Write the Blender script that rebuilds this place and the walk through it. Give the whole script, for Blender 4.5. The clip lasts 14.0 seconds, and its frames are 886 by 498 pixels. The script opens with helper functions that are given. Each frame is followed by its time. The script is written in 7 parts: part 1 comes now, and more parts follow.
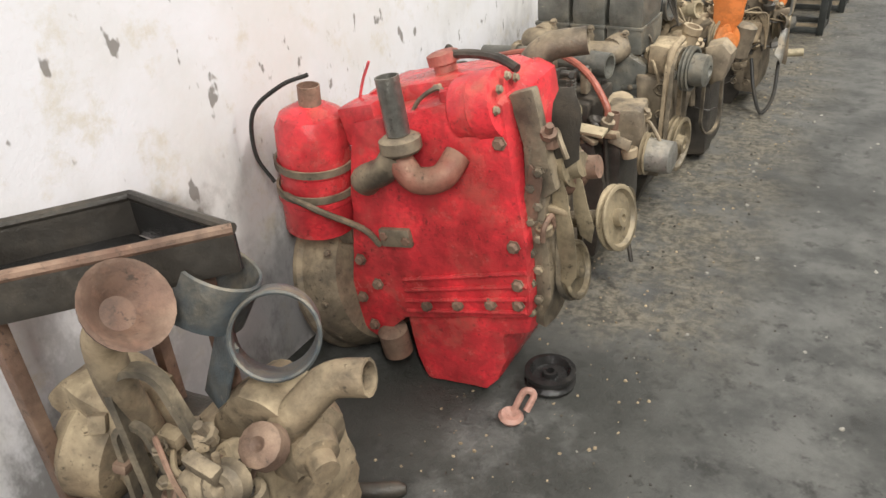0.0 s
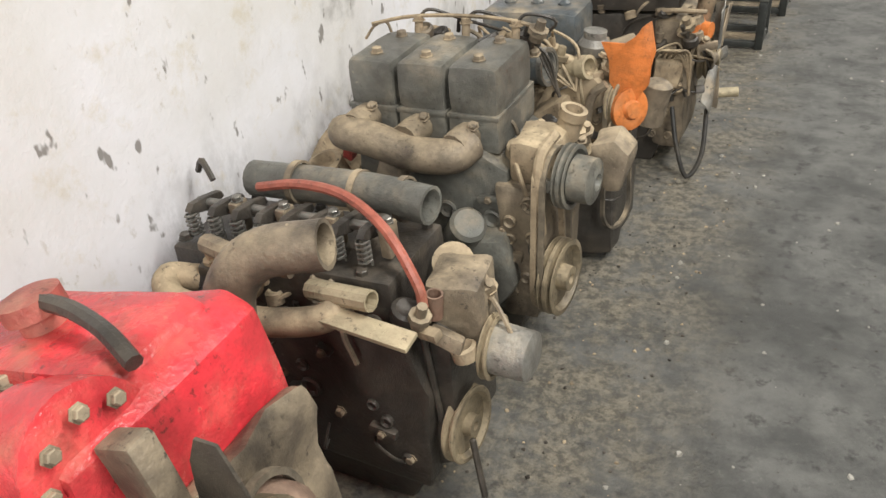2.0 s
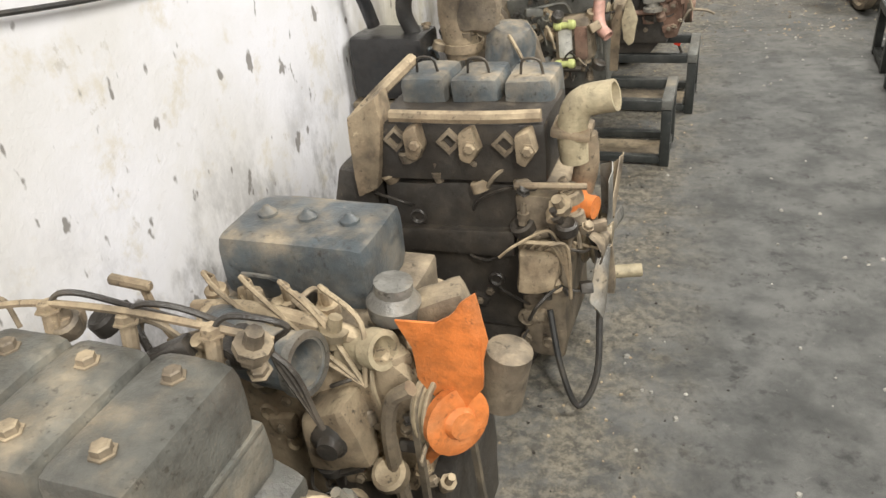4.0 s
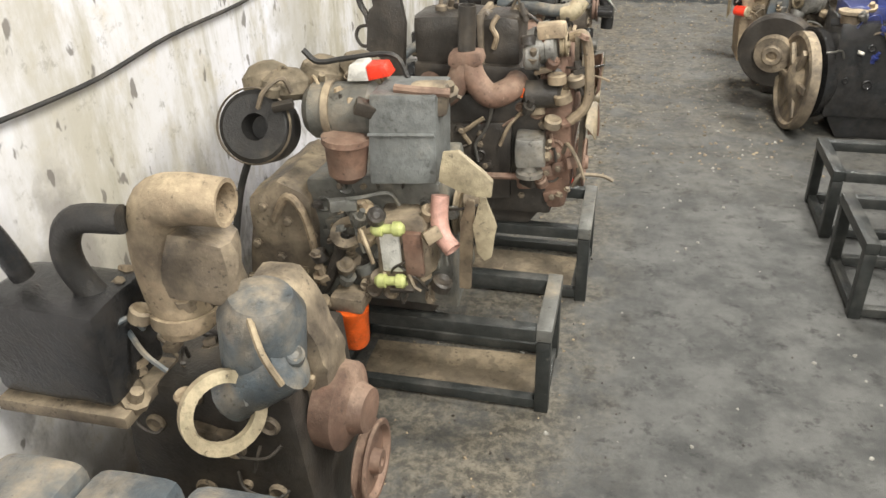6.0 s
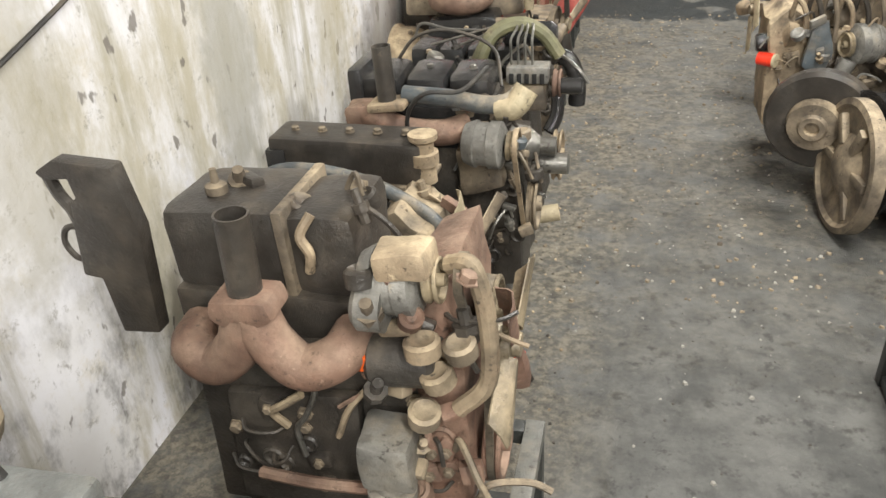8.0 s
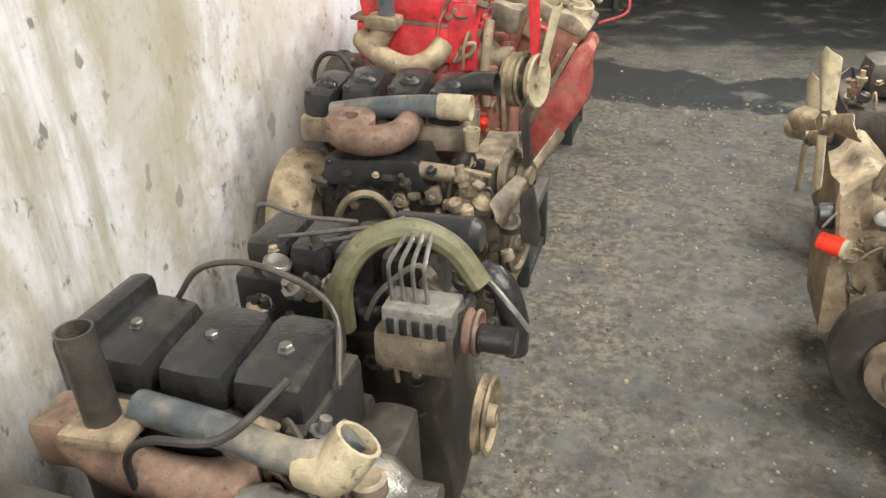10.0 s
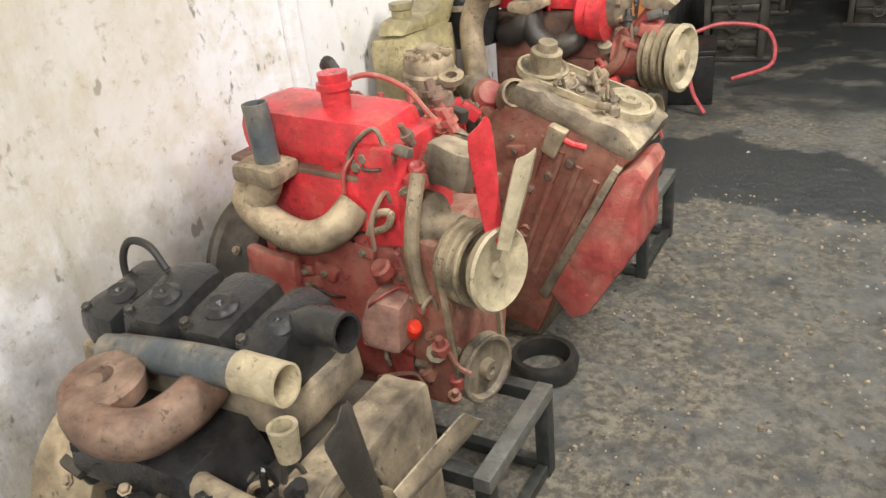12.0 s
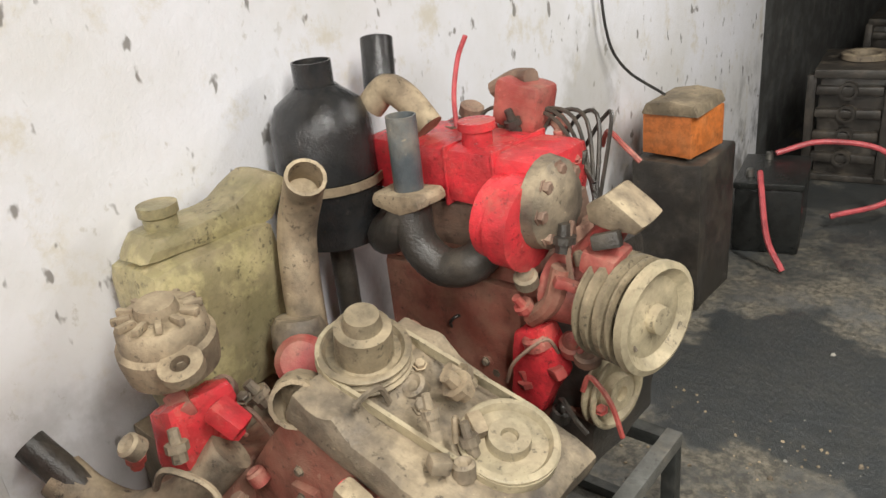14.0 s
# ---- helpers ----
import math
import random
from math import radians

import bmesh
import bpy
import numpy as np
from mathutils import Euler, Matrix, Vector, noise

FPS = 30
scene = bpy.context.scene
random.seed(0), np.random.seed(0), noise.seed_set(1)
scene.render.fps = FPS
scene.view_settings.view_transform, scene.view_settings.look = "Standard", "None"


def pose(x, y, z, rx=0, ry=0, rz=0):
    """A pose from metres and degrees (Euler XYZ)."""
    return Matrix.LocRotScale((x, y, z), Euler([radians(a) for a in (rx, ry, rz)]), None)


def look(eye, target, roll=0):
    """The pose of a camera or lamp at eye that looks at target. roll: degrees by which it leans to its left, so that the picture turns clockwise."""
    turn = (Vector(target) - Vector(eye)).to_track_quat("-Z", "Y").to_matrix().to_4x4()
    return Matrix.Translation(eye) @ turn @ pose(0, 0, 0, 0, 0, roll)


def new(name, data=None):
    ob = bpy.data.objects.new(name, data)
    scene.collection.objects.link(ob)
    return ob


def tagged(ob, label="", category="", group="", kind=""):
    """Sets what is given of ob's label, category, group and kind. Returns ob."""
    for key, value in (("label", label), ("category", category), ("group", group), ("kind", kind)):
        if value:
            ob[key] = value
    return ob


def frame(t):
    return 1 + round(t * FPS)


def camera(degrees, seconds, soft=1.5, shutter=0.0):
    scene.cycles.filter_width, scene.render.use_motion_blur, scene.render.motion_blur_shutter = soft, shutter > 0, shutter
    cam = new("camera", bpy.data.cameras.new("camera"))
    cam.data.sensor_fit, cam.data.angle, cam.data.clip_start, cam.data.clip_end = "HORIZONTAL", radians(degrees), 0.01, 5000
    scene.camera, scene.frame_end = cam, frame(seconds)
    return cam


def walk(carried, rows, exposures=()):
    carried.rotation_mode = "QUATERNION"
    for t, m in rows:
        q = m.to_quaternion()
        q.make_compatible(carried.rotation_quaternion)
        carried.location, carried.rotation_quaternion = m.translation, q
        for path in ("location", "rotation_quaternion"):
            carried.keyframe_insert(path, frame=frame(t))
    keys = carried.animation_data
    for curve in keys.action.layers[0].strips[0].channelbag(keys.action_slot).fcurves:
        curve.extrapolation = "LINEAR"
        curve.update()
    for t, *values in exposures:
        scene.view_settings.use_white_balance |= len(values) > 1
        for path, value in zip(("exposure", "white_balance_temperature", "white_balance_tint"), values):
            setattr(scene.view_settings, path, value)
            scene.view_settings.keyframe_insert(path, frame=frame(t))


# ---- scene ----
cam = camera(60.0, 14.0)
PATH = [
    (0, (1.476, -0.36, 1.511), (0.569, 1.109, 0.501), -4.4),
    (0.5, (1.391, -0.066, 1.467), (0.539, 1.41, 0.421), -4.1),
    (1, (1.307, 0.243, 1.49), (0.49, 1.718, 0.415), -4.3),
    (1.5, (1.344, 0.548, 1.488), (0.541, 2.024, 0.405), -5.2),
    (2, (1.354, 0.834, 1.494), (0.559, 2.318, 0.415), -5.6),
    (2.5, (1.252, 1.148, 1.493), (0.462, 2.631, 0.408), -6.8),
    (3, (1.218, 1.429, 1.492), (0.427, 2.911, 0.406), -8.2),
    (3.5, (1.244, 1.741, 1.508), (0.482, 3.254, 0.447), -7.3),
    (4, (1.25, 2.047, 1.489), (0.612, 3.648, 0.473), -5.9),
    (4.2, (1.24, 2.194, 1.502), (0.649, 3.822, 0.5), -5.7),
    (6.3, (1.225, 3.687, 1.586), (0.796, 5.377, 0.605), -1.7),
    (6.4, (1.243, 3.768, 1.581), (0.808, 5.452, 0.594), -1.9),
    (6.5, (1.265, 3.826, 1.575), (0.825, 5.512, 0.594), -2.0),
    (7, (1.334, 4.155, 1.592), (0.81, 5.825, 0.624), -2.5),
    (7.5, (1.305, 4.537, 1.581), (0.786, 6.192, 0.584), -4.4),
    (8, (1.307, 4.884, 1.6), (0.838, 6.545, 0.59), -4.1),
    (8.5, (1.369, 5.242, 1.618), (0.949, 6.923, 0.619), -2.0),
    (9, (1.353, 5.616, 1.616), (0.942, 7.306, 0.629), -0.8),
    (9.2, (1.346, 5.768, 1.622), (0.928, 7.459, 0.639), -1.0),
    (11.3, (1.518, 7.193, 1.594), (0.675, 8.758, 0.678), -5.4),
    (11.5, (1.55, 7.351, 1.601), (0.669, 8.9, 0.693), -6.2),
    (12, (1.559, 7.697, 1.609), (0.622, 9.215, 0.704), -6.3),
    (12.5, (1.476, 8.124, 1.648), (0.528, 9.637, 0.746), -6.0),
    (13, (1.459, 8.495, 1.619), (0.456, 9.998, 0.761), -6.5),
    (13.5, (1.501, 8.835, 1.631), (0.378, 10.268, 0.802), -5.3),
    (14, (1.484, 9.203, 1.667), (0.283, 10.585, 0.862), -6.1),
]
walk(cam, [(t, look(e, g, r)) for t, e, g, r in PATH],
     exposures=[(0.0, 0.27), (1.5, 0.20), (3.0, 0.30), (6.5, 0.50), (9.0, 0.46), (11.5, 0.34), (12.7, 0.25), (13.4, 0.10), (14.0, 0.03)])

# ---- light ----
world = bpy.data.worlds.new("world")
scene.world = world
world.use_nodes = True
world.node_tree.nodes["Background"].inputs[0].default_value = (0.75, 0.82, 1.0, 1)
world.node_tree.nodes["Background"].inputs[1].default_value = 0.25


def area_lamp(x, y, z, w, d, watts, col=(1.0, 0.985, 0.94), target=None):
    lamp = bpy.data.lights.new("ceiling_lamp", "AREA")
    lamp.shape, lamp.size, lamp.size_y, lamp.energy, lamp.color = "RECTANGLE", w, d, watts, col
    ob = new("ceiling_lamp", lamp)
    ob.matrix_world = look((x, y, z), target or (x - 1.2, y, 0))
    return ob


# Unseen overhead lamps, aimed up the row to brighten the engines' near sides.
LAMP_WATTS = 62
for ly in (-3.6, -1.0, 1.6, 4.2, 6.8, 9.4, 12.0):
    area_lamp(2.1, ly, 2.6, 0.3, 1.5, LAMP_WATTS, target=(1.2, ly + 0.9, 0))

# ---- materials ----


class Nodes:
    """A short way to write node materials."""

    def __init__(self, name):
        self.mat = bpy.data.materials.new(name)
        self.mat.use_nodes = True
        self.tree = self.mat.node_tree
        self.bsdf = self.tree.nodes["Principled BSDF"]
        self.co = self.add("ShaderNodeTexCoord").outputs["Object"]
        geo = self.add("ShaderNodeNewGeometry")
        self.pos, self.nor = geo.outputs["Position"], geo.outputs["Normal"]

    def add(self, kind):
        return self.tree.nodes.new(kind)

    def link(self, a, b):
        self.tree.links.new(a, b)

    def noise(self, scale, detail=4, rough=0.6, vec=None, stretch=None):
        n = self.add("ShaderNodeTexNoise")
        n.inputs["Scale"].default_value, n.inputs["Detail"].default_value, n.inputs["Roughness"].default_value = scale, detail, rough
        v = vec or self.pos
        if stretch:
            m = self.add("ShaderNodeMapping")
            m.inputs["Scale"].default_value = stretch
            self.link(v, m.inputs["Vector"])
            v = m.outputs[0]
        self.link(v, n.inputs["Vector"])
        return n.outputs["Fac"]

    def ramp(self, fac, a, b, lo=0.0, hi=1.0):
        r = self.add("ShaderNodeMapRange")
        r.interpolation_type = "SMOOTHSTEP"
        for i, v in enumerate((a, b, lo, hi)):
            r.inputs[i + 1].default_value = v
        self.link(fac, r.inputs[0])
        return r.outputs[0]

    def math(self, op, a, b=None):
        m = self.add("ShaderNodeMath")
        m.operation, m.use_clamp = op, op != "SUBTRACT"
        for i, v in enumerate((a, b)):
            if v is None:
                continue
            if isinstance(v, (int, float)):
                m.inputs[i].default_value = v
            else:
                self.link(v, m.inputs[i])
        return m.outputs[0]

    def mix(self, fac, a, b):
        m = self.add("ShaderNodeMix")
        m.data_type = "RGBA"
        for i, v in ((0, fac), (6, a), (7, b)):
            if isinstance(v, tuple):
                m.inputs[i].default_value = (*v, 1)
            elif isinstance(v, (int, float)):
                m.inputs[i].default_value = v
            else:
                self.link(v, m.inputs[i])
        return m.outputs[2]

    def xyz(self, v):
        s = self.add("ShaderNodeSeparateXYZ")
        self.link(v, s.inputs[0])
        return s.outputs

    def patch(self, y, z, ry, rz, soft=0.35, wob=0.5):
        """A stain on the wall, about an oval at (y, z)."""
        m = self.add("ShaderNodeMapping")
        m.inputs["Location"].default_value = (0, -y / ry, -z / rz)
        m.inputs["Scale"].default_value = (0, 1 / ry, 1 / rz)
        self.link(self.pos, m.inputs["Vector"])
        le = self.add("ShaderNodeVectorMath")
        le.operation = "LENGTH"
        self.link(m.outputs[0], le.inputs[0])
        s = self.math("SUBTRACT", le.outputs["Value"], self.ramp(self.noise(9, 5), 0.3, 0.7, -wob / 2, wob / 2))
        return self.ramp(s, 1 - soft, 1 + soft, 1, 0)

    def bump(self, height, strength=0.3, dist=0.004):
        b = self.add("ShaderNodeBump")
        b.inputs["Strength"].default_value, b.inputs["Distance"].default_value = strength, dist
        self.link(height, b.inputs["Height"])
        self.link(b.outputs[0], self.bsdf.inputs["Normal"])

    def done(self, col, rough, metal=0.0):
        for key, v in (("Base Color", col), ("Roughness", rough), ("Metallic", metal)):
            if isinstance(v, tuple):
                self.bsdf.inputs[key].default_value = (*v, 1)
            elif isinstance(v, (int, float)):
                self.bsdf.inputs[key].default_value = v
            else:
                self.link(v, self.bsdf.inputs[key])
        return self.mat


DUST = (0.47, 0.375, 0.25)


def worn(name, col, rough=0.45, metal=0.0, dust=0.4, grease=0.3, dust_col=DUST, scale=1.0, relief=0.75):
    """Paint or metal with settled dust, grease and scuffs."""
    n = Nodes(name)
    big, mid, fine = n.noise(7 * scale, 5), n.noise(26 * scale, 6, 0.65), n.noise(160 * scale, 3)
    speck = n.noise(70 * scale, 5, 0.7)
    base = n.mix(n.ramp(mid, 0.38, 0.64), tuple(min(1, c * 1.12) for c in col), tuple(c * 0.74 for c in col))
    g = n.ramp(n.math("ADD", n.math("MULTIPLY", big, 0.6), n.math("MULTIPLY", mid, 0.4)), 0.62 - 0.2 * grease, 0.52 - 0.2 * grease)
    base = n.mix(n.math("MULTIPLY", g, 0.85 * min(1, grease * 2)), base, (0.028, 0.023, 0.019))
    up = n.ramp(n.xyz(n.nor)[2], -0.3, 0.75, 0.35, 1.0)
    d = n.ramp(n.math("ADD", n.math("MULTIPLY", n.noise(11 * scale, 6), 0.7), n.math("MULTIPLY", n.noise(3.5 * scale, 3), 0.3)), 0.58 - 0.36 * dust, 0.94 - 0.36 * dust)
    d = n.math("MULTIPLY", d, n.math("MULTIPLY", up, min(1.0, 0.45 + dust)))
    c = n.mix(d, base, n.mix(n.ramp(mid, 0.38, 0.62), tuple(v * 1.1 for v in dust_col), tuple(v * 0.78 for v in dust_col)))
    # drips and spatters of black grease, chips down to pale metal
    spat = n.math("MULTIPLY", n.ramp(speck, 0.56, 0.66), n.ramp(n.noise(13 * scale, 4), 0.42, 0.6))
    c = n.mix(n.math("MULTIPLY", spat, min(0.85, 0.4 + grease)), c, (0.035, 0.028, 0.022))
    chips = n.math("MULTIPLY", n.ramp(n.noise(48 * scale, 4, 0.6), 0.66, 0.70), n.ramp(big, 0.46, 0.6))
    c = n.mix(n.math("MULTIPLY", chips, 0.6 * dust), c, tuple(min(1, v * 1.35) for v in dust_col))
    r = n.add("ShaderNodeMix")
    r.inputs[2].default_value, r.inputs[3].default_value = rough * 0.85, 0.8
    n.link(d, r.inputs[0])
    n.bump(n.math("ADD", n.math("MULTIPLY", mid, 0.6), n.math("MULTIPLY", fine, 0.4)), relief, 0.005)
    return n.done(c, r.outputs[0], metal)


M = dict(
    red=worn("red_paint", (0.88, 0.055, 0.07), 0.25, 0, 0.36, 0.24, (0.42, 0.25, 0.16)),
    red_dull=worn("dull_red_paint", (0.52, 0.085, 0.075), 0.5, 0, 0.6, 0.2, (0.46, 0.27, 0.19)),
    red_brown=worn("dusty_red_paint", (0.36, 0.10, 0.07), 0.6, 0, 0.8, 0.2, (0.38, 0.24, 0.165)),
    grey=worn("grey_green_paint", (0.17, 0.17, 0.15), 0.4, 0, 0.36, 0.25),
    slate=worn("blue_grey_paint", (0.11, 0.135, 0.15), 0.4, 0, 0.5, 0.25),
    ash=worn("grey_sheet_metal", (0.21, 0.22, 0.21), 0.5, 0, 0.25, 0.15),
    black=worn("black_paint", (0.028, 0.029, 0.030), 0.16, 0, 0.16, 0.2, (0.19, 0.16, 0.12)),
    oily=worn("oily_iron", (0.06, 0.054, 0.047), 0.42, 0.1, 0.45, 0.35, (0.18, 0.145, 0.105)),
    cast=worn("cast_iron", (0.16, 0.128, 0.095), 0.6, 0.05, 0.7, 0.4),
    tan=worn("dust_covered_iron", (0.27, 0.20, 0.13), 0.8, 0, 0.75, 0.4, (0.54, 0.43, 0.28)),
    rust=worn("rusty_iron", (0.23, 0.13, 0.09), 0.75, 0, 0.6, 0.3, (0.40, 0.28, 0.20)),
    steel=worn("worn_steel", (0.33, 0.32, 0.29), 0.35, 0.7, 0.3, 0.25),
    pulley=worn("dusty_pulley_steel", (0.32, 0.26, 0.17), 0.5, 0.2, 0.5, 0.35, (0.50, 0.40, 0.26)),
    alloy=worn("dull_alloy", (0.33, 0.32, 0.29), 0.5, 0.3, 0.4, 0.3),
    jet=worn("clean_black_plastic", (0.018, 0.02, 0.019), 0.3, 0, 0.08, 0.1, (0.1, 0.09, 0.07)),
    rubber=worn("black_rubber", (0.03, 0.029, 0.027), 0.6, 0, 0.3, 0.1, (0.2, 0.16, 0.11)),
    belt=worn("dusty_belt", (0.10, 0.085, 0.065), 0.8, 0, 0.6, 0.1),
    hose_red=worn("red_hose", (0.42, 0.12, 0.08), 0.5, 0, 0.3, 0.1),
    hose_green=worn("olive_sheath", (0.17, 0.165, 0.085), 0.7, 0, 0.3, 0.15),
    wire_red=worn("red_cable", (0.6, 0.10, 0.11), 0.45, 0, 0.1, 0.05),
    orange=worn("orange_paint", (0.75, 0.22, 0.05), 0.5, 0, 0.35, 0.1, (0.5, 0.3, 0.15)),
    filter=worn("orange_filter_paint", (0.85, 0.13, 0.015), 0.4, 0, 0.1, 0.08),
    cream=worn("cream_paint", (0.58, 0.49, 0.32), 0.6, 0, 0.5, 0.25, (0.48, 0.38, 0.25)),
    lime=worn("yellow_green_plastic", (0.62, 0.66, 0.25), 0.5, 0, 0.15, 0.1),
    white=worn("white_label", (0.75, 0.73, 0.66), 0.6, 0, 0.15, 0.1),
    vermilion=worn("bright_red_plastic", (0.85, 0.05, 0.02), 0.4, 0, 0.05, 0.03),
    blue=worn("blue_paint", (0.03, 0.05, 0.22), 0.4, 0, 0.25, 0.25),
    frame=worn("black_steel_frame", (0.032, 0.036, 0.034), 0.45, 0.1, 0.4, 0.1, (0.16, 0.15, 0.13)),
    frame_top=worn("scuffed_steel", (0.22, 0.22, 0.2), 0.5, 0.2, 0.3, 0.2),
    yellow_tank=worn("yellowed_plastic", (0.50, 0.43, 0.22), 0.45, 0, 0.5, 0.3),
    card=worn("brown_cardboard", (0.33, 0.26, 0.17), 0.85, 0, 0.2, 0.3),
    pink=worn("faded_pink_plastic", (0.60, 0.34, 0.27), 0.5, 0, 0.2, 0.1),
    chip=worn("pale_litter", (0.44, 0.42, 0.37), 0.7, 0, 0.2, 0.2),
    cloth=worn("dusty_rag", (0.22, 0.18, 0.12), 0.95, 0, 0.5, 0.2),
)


def wall_material():
    n = Nodes("stained_whitewash")
    px, py, pz = n.xyz(n.pos)[0], n.xyz(n.pos)[1], n.xyz(n.pos)[2]
    big, mid, fine = n.noise(1.3, 6), n.noise(6, 8, 0.7), n.noise(40, 6, 0.7)
    streak = n.noise(2.0, 8, 0.7, stretch=(1, 1.2, 0.42))
    c = n.mix(n.ramp(big, 0.35, 0.65), (0.80, 0.79, 0.82), (0.70, 0.68, 0.66))
    c = n.mix(n.math("MULTIPLY", n.ramp(mid, 0.52, 0.70), 0.6), c, (0.58, 0.51, 0.37))
    # the older, dirtier stretch in the middle of the row
    old = n.math("MULTIPLY", n.ramp(py, 4.0, 5.2), n.ramp(py, 9.4, 8.2))
    c = n.mix(n.math("MULTIPLY", old, n.math("MULTIPLY", n.ramp(streak, 0.44, 0.62), 0.95)), c, (0.46, 0.42, 0.32))
    runs = n.noise(3.2, 7, 0.65, stretch=(1, 1.3, 0.16))
    c = n.mix(n.math("MULTIPLY", old, n.math("MULTIPLY", n.ramp(runs, 0.52, 0.66), 0.75)), c, (0.36, 0.33, 0.24))
    c = n.mix(n.math("MULTIPLY", old, n.math("MULTIPLY", n.ramp(n.noise(16, 8, 0.78), 0.55, 0.66), 0.55)), c, (0.24, 0.22, 0.17))
    # brown damp over the last bay before the strip, peeling spots everywhere
    damp = n.math("MULTIPLY", n.ramp(py, 7.6, 8.4), n.ramp(py, 9.62, 9.4))
    c = n.mix(n.math("MULTIPLY", damp, n.math("MULTIPLY", n.ramp(n.noise(4.2, 8, 0.72), 0.48, 0.66), 0.55)), c, (0.55, 0.47, 0.34))
    c = n.mix(n.math("MULTIPLY", damp, n.math("MULTIPLY", n.ramp(n.noise(19, 8, 0.75), 0.55, 0.67), 0.7)), c, (0.28, 0.23, 0.16))
    c = n.mix(n.math("MULTIPLY", n.ramp(n.noise(24, 5, 0.65, stretch=(1, 1, 0.7)), 0.60, 0.68), n.math("MULTIPLY", n.ramp(n.noise(2.2, 4), 0.45, 0.62), 0.5)), c, (0.44, 0.40, 0.33))
    # flakes and knocks
    vor = n.noise(17, 3, 0.5, stretch=(1, 1.0, 0.55))
    pock = n.ramp(vor, 0.64, 0.69)
    c = n.mix(n.math("MULTIPLY", pock, 0.8), c, (0.16, 0.14, 0.12))
    # splashes of grease low on the wall
    low = n.math("MULTIPLY", n.ramp(n.noise(3.1, 6, 0.7, stretch=(1, 1, 0.6)), 0.46, 0.62), n.ramp(pz, 0.95, 0.2))
    c = n.mix(n.math("MULTIPLY", low, 0.8), c, (0.14, 0.13, 0.12))
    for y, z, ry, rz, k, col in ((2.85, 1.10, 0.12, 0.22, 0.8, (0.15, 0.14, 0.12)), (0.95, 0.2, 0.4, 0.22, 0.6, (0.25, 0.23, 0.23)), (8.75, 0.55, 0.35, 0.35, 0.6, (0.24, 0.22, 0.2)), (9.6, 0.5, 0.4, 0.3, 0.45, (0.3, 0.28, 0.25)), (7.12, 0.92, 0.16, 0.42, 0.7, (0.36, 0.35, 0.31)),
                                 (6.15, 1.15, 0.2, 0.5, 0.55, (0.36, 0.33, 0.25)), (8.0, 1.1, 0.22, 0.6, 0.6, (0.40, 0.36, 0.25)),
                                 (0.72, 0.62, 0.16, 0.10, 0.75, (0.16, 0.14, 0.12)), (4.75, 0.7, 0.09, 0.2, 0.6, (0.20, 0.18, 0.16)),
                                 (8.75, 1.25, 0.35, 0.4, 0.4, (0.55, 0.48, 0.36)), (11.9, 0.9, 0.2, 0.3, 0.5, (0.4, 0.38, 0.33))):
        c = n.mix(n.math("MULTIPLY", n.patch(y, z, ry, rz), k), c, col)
    n.bump(n.math("ADD", n.math("MULTIPLY", mid, 0.7), n.math("MULTIPLY", fine, 0.3)), 0.5, 0.012)
    return n.done(c, 0.8)


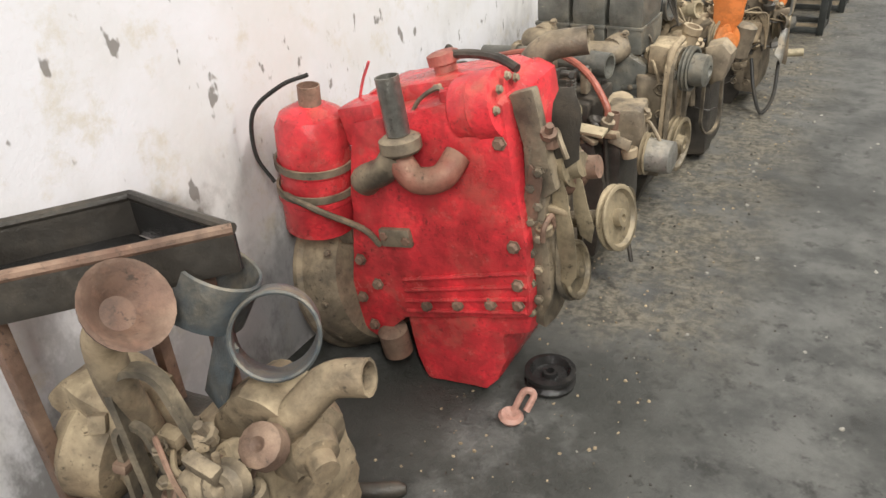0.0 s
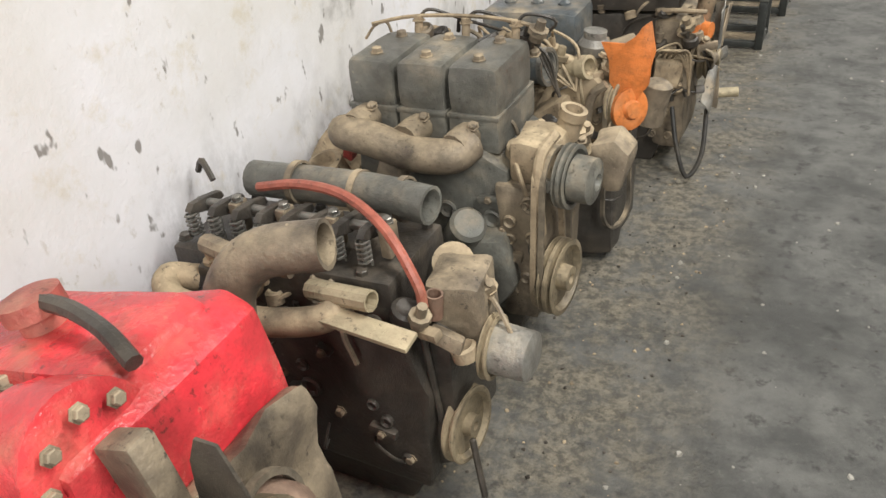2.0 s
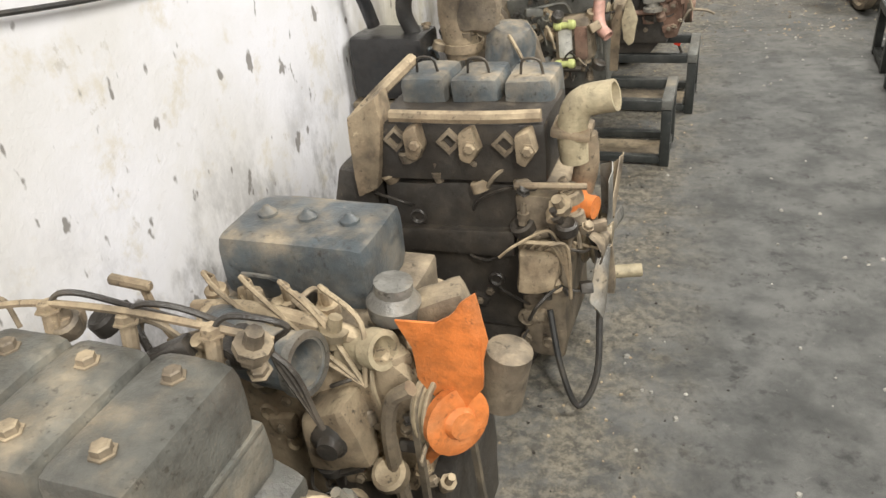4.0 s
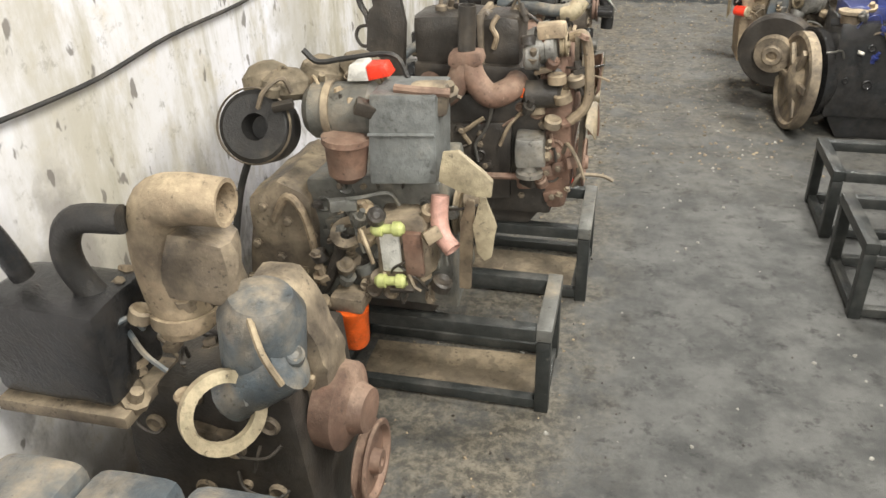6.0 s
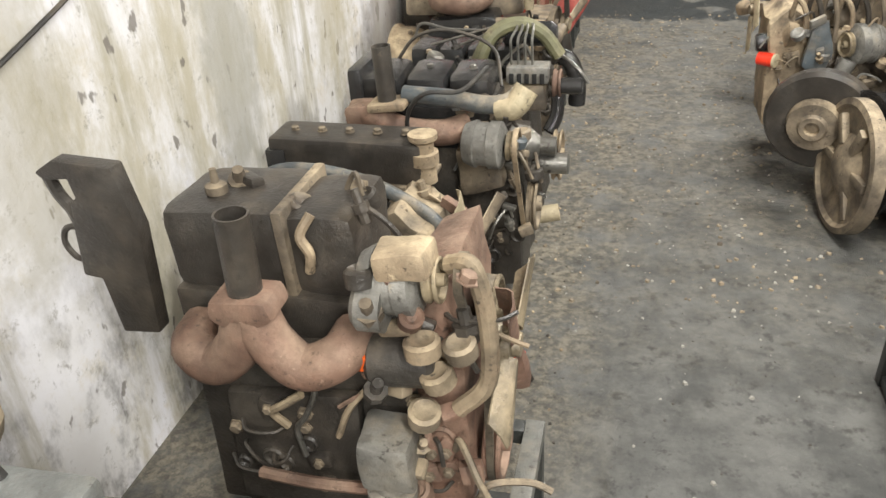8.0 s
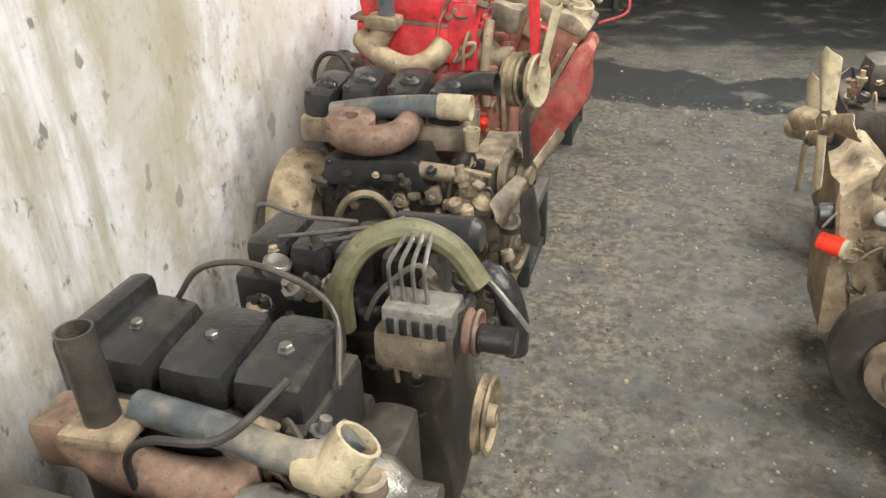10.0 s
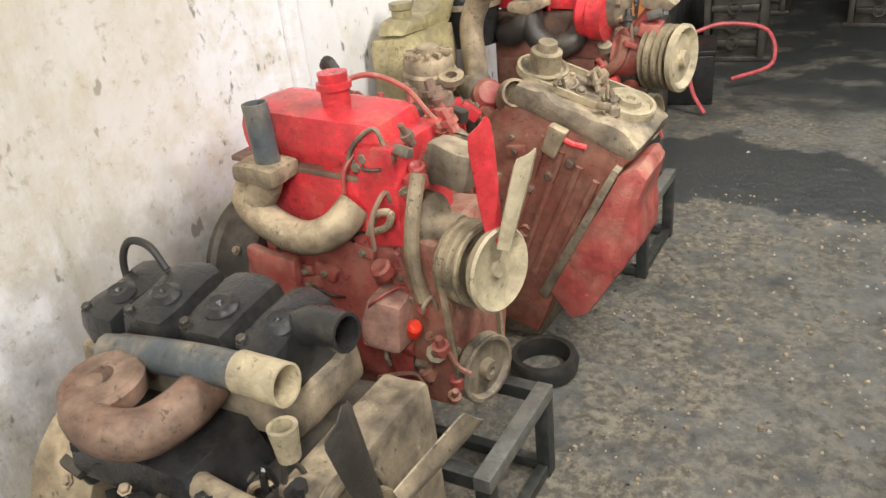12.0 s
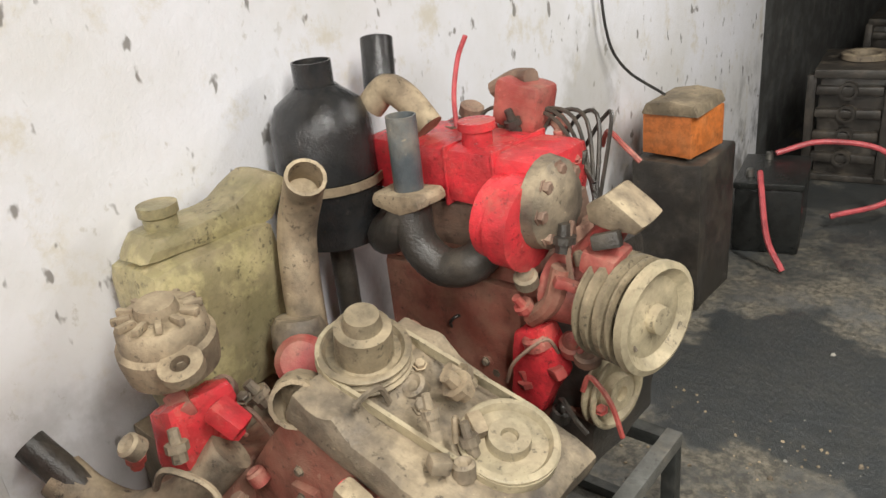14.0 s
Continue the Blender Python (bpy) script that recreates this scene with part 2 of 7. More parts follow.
def floor_material():
    n = Nodes("oily_concrete")
    py, px = n.xyz(n.pos)[1], n.xyz(n.pos)[0]
    big, mid, fine = n.noise(1.1, 6, 0.6), n.noise(5, 8, 0.7), n.noise(60, 6, 0.75)
    c = n.mix(n.ramp(mid, 0.34, 0.66), (0.070, 0.070, 0.066), (0.15, 0.148, 0.138))
    c = n.mix(n.math("MULTIPLY", n.ramp(big, 0.52, 0.66), 0.7), c, (0.045, 0.045, 0.042))
    c = n.mix(n.math("MULTIPLY", n.ramp(n.noise(9, 6, 0.7), 0.55, 0.68), 0.75), c, (0.03, 0.029, 0.026))
    c = n.mix(n.math("MULTIPLY", n.ramp(n.noise(15, 7, 0.75), 0.56, 0.66), 0.65), c, (0.028, 0.027, 0.025))
    c = n.mix(n.math("MULTIPLY", n.ramp(n.noise(22, 7, 0.75), 0.58, 0.68), 0.45), c, (0.21, 0.205, 0.185))
    # dry dust along the row of engines and earth further on
    d = n.math("ADD", n.ramp(px, 1.4, 0.95), n.math("MULTIPLY", n.ramp(py, 6.2, 8.6), 0.62))
    d = n.math("MULTIPLY", d, n.ramp(n.noise(4.5, 9, 0.75), 0.36, 0.58))
    d = n.math("MULTIPLY", d, n.ramp(py, 1.35, 1.75))
    c = n.mix(n.math("MULTIPLY", d, 0.85), c, n.mix(n.ramp(n.noise(30, 7, 0.75), 0.38, 0.6), (0.26, 0.228, 0.17), (0.085, 0.075, 0.057)))
    c = n.mix(n.math("MULTIPLY", n.ramp(fine, 0.62, 0.72), 0.5), c, (0.24, 0.225, 0.195))
    # old oil soaked in round the first engines
    soak = n.math("MULTIPLY", n.math("MULTIPLY", n.ramp(py, 1.75, 1.3), n.ramp(px, 1.5, 0.9)), n.ramp(n.noise(3.3, 6, 0.65), 0.34, 0.52))
    c = n.mix(n.math("MULTIPLY", soak, 0.75), c, (0.034, 0.034, 0.028))
    # spilled oil at the far end; darker, glossier patches past y 12.3
    wob = n.add("ShaderNodeMath")
    wob.operation = "ADD"
    n.link(py, wob.inputs[0])
    n.link(n.ramp(n.noise(1.7, 5), 0.3, 0.7, -0.35, 0.35), wob.inputs[1])
    wet = n.math("MULTIPLY", n.ramp(wob.outputs[0], 11.3, 11.45), n.ramp(wob.outputs[0], 12.15, 11.95))
    wet = n.math("MAXIMUM", wet, n.math("MULTIPLY", n.ramp(wob.outputs[0], 12.3, 13.2), n.ramp(n.noise(2.4, 5), 0.34, 0.50)))
    c = n.mix(n.math("MULTIPLY", wet, 0.85), c, (0.035, 0.04, 0.042))
    r = n.add("ShaderNodeMix")
    r.inputs[2].default_value, r.inputs[3].default_value = 0.72, 0.38
    n.link(n.math("MAXIMUM", wet, n.math("MULTIPLY", n.ramp(big, 0.5, 0.62), 0.5)), r.inputs[0])
    n.bump(n.math("ADD", n.math("MULTIPLY", n.noise(18, 8, 0.7), 0.6), n.math("MULTIPLY", fine, 0.4)), 0.6, 0.024)
    return n.done(c, r.outputs[0])


M["wall"], M["floor"] = wall_material(), floor_material()
# kept pale so the unseen walls and ceiling throw light back on the engines
M["plain"] = worn("bounce_plaster", (0.62, 0.60, 0.55), 0.9, 0, 0.15, 0.1)
# far-end darkness put into the colour; the slab below uses it too
M["dark"] = worn("dark_backing", (0.10, 0.10, 0.095), 0.9, 0, 0.2, 0.3)

# ---- shapes ----


def box(c, s, rot=(0, 0, 0), bevel=0.008, wob=0.0):
    bm = bmesh.new()
    bmesh.ops.create_cube(bm, size=1)
    bmesh.ops.scale(bm, vec=s, verts=bm.verts)
    b = min(bevel, min(s) * 0.4)
    if b > 0:
        bmesh.ops.bevel(bm, geom=bm.edges[:], offset=b, segments=2, affect="EDGES", profile=0.6)
    bmesh.ops.transform(bm, matrix=pose(*c, *rot), verts=bm.verts)
    return shake(bm, wob)


def shake(bm, wob):
    """Uneven casting."""
    if wob:
        bmesh.ops.subdivide_edges(bm, edges=[e for e in bm.edges if e.calc_length() > 0.06], cuts=3, use_grid_fill=True)
        for v in bm.verts:
            v.co += wob * noise.noise_vector(v.co * 14)
    return bm


def prism(outline, y0, y1, bevel=0.01, wob=0.0, axis="y"):
    """A casting: an outline in (x, z), or (y, z) for axis x, pushed from y0 to y1."""
    bm = bmesh.new()
    put = (lambda a, b, d: (a, d, b)) if axis == "y" else (lambda a, b, d: (d, a, b)) if axis == "x" else (lambda a, b, d: (a, b, d))
    one = [bm.verts.new(put(a, b, y0)) for a, b in outline]
    two = [bm.verts.new(put(a, b, y1)) for a, b in outline]
    bm.faces.new(one), bm.faces.new(two[::-1])
    for i in range(len(one)):
        j = (i + 1) % len(one)
        bm.faces.new((one[j], one[i], two[i], two[j]))
    bmesh.ops.recalc_face_normals(bm, faces=bm.faces)
    if bevel:
        bmesh.ops.bevel(bm, geom=bm.edges[:], offset=bevel, segments=2, affect="EDGES", profile=0.6, clamp_overlap=True)
    return shake(bm, wob)


def lathe(p, d, profile, seg=24):
    """A turned shape: rings of (distance, radius) along d from p."""
    bm = bmesh.new()
    m = Matrix.Translation(p) @ Vector(d).to_track_quat("Z", "Y").to_matrix().to_4x4()
    rings = []
    for h, r in profile:
        rings.append([bm.verts.new(m @ Vector((max(r, 0.0005) * math.cos(2 * math.pi * k / seg), max(r, 0.0005) * math.sin(2 * math.pi * k / seg), h))) for k in range(seg)])
    for a, b in zip(rings, rings[1:]):
        for k in range(seg):
            bm.faces.new((a[k], a[(k + 1) % seg], b[(k + 1) % seg], b[k]))
    if profile[0] != profile[-1]:
        bm.faces.new(rings[0][::-1]), bm.faces.new(rings[-1])
    for f in bm.faces:
        f.smooth = len(f.verts) == 4
    bmesh.ops.recalc_face_normals(bm, faces=bm.faces)
    return bm


def can(p, q, r, rim=0.004, seg=24):
    p, q = Vector(p), Vector(q)
    n = (q - p).length
    return lathe(p, q - p, [(0, r - rim), (rim, r), (n - rim, r), (n, r - rim)], seg)


def pipe(p, q, r, wall=0.004, seg=20):
    """A short open pipe."""
    p, q = Vector(p), Vector(q)
    n = (q - p).length
    return lathe(p, q - p, [(0, r), (n, r), (n, r - wall), (n * 0.15, r - wall), (n * 0.15, 0)], seg)


def tube(points, r, seg=10, mouth=False, steps=6, r_end=None):
    """A bent tube through the points; mouth: open and hollow at its end."""
    pts = [Vector(p) for p in points]
    pts = [pts[0] * 2 - pts[1]] + pts + [pts[-1] * 2 - pts[-2]]
    line = []
    for i in range(1, len(pts) - 2):
        a, b, c, d = pts[i - 1:i + 3]
        for k in range(steps):
            t = k / steps
            line.append(0.5 * ((2 * b) + (c - a) * t + (2 * a - 5 * b + 4 * c - d) * t * t + (3 * b - a - 3 * c + d) * t ** 3))
    line.append(pts[-2])
    rad = [r + ((r_end or r) - r) * i / (len(line) - 1) for i in range(len(line))]
    path = list(zip(line, rad))
    if mouth:
        back = line[-1] + (line[-2] - line[-1]).normalized() * r * 1.6
        path += [(line[-1], rad[-1] * 0.82), (back, rad[-1] * 0.8), (back, 0.0008)]
    bm = bmesh.new()
    up, rings = None, []
    for i, (p, q) in enumerate(path):
        if i < len(line):
            d = (line[min(i + 1, len(line) - 1)] - line[max(i - 1, 0)]).normalized()
        if up is None:
            up = d.orthogonal().normalized()
        up = (up - d * up.dot(d)).normalized()
        side = d.cross(up)
        rings.append([bm.verts.new(p + q * (math.cos(2 * math.pi * k / seg) * up + math.sin(2 * math.pi * k / seg) * side)) for k in range(seg)])
    for a, b in zip(rings, rings[1:]):
        for k in range(seg):
            bm.faces.new((a[k], a[(k + 1) % seg], b[(k + 1) % seg], b[k])).smooth = True
    bm.faces.new(rings[0][::-1]), bm.faces.new(rings[-1])
    bmesh.ops.recalc_face_normals(bm, faces=bm.faces)
    return bm


def groove_pulley(p, d, r, w=0.03, grooves=1, hub=0.3):
    """A belt pulley: grooved rim, dished face and a hub."""
    prof = [(-w / 2, r * hub), (-w / 2, r * 0.96)]
    g = w / grooves
    for k in range(grooves):
        a = -w / 2 + k * g
        prof += [(a + g * 0.08, r), (a + g * 0.22, r), (a + g * 0.45, r * 0.84), (a + g * 0.55, r * 0.84), (a + g * 0.78, r), (a + g * 0.92, r)]
    prof += [(w / 2, r * 0.96), (w / 2, r * 0.86), (w * 0.1, r * 0.78), (w * 0.1, r * hub), (w * 0.75, r * hub * 0.92), (w * 0.75, r * hub * 0.4), (w * 0.4, r * hub * 0.35)]
    return lathe(p, d, prof, 32)


def blade(c, d, ang, r0, r1, wide, pitch=28, bend=0.02):
    """One blade of a fan on an axis d."""
    bm = bmesh.new()
    rows = []
    for i in range(6):
        t = i / 5
        r = r0 + (r1 - r0) * t
        w = wide * (0.55 + 0.75 * t - 0.35 * t * t) * (0.86 if i == 5 else 1)
        rows.append([(s * w / 2, r - (abs(s) * 0.03 if i == 5 else 0), bend * (1 - s * s) + 0.004 * t) for s in (-1, -0.5, 0, 0.5, 1)])
    f, b = [[bm.verts.new((x, y, z)) for x, y, z in r] for r in rows], [[bm.verts.new((x, y, z - 0.003)) for x, y, z in r] for r in rows]
    for i in range(5):
        for k in range(4):
            bm.faces.new((f[i][k], f[i][k + 1], f[i + 1][k + 1], f[i + 1][k])).smooth = True
            bm.faces.new((b[i][k], b[i + 1][k], b[i + 1][k + 1], b[i][k + 1])).smooth = True
    loop = [(i, 4) for i in range(6)] + [(5, k) for k in (3, 2, 1, 0)] + [(i, 0) for i in (4, 3, 2, 1, 0)] + [(0, k) for k in (1, 2, 3)]
    for (i, k), (j, m) in zip(loop, loop[1:] + loop[:1]):
        bm.faces.new((f[i][k], b[i][k], b[j][m], f[j][m]))
    bmesh.ops.recalc_face_normals(bm, faces=bm.faces)
    turn = Matrix.Translation(c) @ Vector(d).to_track_quat("Z", "Y").to_matrix().to_4x4() @ pose(0, 0, 0, 0, 0, ang) @ pose(0, 0, 0, 0, pitch, 0)
    bmesh.ops.transform(bm, matrix=turn, verts=bm.verts)
    return bm


def loop_belt(c1, r1, c2, r2, d, w=0.014, thick=0.009):
    """A belt round two pulleys on parallel axes d."""
    d = Vector(d).normalized()
    c1, c2 = Vector(c1), Vector(c2)
    v = (c2 - c1 - d * (c2 - c1).dot(d))
    u = v.normalized()
    s = d.cross(u)
    n = v.length
    a = math.acos(max(-1, min(1, (r1 - r2) / n)))
    pts = []
    for k in range(13):
        t = a + (2 * math.pi - 2 * a) * k / 12
        pts.append((c1, r1, t))
    for k in range(13):
        t = -a + 2 * a * k / 12
        pts.append((c2, r2, t))
    bm = bmesh.new()
    rings = []
    for c, r, t in pts:
        o = u * math.cos(t) + s * math.sin(t)
        rings.append([bm.verts.new(c + o * (r + dr) + d * dw) for dr, dw in ((0, -w / 2), (thick, -w / 2), (thick, w / 2), (0, w / 2))])
    for x, y in zip(rings, rings[1:] + rings[:1]):
        for k in range(4):
            bm.faces.new((x[k], x[(k + 1) % 4], y[(k + 1) % 4], y[k]))
    bmesh.ops.recalc_face_normals(bm, faces=bm.faces)
    return bm


def thing(name, at, label, category, group=""):
    ob = new(name)
    ob.location = at
    ob.empty_display_size = 0.1
    return tagged(ob, label, category, group)


def part(name, bm, material, parent, label=""):
    """Links a bmesh, made in world places, as one mesh under a thing or under a part of it."""
    root = parent
    while root.parent:
        root = root.parent
    bmesh.ops.translate(bm, vec=-root.location, verts=bm.verts)
    for f in bm.faces:
        f.smooth = True
    for ed in bm.edges:
        ed.smooth = len(ed.link_faces) == 2 and ed.calc_face_angle(0) < 0.6
    me = bpy.data.meshes.new(name)
    bm.to_mesh(me)
    bm.free()
    me.materials.append(M[material])
    ob = new(name, me)
    ob.parent = parent
    return tagged(ob, label)


BOLT = None


def bolt(p, d, parent, r=0.011, material="cast"):
    """A hexagon bolt head; all share one mesh for each material."""
    global BOLT
    if BOLT is None:
        BOLT = {}
    if material not in BOLT:
        bm = lathe((0, 0, 0), (0, 0, 1), [(0, 1.35), (0.18, 1.35), (0.2, 1.0), (0.85, 1.0), (1.0, 0.8)], 6)
        for f in bm.faces:
            f.smooth = False
        me = bpy.data.meshes.new("bolt")
        bm.to_mesh(me)
        bm.free()
        me.materials.append(M[material])
        BOLT[material] = me
    root = parent
    while root.parent:
        root = root.parent
    ob = new("bolt", BOLT[material])
    ob.parent = parent
    ob.matrix_basis = Matrix.Translation(Vector(p) - root.location) @ Vector(d).to_track_quat("Z", "Y").to_matrix().to_4x4() @ Matrix.Diagonal((r, r, r * 1.1, 1))
    return ob


def structure(name, bm, material, label):
    me = bpy.data.meshes.new(name)
    bm.to_mesh(me)
    bm.free()
    me.materials.append(M[material])
    return tagged(new(name, me), label, kind="structure")


def fan(c, d, n, r, wide, material, parent, start=0.0, hub=0.05, colours=None, pitch=28):
    h = part("fan_hub", lathe(c, d, [(-0.012, hub), (0.004, hub), (0.006, hub * 0.6), (0.02, hub * 0.55), (0.02, 0)], 20), "pulley", parent)
    for k in range(n):
        part("fan_blade", blade(c, d, start + 360 * k / n, hub * 0.8, r, wide, pitch), colours[k % len(colours)] if colours else material, parent)
    return h


def generator(p, q, r, parent, material="alloy"):
    """An alternator: finned body, slotted end and pulley."""
    p, q = Vector(p), Vector(q)
    d = (q - p)
    n = d.length
    a = part("alternator", lathe(p, d, [(0, r * 0.5), (0.01, r * 0.85), (n * 0.3, r), (n * 0.34, r), (n * 0.36, r * 0.92), (n * 0.64, r * 0.92), (n * 0.66, r), (n * 0.92, r), (n, r * 0.7), (n, r * 0.2)], 24), material, parent)
    u = d.normalized()
    part("pulley", groove_pulley(q + u * 0.02, u, r * 0.62, 0.024), "pulley", a)
    return a


def litter_of_castings(e, lo, hi, n, seed, material, side=-1):
    """Small bosses, lugs, plugs and brackets that stud the face of a block."""
    rnd = random.Random(seed)
    for _ in range(n):
        x, z = rnd.uniform(lo[0], hi[0]), rnd.uniform(lo[2], hi[2])
        y = lo[1]
        k = rnd.random()
        if k < 0.35:
            r = rnd.uniform(0.012, 0.028)
            part("core_plug", lathe((x, y + 0.01, z), (0, -1, 0), [(0, r), (0.016, r), (0.02, r * 0.8), (0.014, r * 0.5), (0.014, 0)], 16), material, e)
        elif k < 0.6:
            w, h = rnd.uniform(0.03, 0.07), rnd.uniform(0.02, 0.05)
            b = part("lug", box((x, y, z), (w, 0.035, h), (0, rnd.uniform(-20, 20), 0), 0.008, 0.004), material, e)
            bolt((x, y - 0.017, z), (0, -1, 0), b, 0.009)
        elif k < 0.8:
            bolt((x, y, z), (0, -1, 0), e, rnd.uniform(0.009, 0.014))
        else:
            dx, dz = rnd.uniform(-0.1, 0.1), rnd.uniform(-0.08, 0.08)
            part("fuel_line", tube([(x, y, z), (x + dx * 0.3, y - 0.025, z + dz * 0.6), (x + dx, y - 0.02, z + dz), (x + dx * 1.3, y + 0.01, z + dz * 0.8)], 0.004, 6), "oily", e)


def fittings(e, lo, hi, n, seed, mats=("tan", "cast", "oily", "steel")):
    """Unions, nuts, short brackets and thin pipes on the upper side of an engine."""
    rnd = random.Random(seed)
    for k in range(n):
        x, y, z = (rnd.uniform(a, b) for a, b in zip(lo, hi))
        m = mats[k % len(mats)]
        kind = k % 5
        lean = (rnd.uniform(-0.5, 0.5), rnd.uniform(-0.7, 0.2), 1)
        if kind == 0:
            r = rnd.uniform(0.010, 0.02)
            part("union", lathe((x, y, z - 0.02), lean, [(0, r), (0.02, r), (0.02, r * 1.5), (0.035, r * 1.5), (0.035, r * 0.8), (0.06, r * 0.7), (0.06, 0)], 8), m, e)
        elif kind == 1:
            dx, dy, dz = rnd.uniform(-0.14, 0.14), rnd.uniform(-0.08, 0.05), rnd.uniform(-0.10, 0.03)
            part("thin_pipe", tube([(x, y, z - 0.01), (x + dx * 0.2, y + dy * 0.3, z + 0.03), (x + dx * 0.7, y + dy, z + 0.02 + dz * 0.4), (x + dx, y + dy, z + dz)], rnd.uniform(0.004, 0.007), 6), m, e)
        elif kind == 2:
            part("small_bracket", box((x, y, z), (rnd.uniform(0.03, 0.08), rnd.uniform(0.02, 0.04), rnd.uniform(0.012, 0.04)), (rnd.uniform(-25, 25), rnd.uniform(-25, 25), rnd.uniform(-40, 40)), 0.006, 0.005), m, e)
        elif kind == 3:
            r = rnd.uniform(0.018, 0.034)
            part("boss", lathe((x, y, z - 0.02), lean, [(0, r), (0.025, r), (0.03, r * 0.75), (0.024, r * 0.4), (0.024, 0)], 14), m, e)
        else:
            bolt((x, y, z - 0.005), lean, e, rnd.uniform(0.009, 0.015), m)


# ---- the hall ----


def ground(x, y):
    """Height of the worn floor: almost flat near the start, trodden mud further on; never above zero."""
    mud = min(1.0, max(0.0, (y - 6.6) / 1.6)) * min(1.0, max(0.0, (11.9 - y) / 0.6)) * min(1.0, max(0.15, (x - 0.75) / 0.3))
    a = noise.noise(Vector((x * 9, y * 9, 1.3))) * 0.6 + noise.noise(Vector((x * 21, y * 21, 4.1))) * 0.4
    b = noise.noise(Vector((x * 40, y * 40, 7.7)))
    return -0.0012 * (1 + b) - mud * (0.010 * (0.75 + a) + 0.0016 * (1 + b))


def floor_sheet():
    """One sheet with a top that follows ground() where it is walked past, flat elsewhere."""
    xs = [-0.3 + 0.02 * i for i in range(141)] + [3.2, 4.5, 6.3]
    ys = [-6.0, -3.0] + [-1.0 + 0.02 * i for i in range(681)] + [14.0, 18.0]
    verts = [(x, y, ground(x, y) if x < 2.45 and -0.95 < y < 12.55 else -0.0012) for y in ys for x in xs]
    w = len(xs)
    faces = [(j * w + i, j * w + i + 1, (j + 1) * w + i + 1, (j + 1) * w + i) for j in range(len(ys) - 1) for i in range(w - 1)]
    me = bpy.data.meshes.new("floor")
    me.from_pydata(verts, [], faces)
    me.materials.append(M["floor"])
    me.shade_smooth()
    return tagged(new("floor", me), "grey oil-stained concrete floor strewn with grit", kind="structure")


floor_sheet()
structure("foundation", box((3.0, 6.0, -0.13), (6.6, 24.0, 0.2), bevel=0), "dark", "concrete slab under the floor")
bm = box((-0.12, 4.35, 1.7), (0.24, 19.3, 3.4), bevel=0)
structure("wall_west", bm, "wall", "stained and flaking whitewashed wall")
# added dark panel, standing in for the dark space and machinery beyond the whitewash
structure("dark_end_panel", box((-0.12, 15.8, 1.7), (0.24, 3.6, 3.4), bevel=0), "dark", "dark panel standing in for the dark space past the wall")
# east and south walls and the ceiling: added out of view to bounce light
structure("wall_east", box((6.1, 6.0, 1.7), (0.2, 24.0, 3.4), bevel=0), "plain", "unseen pale wall added to close the hall")
structure("wall_south", box((2.9, -5.1, 1.7), (6.2, 0.2, 3.4), bevel=0), "plain", "unseen pale wall added to close the hall")
# added to close the hall, coloured dark like the panel beside it
structure("wall_north", box((2.9, 17.6, 1.7), (6.2, 0.2, 3.4), bevel=0), "dark", "dark wall added to close the far end of the hall")
structure("ceiling", box((2.9, 6.0, 3.5), (6.6, 24.0, 0.2), bevel=0), "plain", "unseen pale ceiling added to bounce lamp light")

# ---- the engines along the wall, from the near end on ----
ROW = "engines along the wall"


def engine(at, label):
    return thing("engine", at, label, "engine", ROW)


def flywheel_housing(e, x0, x1, y, z, r, material, tilt=0.0):
    d = (-math.cos(tilt), 0, -math.sin(tilt))
    w = x1 - x0
    h = part("flywheel_housing", lathe((x1, y, z), d, [(0, r * 0.6), (0.01, r * 0.9), (w * 0.5, r), (w - 0.012, r), (w, r * 1.05), (w + 0.015, r * 1.05), (w + 0.015, r * 0.5)], 36), material, e)
    for k in range(10):
        a = 2 * math.pi * k / 10
        bolt((x1 + d[0] * w * 0.4, y + r * math.cos(a), z + r * math.sin(a)), (0, math.cos(a), math.sin(a)), h, 0.01)
    return h


def rib(e, a, b, y, material, r=0.01):
    return part("rib", tube([(a[0], y, a[1]), ((a[0] + b[0]) / 2, y, (a[1] + b[1]) / 2), (b[0], y, b[1])], r, 8), material, e)


def stand(x0, x1, y0, y1, h, label):
    """A low welded frame of square tube: four legs, top and bottom rails."""
    s = thing("engine_stand", ((x0 + x1) / 2, (y0 + y1) / 2, 0), label, "stand", "engine stands")
    w = 0.042
    for x in (x0 + w / 2, x1 - w / 2):
        for y in (y0 + w / 2, y1 - w / 2):
            part("leg", box((x, y, (h - w) / 2), (w, w, h - w), bevel=0.004), "frame", s)
        part("top_rail", box((x, (y0 + y1) / 2, h - w / 2 + 0.003), (w + 0.004, y1 - y0, w), bevel=0.004), "frame_top" if x > (x0 + x1) / 2 else "frame", s, "bare scuffed top rail")
        part("bottom_rail", box((x, (y0 + y1) / 2, w / 2 + 0.006), (w * 0.8, y1 - y0 - 2 * w, w * 0.8), bevel=0.004), "frame", s)
    for y in (y0 + w / 2, y1 - w / 2):
        part("top_rail", box(((x0 + x1) / 2, y, h - w / 2), (x1 - x0 - 2 * w - 0.004, w, w), bevel=0.004), "frame", s)
        part("bottom_rail", box(((x0 + x1) / 2, y, w / 2 + 0.006), (x1 - x0 - 2 * w, w * 0.8, w * 0.8), bevel=0.004), "frame", s)
    return s


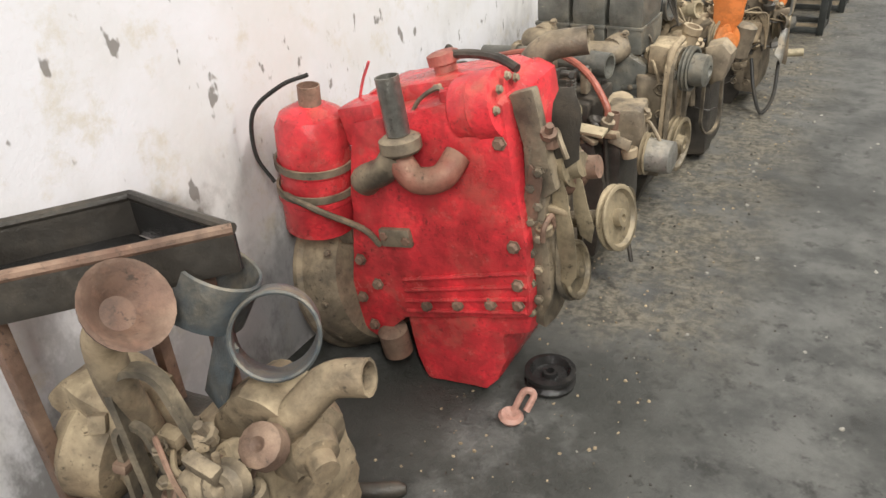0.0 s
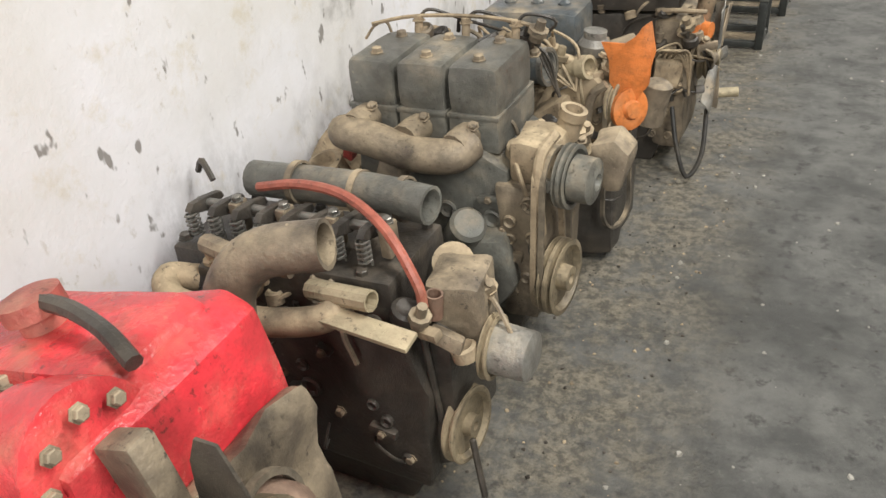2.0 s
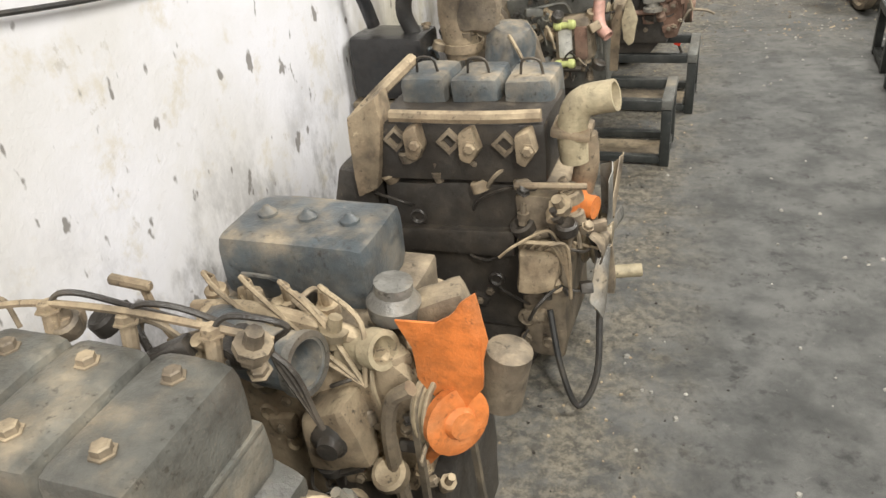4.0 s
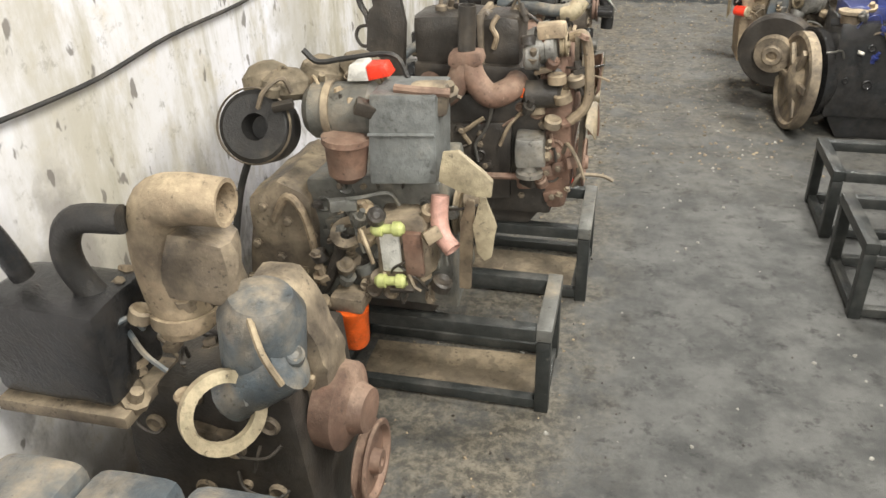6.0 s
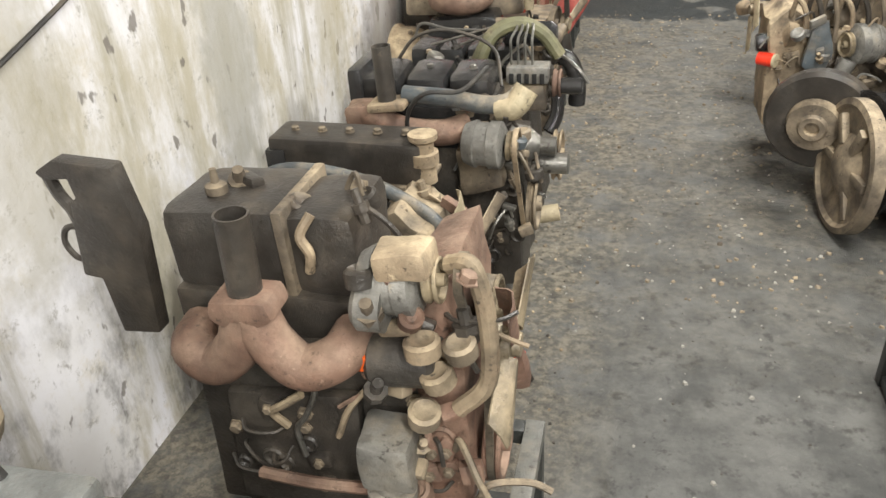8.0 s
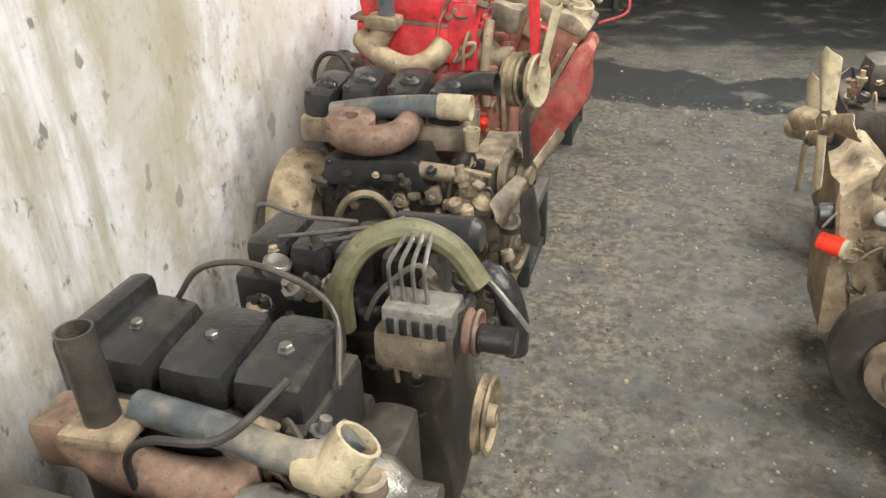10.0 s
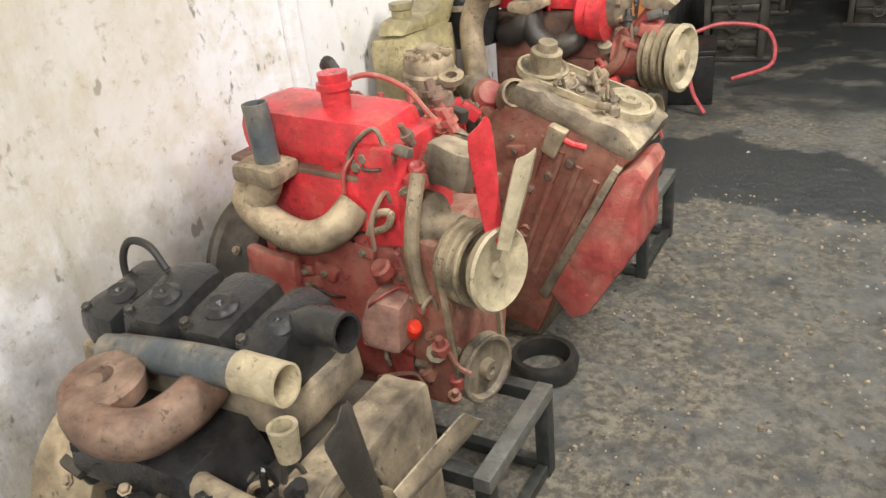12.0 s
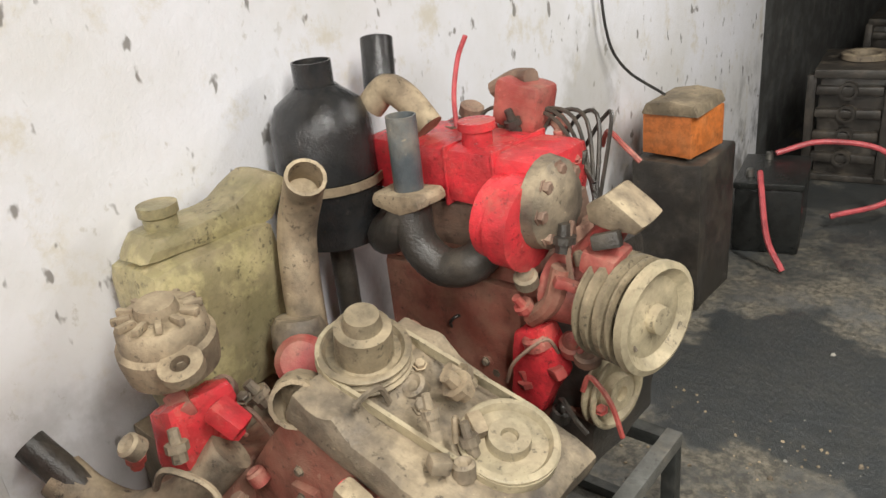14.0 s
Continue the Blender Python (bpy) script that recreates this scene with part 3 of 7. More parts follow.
# steel trough against the wall, skewed and tapering
tr = thing("steel_trough", (0.26, 0.3, 0), "black steel trough with a worn rim against the wall", "trough")
RIM = [(0.233, 0.498), (0.527, 0.473), (0.225, 0.135), (0.035, 0.235)]
part("base", prism([(0.22, 0.485), (0.505, 0.455), (0.215, 0.145), (0.045, 0.235)], 0.79, 0.80, 0.003, axis="z"), "black", tr)
for k, nm in enumerate(("end", "side", "end", "side")):
    (ax, ay), (bx, by) = RIM[k], RIM[(k + 1) % 4]
    ln, an = math.hypot(bx - ax, by - ay), math.degrees(math.atan2(by - ay, bx - ax))
    part(nm, box(((ax + bx) / 2, (ay + by) / 2, 0.835), (ln, 0.012, 0.085), (0, 0, an), 0.003, 0.002), "oily" if nm == "side" else "black", tr)
    part("rim", tube([(ax, ay, 0.88), ((ax + bx) / 2, (ay + by) / 2, 0.879), (bx, by, 0.88)], 0.011, 8), "rust" if k == 1 else "oily", tr)
for lx, ly in ((0.24, 0.46), (0.46, 0.44), (0.21, 0.18), (0.06, 0.24)):
    part("leg", box((lx, ly, 0.395), (0.03, 0.03, 0.79), bevel=0.004), "rust", tr)

# dusty engine beside the trough
e0 = engine((0.5, 0.36, 0), "dust-caked engine with a flared intake and steel clamps")
part("cylinder_block", prism([(0.34, 0.1), (0.34, 0.40), (0.42, 0.46), (0.60, 0.44), (0.64, 0.3), (0.62, 0.08)], 0.34, 0.58, 0.03, 0.02), "tan", e0)
part("oil_pan", prism([(0.36, 0.0), (0.36, 0.1), (0.66, 0.1), (0.62, 0.0)], 0.33, 0.54, 0.015, 0.006), "tan", e0)
part("intake_pipe", tube([(0.36, 0.30, 0.46), (0.38, 0.26, 0.62), (0.395, 0.25, 0.74), (0.455, 0.25, 0.815)], 0.036, 12), "tan", e0)
part("intake_funnel", lathe((0.445, 0.25, 0.805), (0.75, 0.0, 0.6), [(0, 0.035), (0.03, 0.045), (0.06, 0.075), (0.075, 0.08), (0.072, 0.07), (0.03, 0.03), (0.03, 0)], 24), "rust", e0)
part("flat_belt", loop_belt((0.435, 0.26, 0.63), 0.045, (0.52, 0.26, 0.28), 0.08, (0.45, -1, 0.15), 0.034, 0.014), "belt", e0)
part("flat_belt", loop_belt((0.40, 0.24, 0.52), 0.03, (0.44, 0.24, 0.2), 0.07, (0.3, -1, 0.1), 0.02, 0.012), "belt", e0)
part("outlet_pipe", tube([(0.62, 0.38, 0.50), (0.68, 0.42, 0.58), (0.72, 0.45, 0.62), (0.79, 0.47, 0.635)], 0.036, 12, True), "tan", e0)
part("water_pump", prism([(0.46, 0.36), (0.46, 0.50), (0.55, 0.60), (0.67, 0.57), (0.67, 0.40)], 0.36, 0.50, 0.03, 0.02), "tan", e0)
part("pump_nose", lathe((0.59, 0.46, 0.47), (0.8, -0.45, -0.1), [(0, 0.07), (0.04, 0.085), (0.07, 0.08), (0.085, 0.055), (0.12, 0.045), (0.125, 0.03), (0.16, 0.028), (0.16, 0.01)], 28), "tan", e0)
part("side_drum", lathe((0.30, 0.30, 0.40), (-1, -0.3, 0.2), [(0, 0.06), (0.02, 0.11), (0.10, 0.12), (0.14, 0.09), (0.14, 0.02)], 24), "tan", e0)
part("side_drum", lathe((0.36, 0.14, 0.20), (-0.7, -0.5, 0.5), [(0, 0.08), (0.02, 0.13), (0.10, 0.13), (0.14, 0.1), (0.14, 0.02)], 24), "tan", e0)
for k in range(9):
    bolt((0.4 + 0.05 * (k % 5), 0.295, 0.16 + 0.08 * (k // 5) + 0.02 * (k % 2)), (0, -1, 0), e0, 0.012, "tan")
litter_of_castings(e0, (0.36, 0.3, 0.12), (0.64, 0, 0.5), 14, 3, "tan")
for cx, cy, cz, cr, dd in ((0.425, 0.44, 0.70, 0.09, (0.35, 0.35, 0.85)), (0.555, 0.50, 0.655, 0.085, (0.6, -0.65, 0.4))):
    part("clamp_band", lathe((cx, cy, cz), dd, [(0, cr), (0.1, cr), (0.104, cr - 0.004), (0.1, cr - 0.008), (0, cr - 0.008), (0, cr)], 36), "slate", e0, "grey steel band")
part("clamp_tail", box((0.49, 0.40, 0.60), (0.075, 0.008, 0.17), (-15, 14, -20), 0.003), "slate", e0)

for k in range(12):
    a, h = k * 2.4, 0.3 + 0.02 * k
    part("dust_caked_casting", lathe((0.36 + 0.026 * k, 0.30 + 0.04 * math.sin(a), h), (0.4 * math.cos(a), -0.7, 0.6 + 0.3 * math.sin(a)), [(0, 0.03), (0.01, 0.045), (0.03 + 0.004 * (k % 4), 0.042), (0.05, 0.03), (0.05, 0.015), (0.035, 0)], 14), ("tan", "cast", "rust")[k % 3], e0)

part("side_casting", prism([(0.12, 0.36), (0.14, 0.54), (0.22, 0.58), (0.34, 0.54), (0.36, 0.36)], 0.24, 0.40, 0.03, 0.02), "tan", e0)
part("lower_casting", prism([(0.10, 0.04), (0.10, 0.38), (0.38, 0.40), (0.40, 0.04)], 0.28, 0.5, 0.03, 0.02), "oily", e0)
fittings(e0, (0.16, 0.22, 0.42), (0.64, 0.34, 0.56), 34, 44, ("tan", "cast", "tan", "rust"))

# red engine tipped back on its flywheel
e1 = engine((0.55, 1.3, 0), "glossy red engine tipped back on its flywheel")
part("cylinder_block", prism([(0.26, 0.43), (0.285, 0.66), (0.31, 0.81), (0.70, 0.93), (0.75, 0.91), (0.80, 0.56), (0.81, 0.34), (0.42, 0.23), (0.31, 0.12), (0.25, 0.15), (0.235, 0.3)], 1.12, 1.44, 0.018, 0.006), "red", e1)
part("oil_pan", prism([(0.405, 0.235), (0.81, 0.335), (0.80, 0.27), (0.72, 0.24), (0.725, 0.15), (0.70, 0.08), (0.66, 0.03), (0.46, 0.0), (0.43, 0.08)], 1.14, 1.42, 0.02, 0.004), "red", e1)
for k in range(4):
    rib(e1, (0.43, 0.26 + 0.035 * k), (0.80, 0.36 + 0.04 * k), 1.118, "red", 0.007)
part("rocker_cover", prism([(0.30, 0.79), (0.29, 0.85), (0.33, 0.87), (0.66, 0.945), (0.70, 0.94), (0.73, 0.88)], 1.22, 1.40, 0.02, 0.003), "red", e1)
part("filler_cap", lathe((0.50, 1.31, 0.90), (-0.25, 0, 1), [(0, 0.03), (0.03, 0.03), (0.03, 0.042), (0.055, 0.042), (0.06, 0.03)], 20), "red_dull", e1)
part("breather_hose", tube([(0.50, 1.31, 0.95), (0.58, 1.3, 0.962), (0.66, 1.28, 0.965), (0.72, 1.26, 0.95)], 0.012, 8), "oily", e1)
th = part("thermostat_housing", lathe((0.60, 1.17, 0.865), (0.97, 0, 0.25), [(0, 0.05), (0.02, 0.075), (0.07, 0.078), (0.075, 0.084), (0.135, 0.084), (0.14, 0.06)], 24), "red", e1)
for k in range(8):
    a = 2 * math.pi * k / 8
    bolt((0.735, 1.17 + 0.062 * math.cos(a), 0.90 + 0.062 * math.sin(a)), (1, 0, 0.25), th, 0.009)
ac = part("air_cleaner", lathe((0.150, 1.13, 0.475), (0.08, 0, 1), [(0, 0.085), (0.008, 0.1), (0.10, 0.103), (0.105, 0.109), (0.12, 0.109), (0.125, 0.1), (0.19, 0.1), (0.195, 0.107), (0.21, 0.107), (0.215, 0.1), (0.31, 0.1), (0.345, 0.085), (0.365, 0.05), (0.37, 0.03)], 36), "red", e1)
part("strap", lathe((0.160, 1.13, 0.60), (0.08, 0, 1), [(0, 0.105), (0, 0.112), (0.02, 0.112), (0.02, 0.105), (0, 0.105)], 36), "cast", ac)
part("strap", lathe((0.166, 1.13, 0.675), (0.08, 0, 1), [(0, 0.104), (0, 0.111), (0.02, 0.111), (0.02, 0.104), (0, 0.104)], 36), "cast", ac)
part("intake_stub", pipe((0.18, 1.13, 0.84), (0.184, 1.13, 0.895), 0.03), "rust", ac)
part("wire", tube([(0.215, 1.1, 0.935), (0.15, 1.06, 0.91), (0.07, 1.03, 0.84), (0.05, 1.03, 0.72), (0.09, 1.04, 0.64)], 0.006, 6), "rubber", e1)
part("oil_line", tube([(0.14, 1.02, 0.62), (0.24, 1.03, 0.585), (0.33, 1.09, 0.52), (0.36, 1.12, 0.46)], 0.009, 8), "cast", e1)
part("head_bracket", box((0.33, 1.19, 0.80), (0.12, 0.12, 0.11), (0, -14, 0), 0.02, 0.006), "red", e1)
part("red_line", tube([(0.29, 1.2, 0.84), (0.31, 1.2, 0.9), (0.335, 1.2, 0.95)], 0.004, 6), "wire_red", e1)
part("exhaust_pipe", pipe((0.50, 1.06, 0.83), (0.482, 1.06, 0.97), 0.029, 0.004), "steel", e1)
part("stack_flange", lathe((0.505, 1.06, 0.785), (-0.12, 0, 1), [(0, 0.045), (0.008, 0.052), (0.035, 0.052), (0.043, 0.04)], 20), "cast", e1)
part("exhaust_manifold", tube([(0.36, 1.10, 0.66), (0.38, 1.065, 0.69), (0.45, 1.055, 0.73), (0.49, 1.06, 0.78)], 0.036, 14), "cast", e1)
part("exhaust_manifold", tube([(0.63, 1.11, 0.775), (0.61, 1.06, 0.735), (0.54, 1.055, 0.72), (0.495, 1.06, 0.76)], 0.034, 14), "red_brown", e1)
part("side_plate", box((0.42, 1.115, 0.50), (0.10, 0.02, 0.055), (0, -10, 0), 0.012), "cast", e1)
for bx, bz in ((0.29, 0.40), (0.28, 0.27), (0.31, 0.18), (0.385, 0.50), (0.455, 0.50), (0.34, 0.33), (0.74, 0.82), (0.77, 0.55), (0.78, 0.44), (0.50, 0.30), (0.60, 0.33), (0.70, 0.36), (0.78, 0.38)):
    bolt((bx, 1.115, bz), (0, -1, 0), e1, 0.014, "rust")
part("oil_filter", lathe((0.375, 1.13, 0.08), (-0.1, -0.1, 1), [(0, 0.03), (0.01, 0.045), (0.09, 0.045), (0.1, 0.03)], 20), "rust", e1)
flywheel_housing(e1, 0.12, 0.25, 1.28, 0.27, 0.245, "cast", 0.24)
part("clutch_case", box((0.19, 1.2, 0.46), (0.11, 0.12, 0.10), (0, -14, 0), 0.02, 0.006), "cast", e1)
part("timing_cover", prism([(0.79, 0.30), (0.77, 0.80), (0.81, 0.82), (0.83, 0.66), (0.845, 0.40), (0.83, 0.28)], 1.16, 1.42, 0.015, 0.018), "cast", e1)
for k in range(10):
    bolt((0.80 + 0.02 * (k % 2), 1.152, 0.34 + 0.045 * k), (0.2, -1, 0), e1, 0.011, "cast")
part("water_pump", lathe((0.82, 1.27, 0.70), (0.97, 0, 0.24), [(0, 0.07), (0.05, 0.06), (0.08, 0.03), (0.11, 0.028), (0.11, 0)], 20), "rust", e1)
part("front_bracket", prism([(0.74, 0.92), (0.80, 0.94), (0.86, 0.70), (0.82, 0.66)], 1.16, 1.2, 0.008, 0.006), "cast", e1)
part("fan_hub", lathe((0.87, 1.24, 0.735), (0.97, -0.1, 0.24), [(-0.03, 0.05), (0.004, 0.055), (0.006, 0.035), (0.03, 0.03), (0.03, 0)], 20), "pulley", e1)
part("fan_blade", prism([(0.835, 0.76), (0.835, 0.90), (0.85, 0.935), (0.885, 0.94), (0.905, 0.90), (0.90, 0.77), (0.87, 0.74)], 1.20, 1.205, 0.002, 0.01), "oily", e1, "dark bent blade")
part("fan_blade", prism([(0.82, 0.75), (0.85, 0.75), (0.895, 0.60), (0.905, 0.45), (0.89, 0.42), (0.865, 0.43), (0.85, 0.58)], 1.19, 1.195, 0.002, 0.008), "pulley", e1, "long dusty blade")
part("fan_blade", prism([(0.88, 0.74), (0.90, 0.70), (0.935, 0.58), (0.93, 0.53), (0.90, 0.55), (0.875, 0.66)], 1.23, 1.235, 0.002, 0.008), "pulley", e1)
part("fan_blade", prism([(0.80, 0.76), (0.83, 0.73), (0.815, 0.62), (0.79, 0.60), (0.775, 0.64)], 1.15, 1.155, 0.002, 0.008), "rust", e1)
part("pulley", groove_pulley((0.965, 1.31, 0.575), (0.97, -0.15, 0.24), 0.085, 0.026), "pulley", e1)
part("pulley_shaft", can((0.82, 1.31, 0.54), (0.965, 1.31, 0.575), 0.022, seg=12), "cast", e1)
part("fan_belt", loop_belt((0.85, 1.27, 0.735), 0.05, (0.86, 1.27, 0.42), 0.075, (0.97, 0, 0.24)), "belt", e1)
part("crank_pulley", groove_pulley((0.87, 1.27, 0.42), (0.97, 0, 0.24), 0.08, 0.03), "pulley", e1)
part("radiator_elbow", tube([(0.68, 1.45, 0.62), (0.665, 1.46, 0.74), (0.645, 1.49, 0.86), (0.69, 1.52, 0.925), (0.79, 1.55, 0.945)], 0.04, 14, True, r_end=0.037), "cast", e1, "dusty bent steel elbow")

# black engine with bare rockers
e2 = engine((0.55, 1.98, 0), "oil-blackened engine with its rockers bared")
part("cylinder_block", prism([(0.16, 0.14), (0.16, 0.52), (0.72, 0.54), (0.76, 0.40), (0.74, 0.12)], 1.82, 2.12, 0.015, 0.008), "oily", e2)
part("oil_pan", prism([(0.24, 0.0), (0.2, 0.14), (0.72, 0.14), (0.66, 0.0)], 1.86, 2.08, 0.015, 0.005), "oily", e2)
part("cylinder_head", prism([(0.14, 0.53), (0.14, 0.635), (0.69, 0.655), (0.69, 0.54)], 1.84, 2.08, 0.008, 0.004), "oily", e2)
part("rocker_shaft", can((0.16, 1.93, 0.705), (0.66, 1.93, 0.72), 0.011, seg=12), "steel", e2)
for k in range(8):
    x = 0.185 + k * 0.062
    z = 0.70 + k * 0.002
    part("rocker_arm", prism([(1.87, z + 0.012), (1.885, z + 0.026), (1.93, z + 0.022), (1.975, z + 0.012), (1.98, z - 0.004), (1.93, z - 0.014), (1.885, z + 0.002)], x - 0.009, x + 0.009, 0.003, axis="x"), "oily", e2)
    coil = [(x + 0.015 * math.cos(a * 1.05), 1.88 + 0.015 * math.sin(a * 1.05), z - 0.05 + 0.055 * a / 30) for a in range(31)]
    part("valve_spring", tube(coil, 0.003, 5, steps=1), "steel", e2)
    part("valve_stem", can((x, 1.88, z - 0.05), (x, 1.88, z + 0.012), 0.006, 0.002, 10), "steel", e2)
    if k % 2:
        part("rocker_post", box((x + 0.03, 1.93, z - 0.015), (0.024, 0.04, 0.075), bevel=0.005, wob=0.002), "cast", e2)
        bolt((x + 0.03, 1.93, z + 0.022), (0, 0, 1), e2, 0.011, "steel")
for k in range(12):
    bolt((0.17 + 0.045 * k, 2.06 if k % 2 else 1.86, 0.65), (0, 0, 1), e2, 0.013, "oily")
part("intake_rail", tube([(0.22, 2.06, 0.705), (0.42, 2.06, 0.715), (0.56, 2.055, 0.72), (0.69, 2.04, 0.72)], 0.042, 16, True), "grey", e2)
for x in (0.34, 0.50, 0.61):
    part("rail_clip", lathe((x, 2.06, 0.713), (1, 0, 0.03), [(0, 0.044), (0, 0.05), (0.016, 0.05), (0.016, 0.044), (0, 0.044)], 20), "cast", e2)
part("red_hose", tube([(0.30, 1.98, 0.735), (0.42, 1.97, 0.765), (0.55, 1.94, 0.775), (0.66, 1.90, 0.74), (0.74, 1.86, 0.66), (0.755, 1.85, 0.61)], 0.011, 8), "hose_red", e2, "faded red rubber hose")
part("exhaust_manifold", tube([(0.24, 1.80, 0.60), (0.20, 1.76, 0.62), (0.24, 1.72, 0.60), (0.36, 1.73, 0.58), (0.48, 1.74, 0.585), (0.58, 1.77, 0.60), (0.60, 1.82, 0.62)], 0.03, 12), "tan", e2)
part("exhaust_manifold", tube([(0.27, 1.82, 0.68), (0.38, 1.79, 0.69), (0.50, 1.80, 0.68)], 0.022, 10), "cast", e2)
part("outlet_neck", tube([(0.52, 1.82, 0.62), (0.60, 1.80, 0.64), (0.68, 1.79, 0.65)], 0.022, 10, True), "cream", e2)
part("strip", box((0.67, 1.76, 0.61), (0.22, 0.045, 0.012), (12, 2, -4), 0.003), "cream", e2, "pale flat steel strip")
part("pump_body", box((0.78, 1.97, 0.56), (0.12, 0.14, 0.13), (0, 0, 10), 0.02, 0.008), "cast", e2)
part("filler", pipe((0.76, 1.88, 0.57), (0.765, 1.88, 0.625), 0.018), "rust", e2)
part("lifting_eye", lathe((0.74, 2.02, 0.60), (0.3, -0.6, 0.8), [(0, 0.045), (0.012, 0.045), (0.012, 0.014), (0, 0.014), (0, 0.045)], 20), "tan", e2)
part("pulley", groove_pulley((0.86, 1.93, 0.48), (1, 0, 0), 0.07, 0.02), "pulley", e2)
part("pump_nose", lathe((0.86, 1.93, 0.48), (1, -0.05, 0), [(0, 0.055), (0.085, 0.052), (0.09, 0.04), (0.09, 0)], 24), "alloy", e2)
part("crank_pulley", groove_pulley((0.80, 1.90, 0.27), (1, -0.1, 0.05), 0.088, 0.03, 1), "pulley", e2)
part("strut", can((0.75, 1.84, 0.58), (0.77, 1.86, 0.2), 0.008, seg=8), "oily", e2)
part("strut", can((0.82, 1.88, 0.25), (0.86, 1.84, 0.12), 0.008, seg=8), "oily", e2)
part("front_cover", prism([(0.73, 0.15), (0.73, 0.55), (0.80, 0.52), (0.79, 0.18)], 1.86, 2.1, 0.015, 0.008), "oily", e2)
litter_of_castings(e2, (0.2, 1.82, 0.18), (0.7, 0, 0.5), 26, 8, "oily")
part("injector_line", tube([(0.12, 2.03, 0.70), (0.08, 2.05, 0.735), (0.05, 2.06, 0.70)], 0.008, 6), "oily", e2)

# grey engine with three rocker boxes
e3 = engine((0.5, 2.6, 0), "grey three-cylinder engine with square rocker boxes")
part("cylinder_block", prism([(0.24, 0.16), (0.26, 0.62), (0.62, 0.64), (0.70, 0.60), (0.70, 0.16)], 2.44, 2.76, 0.015, 0.006), "grey", e3)
part("oil_pan", prism([(0.28, 0.0), (0.24, 0.16), (0.74, 0.16), (0.68, 0.0)], 2.47, 2.74, 0.015, 0.005), "oily", e3)
for k, x in enumerate((0.31, 0.455, 0.60)):
    hd = part("cylinder_head", box((x, 2.60, 0.68), (0.138, 0.27, 0.10), (0, 0, 0), 0.01, 0.003), "grey", e3)
    cv = part("rocker_box", box((x, 2.595, 0.785), (0.136, 0.25, 0.135), (0, 0, 0), 0.024, 0.003), "grey", e3)
    part("lip", box((x, 2.595, 0.725), (0.142, 0.265, 0.012), bevel=0.003), "grey", cv)
    for dy in (-0.07, 0.07):
        bolt((x, 2.595 + dy, 0.853), (0, 0, 1), cv, 0.014, "cast")
    part("injector", can((x + 0.02, 2.72, 0.80), (x + 0.02, 2.735, 0.875), 0.012, seg=10), "tan", e3)
    bolt((x + 0.02, 2.735, 0.875), (0, 0.1, 1), e3, 0.015, "tan")
    part("injector_line", tube([(x + 0.02, 2.735, 0.88), (x + 0.05, 2.745, 0.905), (x + 0.12, 2.77, 0.88), (0.66, 2.80, 0.80), (0.72, 2.80, 0.66)], 0.005, 6), "oily", e3)
part("leak_line", tube([(0.18, 2.73, 0.86), (0.3, 2.735, 0.885), (0.45, 2.735, 0.895), (0.6, 2.735, 0.89), (0.70, 2.76, 0.86)], 0.006, 6), "tan", e3)
part("exhaust_manifold", tube([(0.27, 2.43, 0.66), (0.27, 2.38, 0.685), (0.36, 2.37, 0.68), (0.46, 2.37, 0.655), (0.57, 2.38, 0.655), (0.60, 2.44, 0.665)], 0.046, 16), "cast", e3)
part("manifold_branch", tube([(0.43, 2.44, 0.66), (0.42, 2.39, 0.66), (0.41, 2.37, 0.60), (0.39, 2.37, 0.56)], 0.042, 14), "cast", e3)
part("manifold_flange", box((0.40, 2.37, 0.545), (0.11, 0.09, 0.03), (0, 12, 0), 0.012, 0.004), "rust", e3)
part("down_pipe", tube([(0.39, 2.37, 0.53), (0.37, 2.36, 0.47), (0.30, 2.34, 0.44), (0.23, 2.33, 0.43)], 0.034, 14, True), "tan", e3)
flywheel_housing(e3, 0.10, 0.24, 2.60, 0.36, 0.23, "tan")
part("starter", lathe((0.20, 2.40, 0.50), (-0.2, -0.3, 0.9), [(0, 0.05), (0.01, 0.06), (0.09, 0.06), (0.095, 0.045), (0.07, 0.03), (0.07, 0)], 24), "tan", e3)
part("red_tag", box((0.235, 2.44, 0.60), (0.03, 0.03, 0.05), (10, 20, 0), 0.005), "red_dull", e3)
part("side_plate", box((0.71, 2.60, 0.585), (0.12, 0.22, 0.012), (0, 4, 0), 0.003), "ash", e3)
part("timing_case", prism([(0.68, 0.16), (0.67, 0.57), (0.78, 0.56), (0.80, 0.40), (0.78, 0.16)], 2.42, 2.76, 0.015, 0.01), "cast", e3)
part("pump_housing", prism([(0.52, 0.20), (0.57, 0.42), (0.70, 0.44), (0.74, 0.30), (0.66, 0.18)], 2.36, 2.46, 0.02, 0.01), "grey", e3)
part("filter_boss", can((0.57, 2.40, 0.40), (0.62, 2.36, 0.48), 0.05, 0.01), "grey", e3)
part("water_pump", box((0.76, 2.52, 0.62), (0.12, 0.16, 0.12), (0, 0, 0), 0.03, 0.014), "tan", e3)
part("pump_pulley", groove_pulley((0.855, 2.46, 0.60), (1, -0.12, 0), 0.082, 0.032, 2), "grey", e3)
part("nose_block", prism([(0.90, 0.58), (0.89, 0.67), (0.95, 0.69), (0.99, 0.65), (0.97, 0.55), (0.93, 0.54)], 2.5, 2.6, 0.015, 0.008), "cast", e3)
part("crank_pulley", groove_pulley((0.835, 2.44, 0.31), (1, -0.1, 0), 0.105, 0.045, 2, 0.35), "pulley", e3)
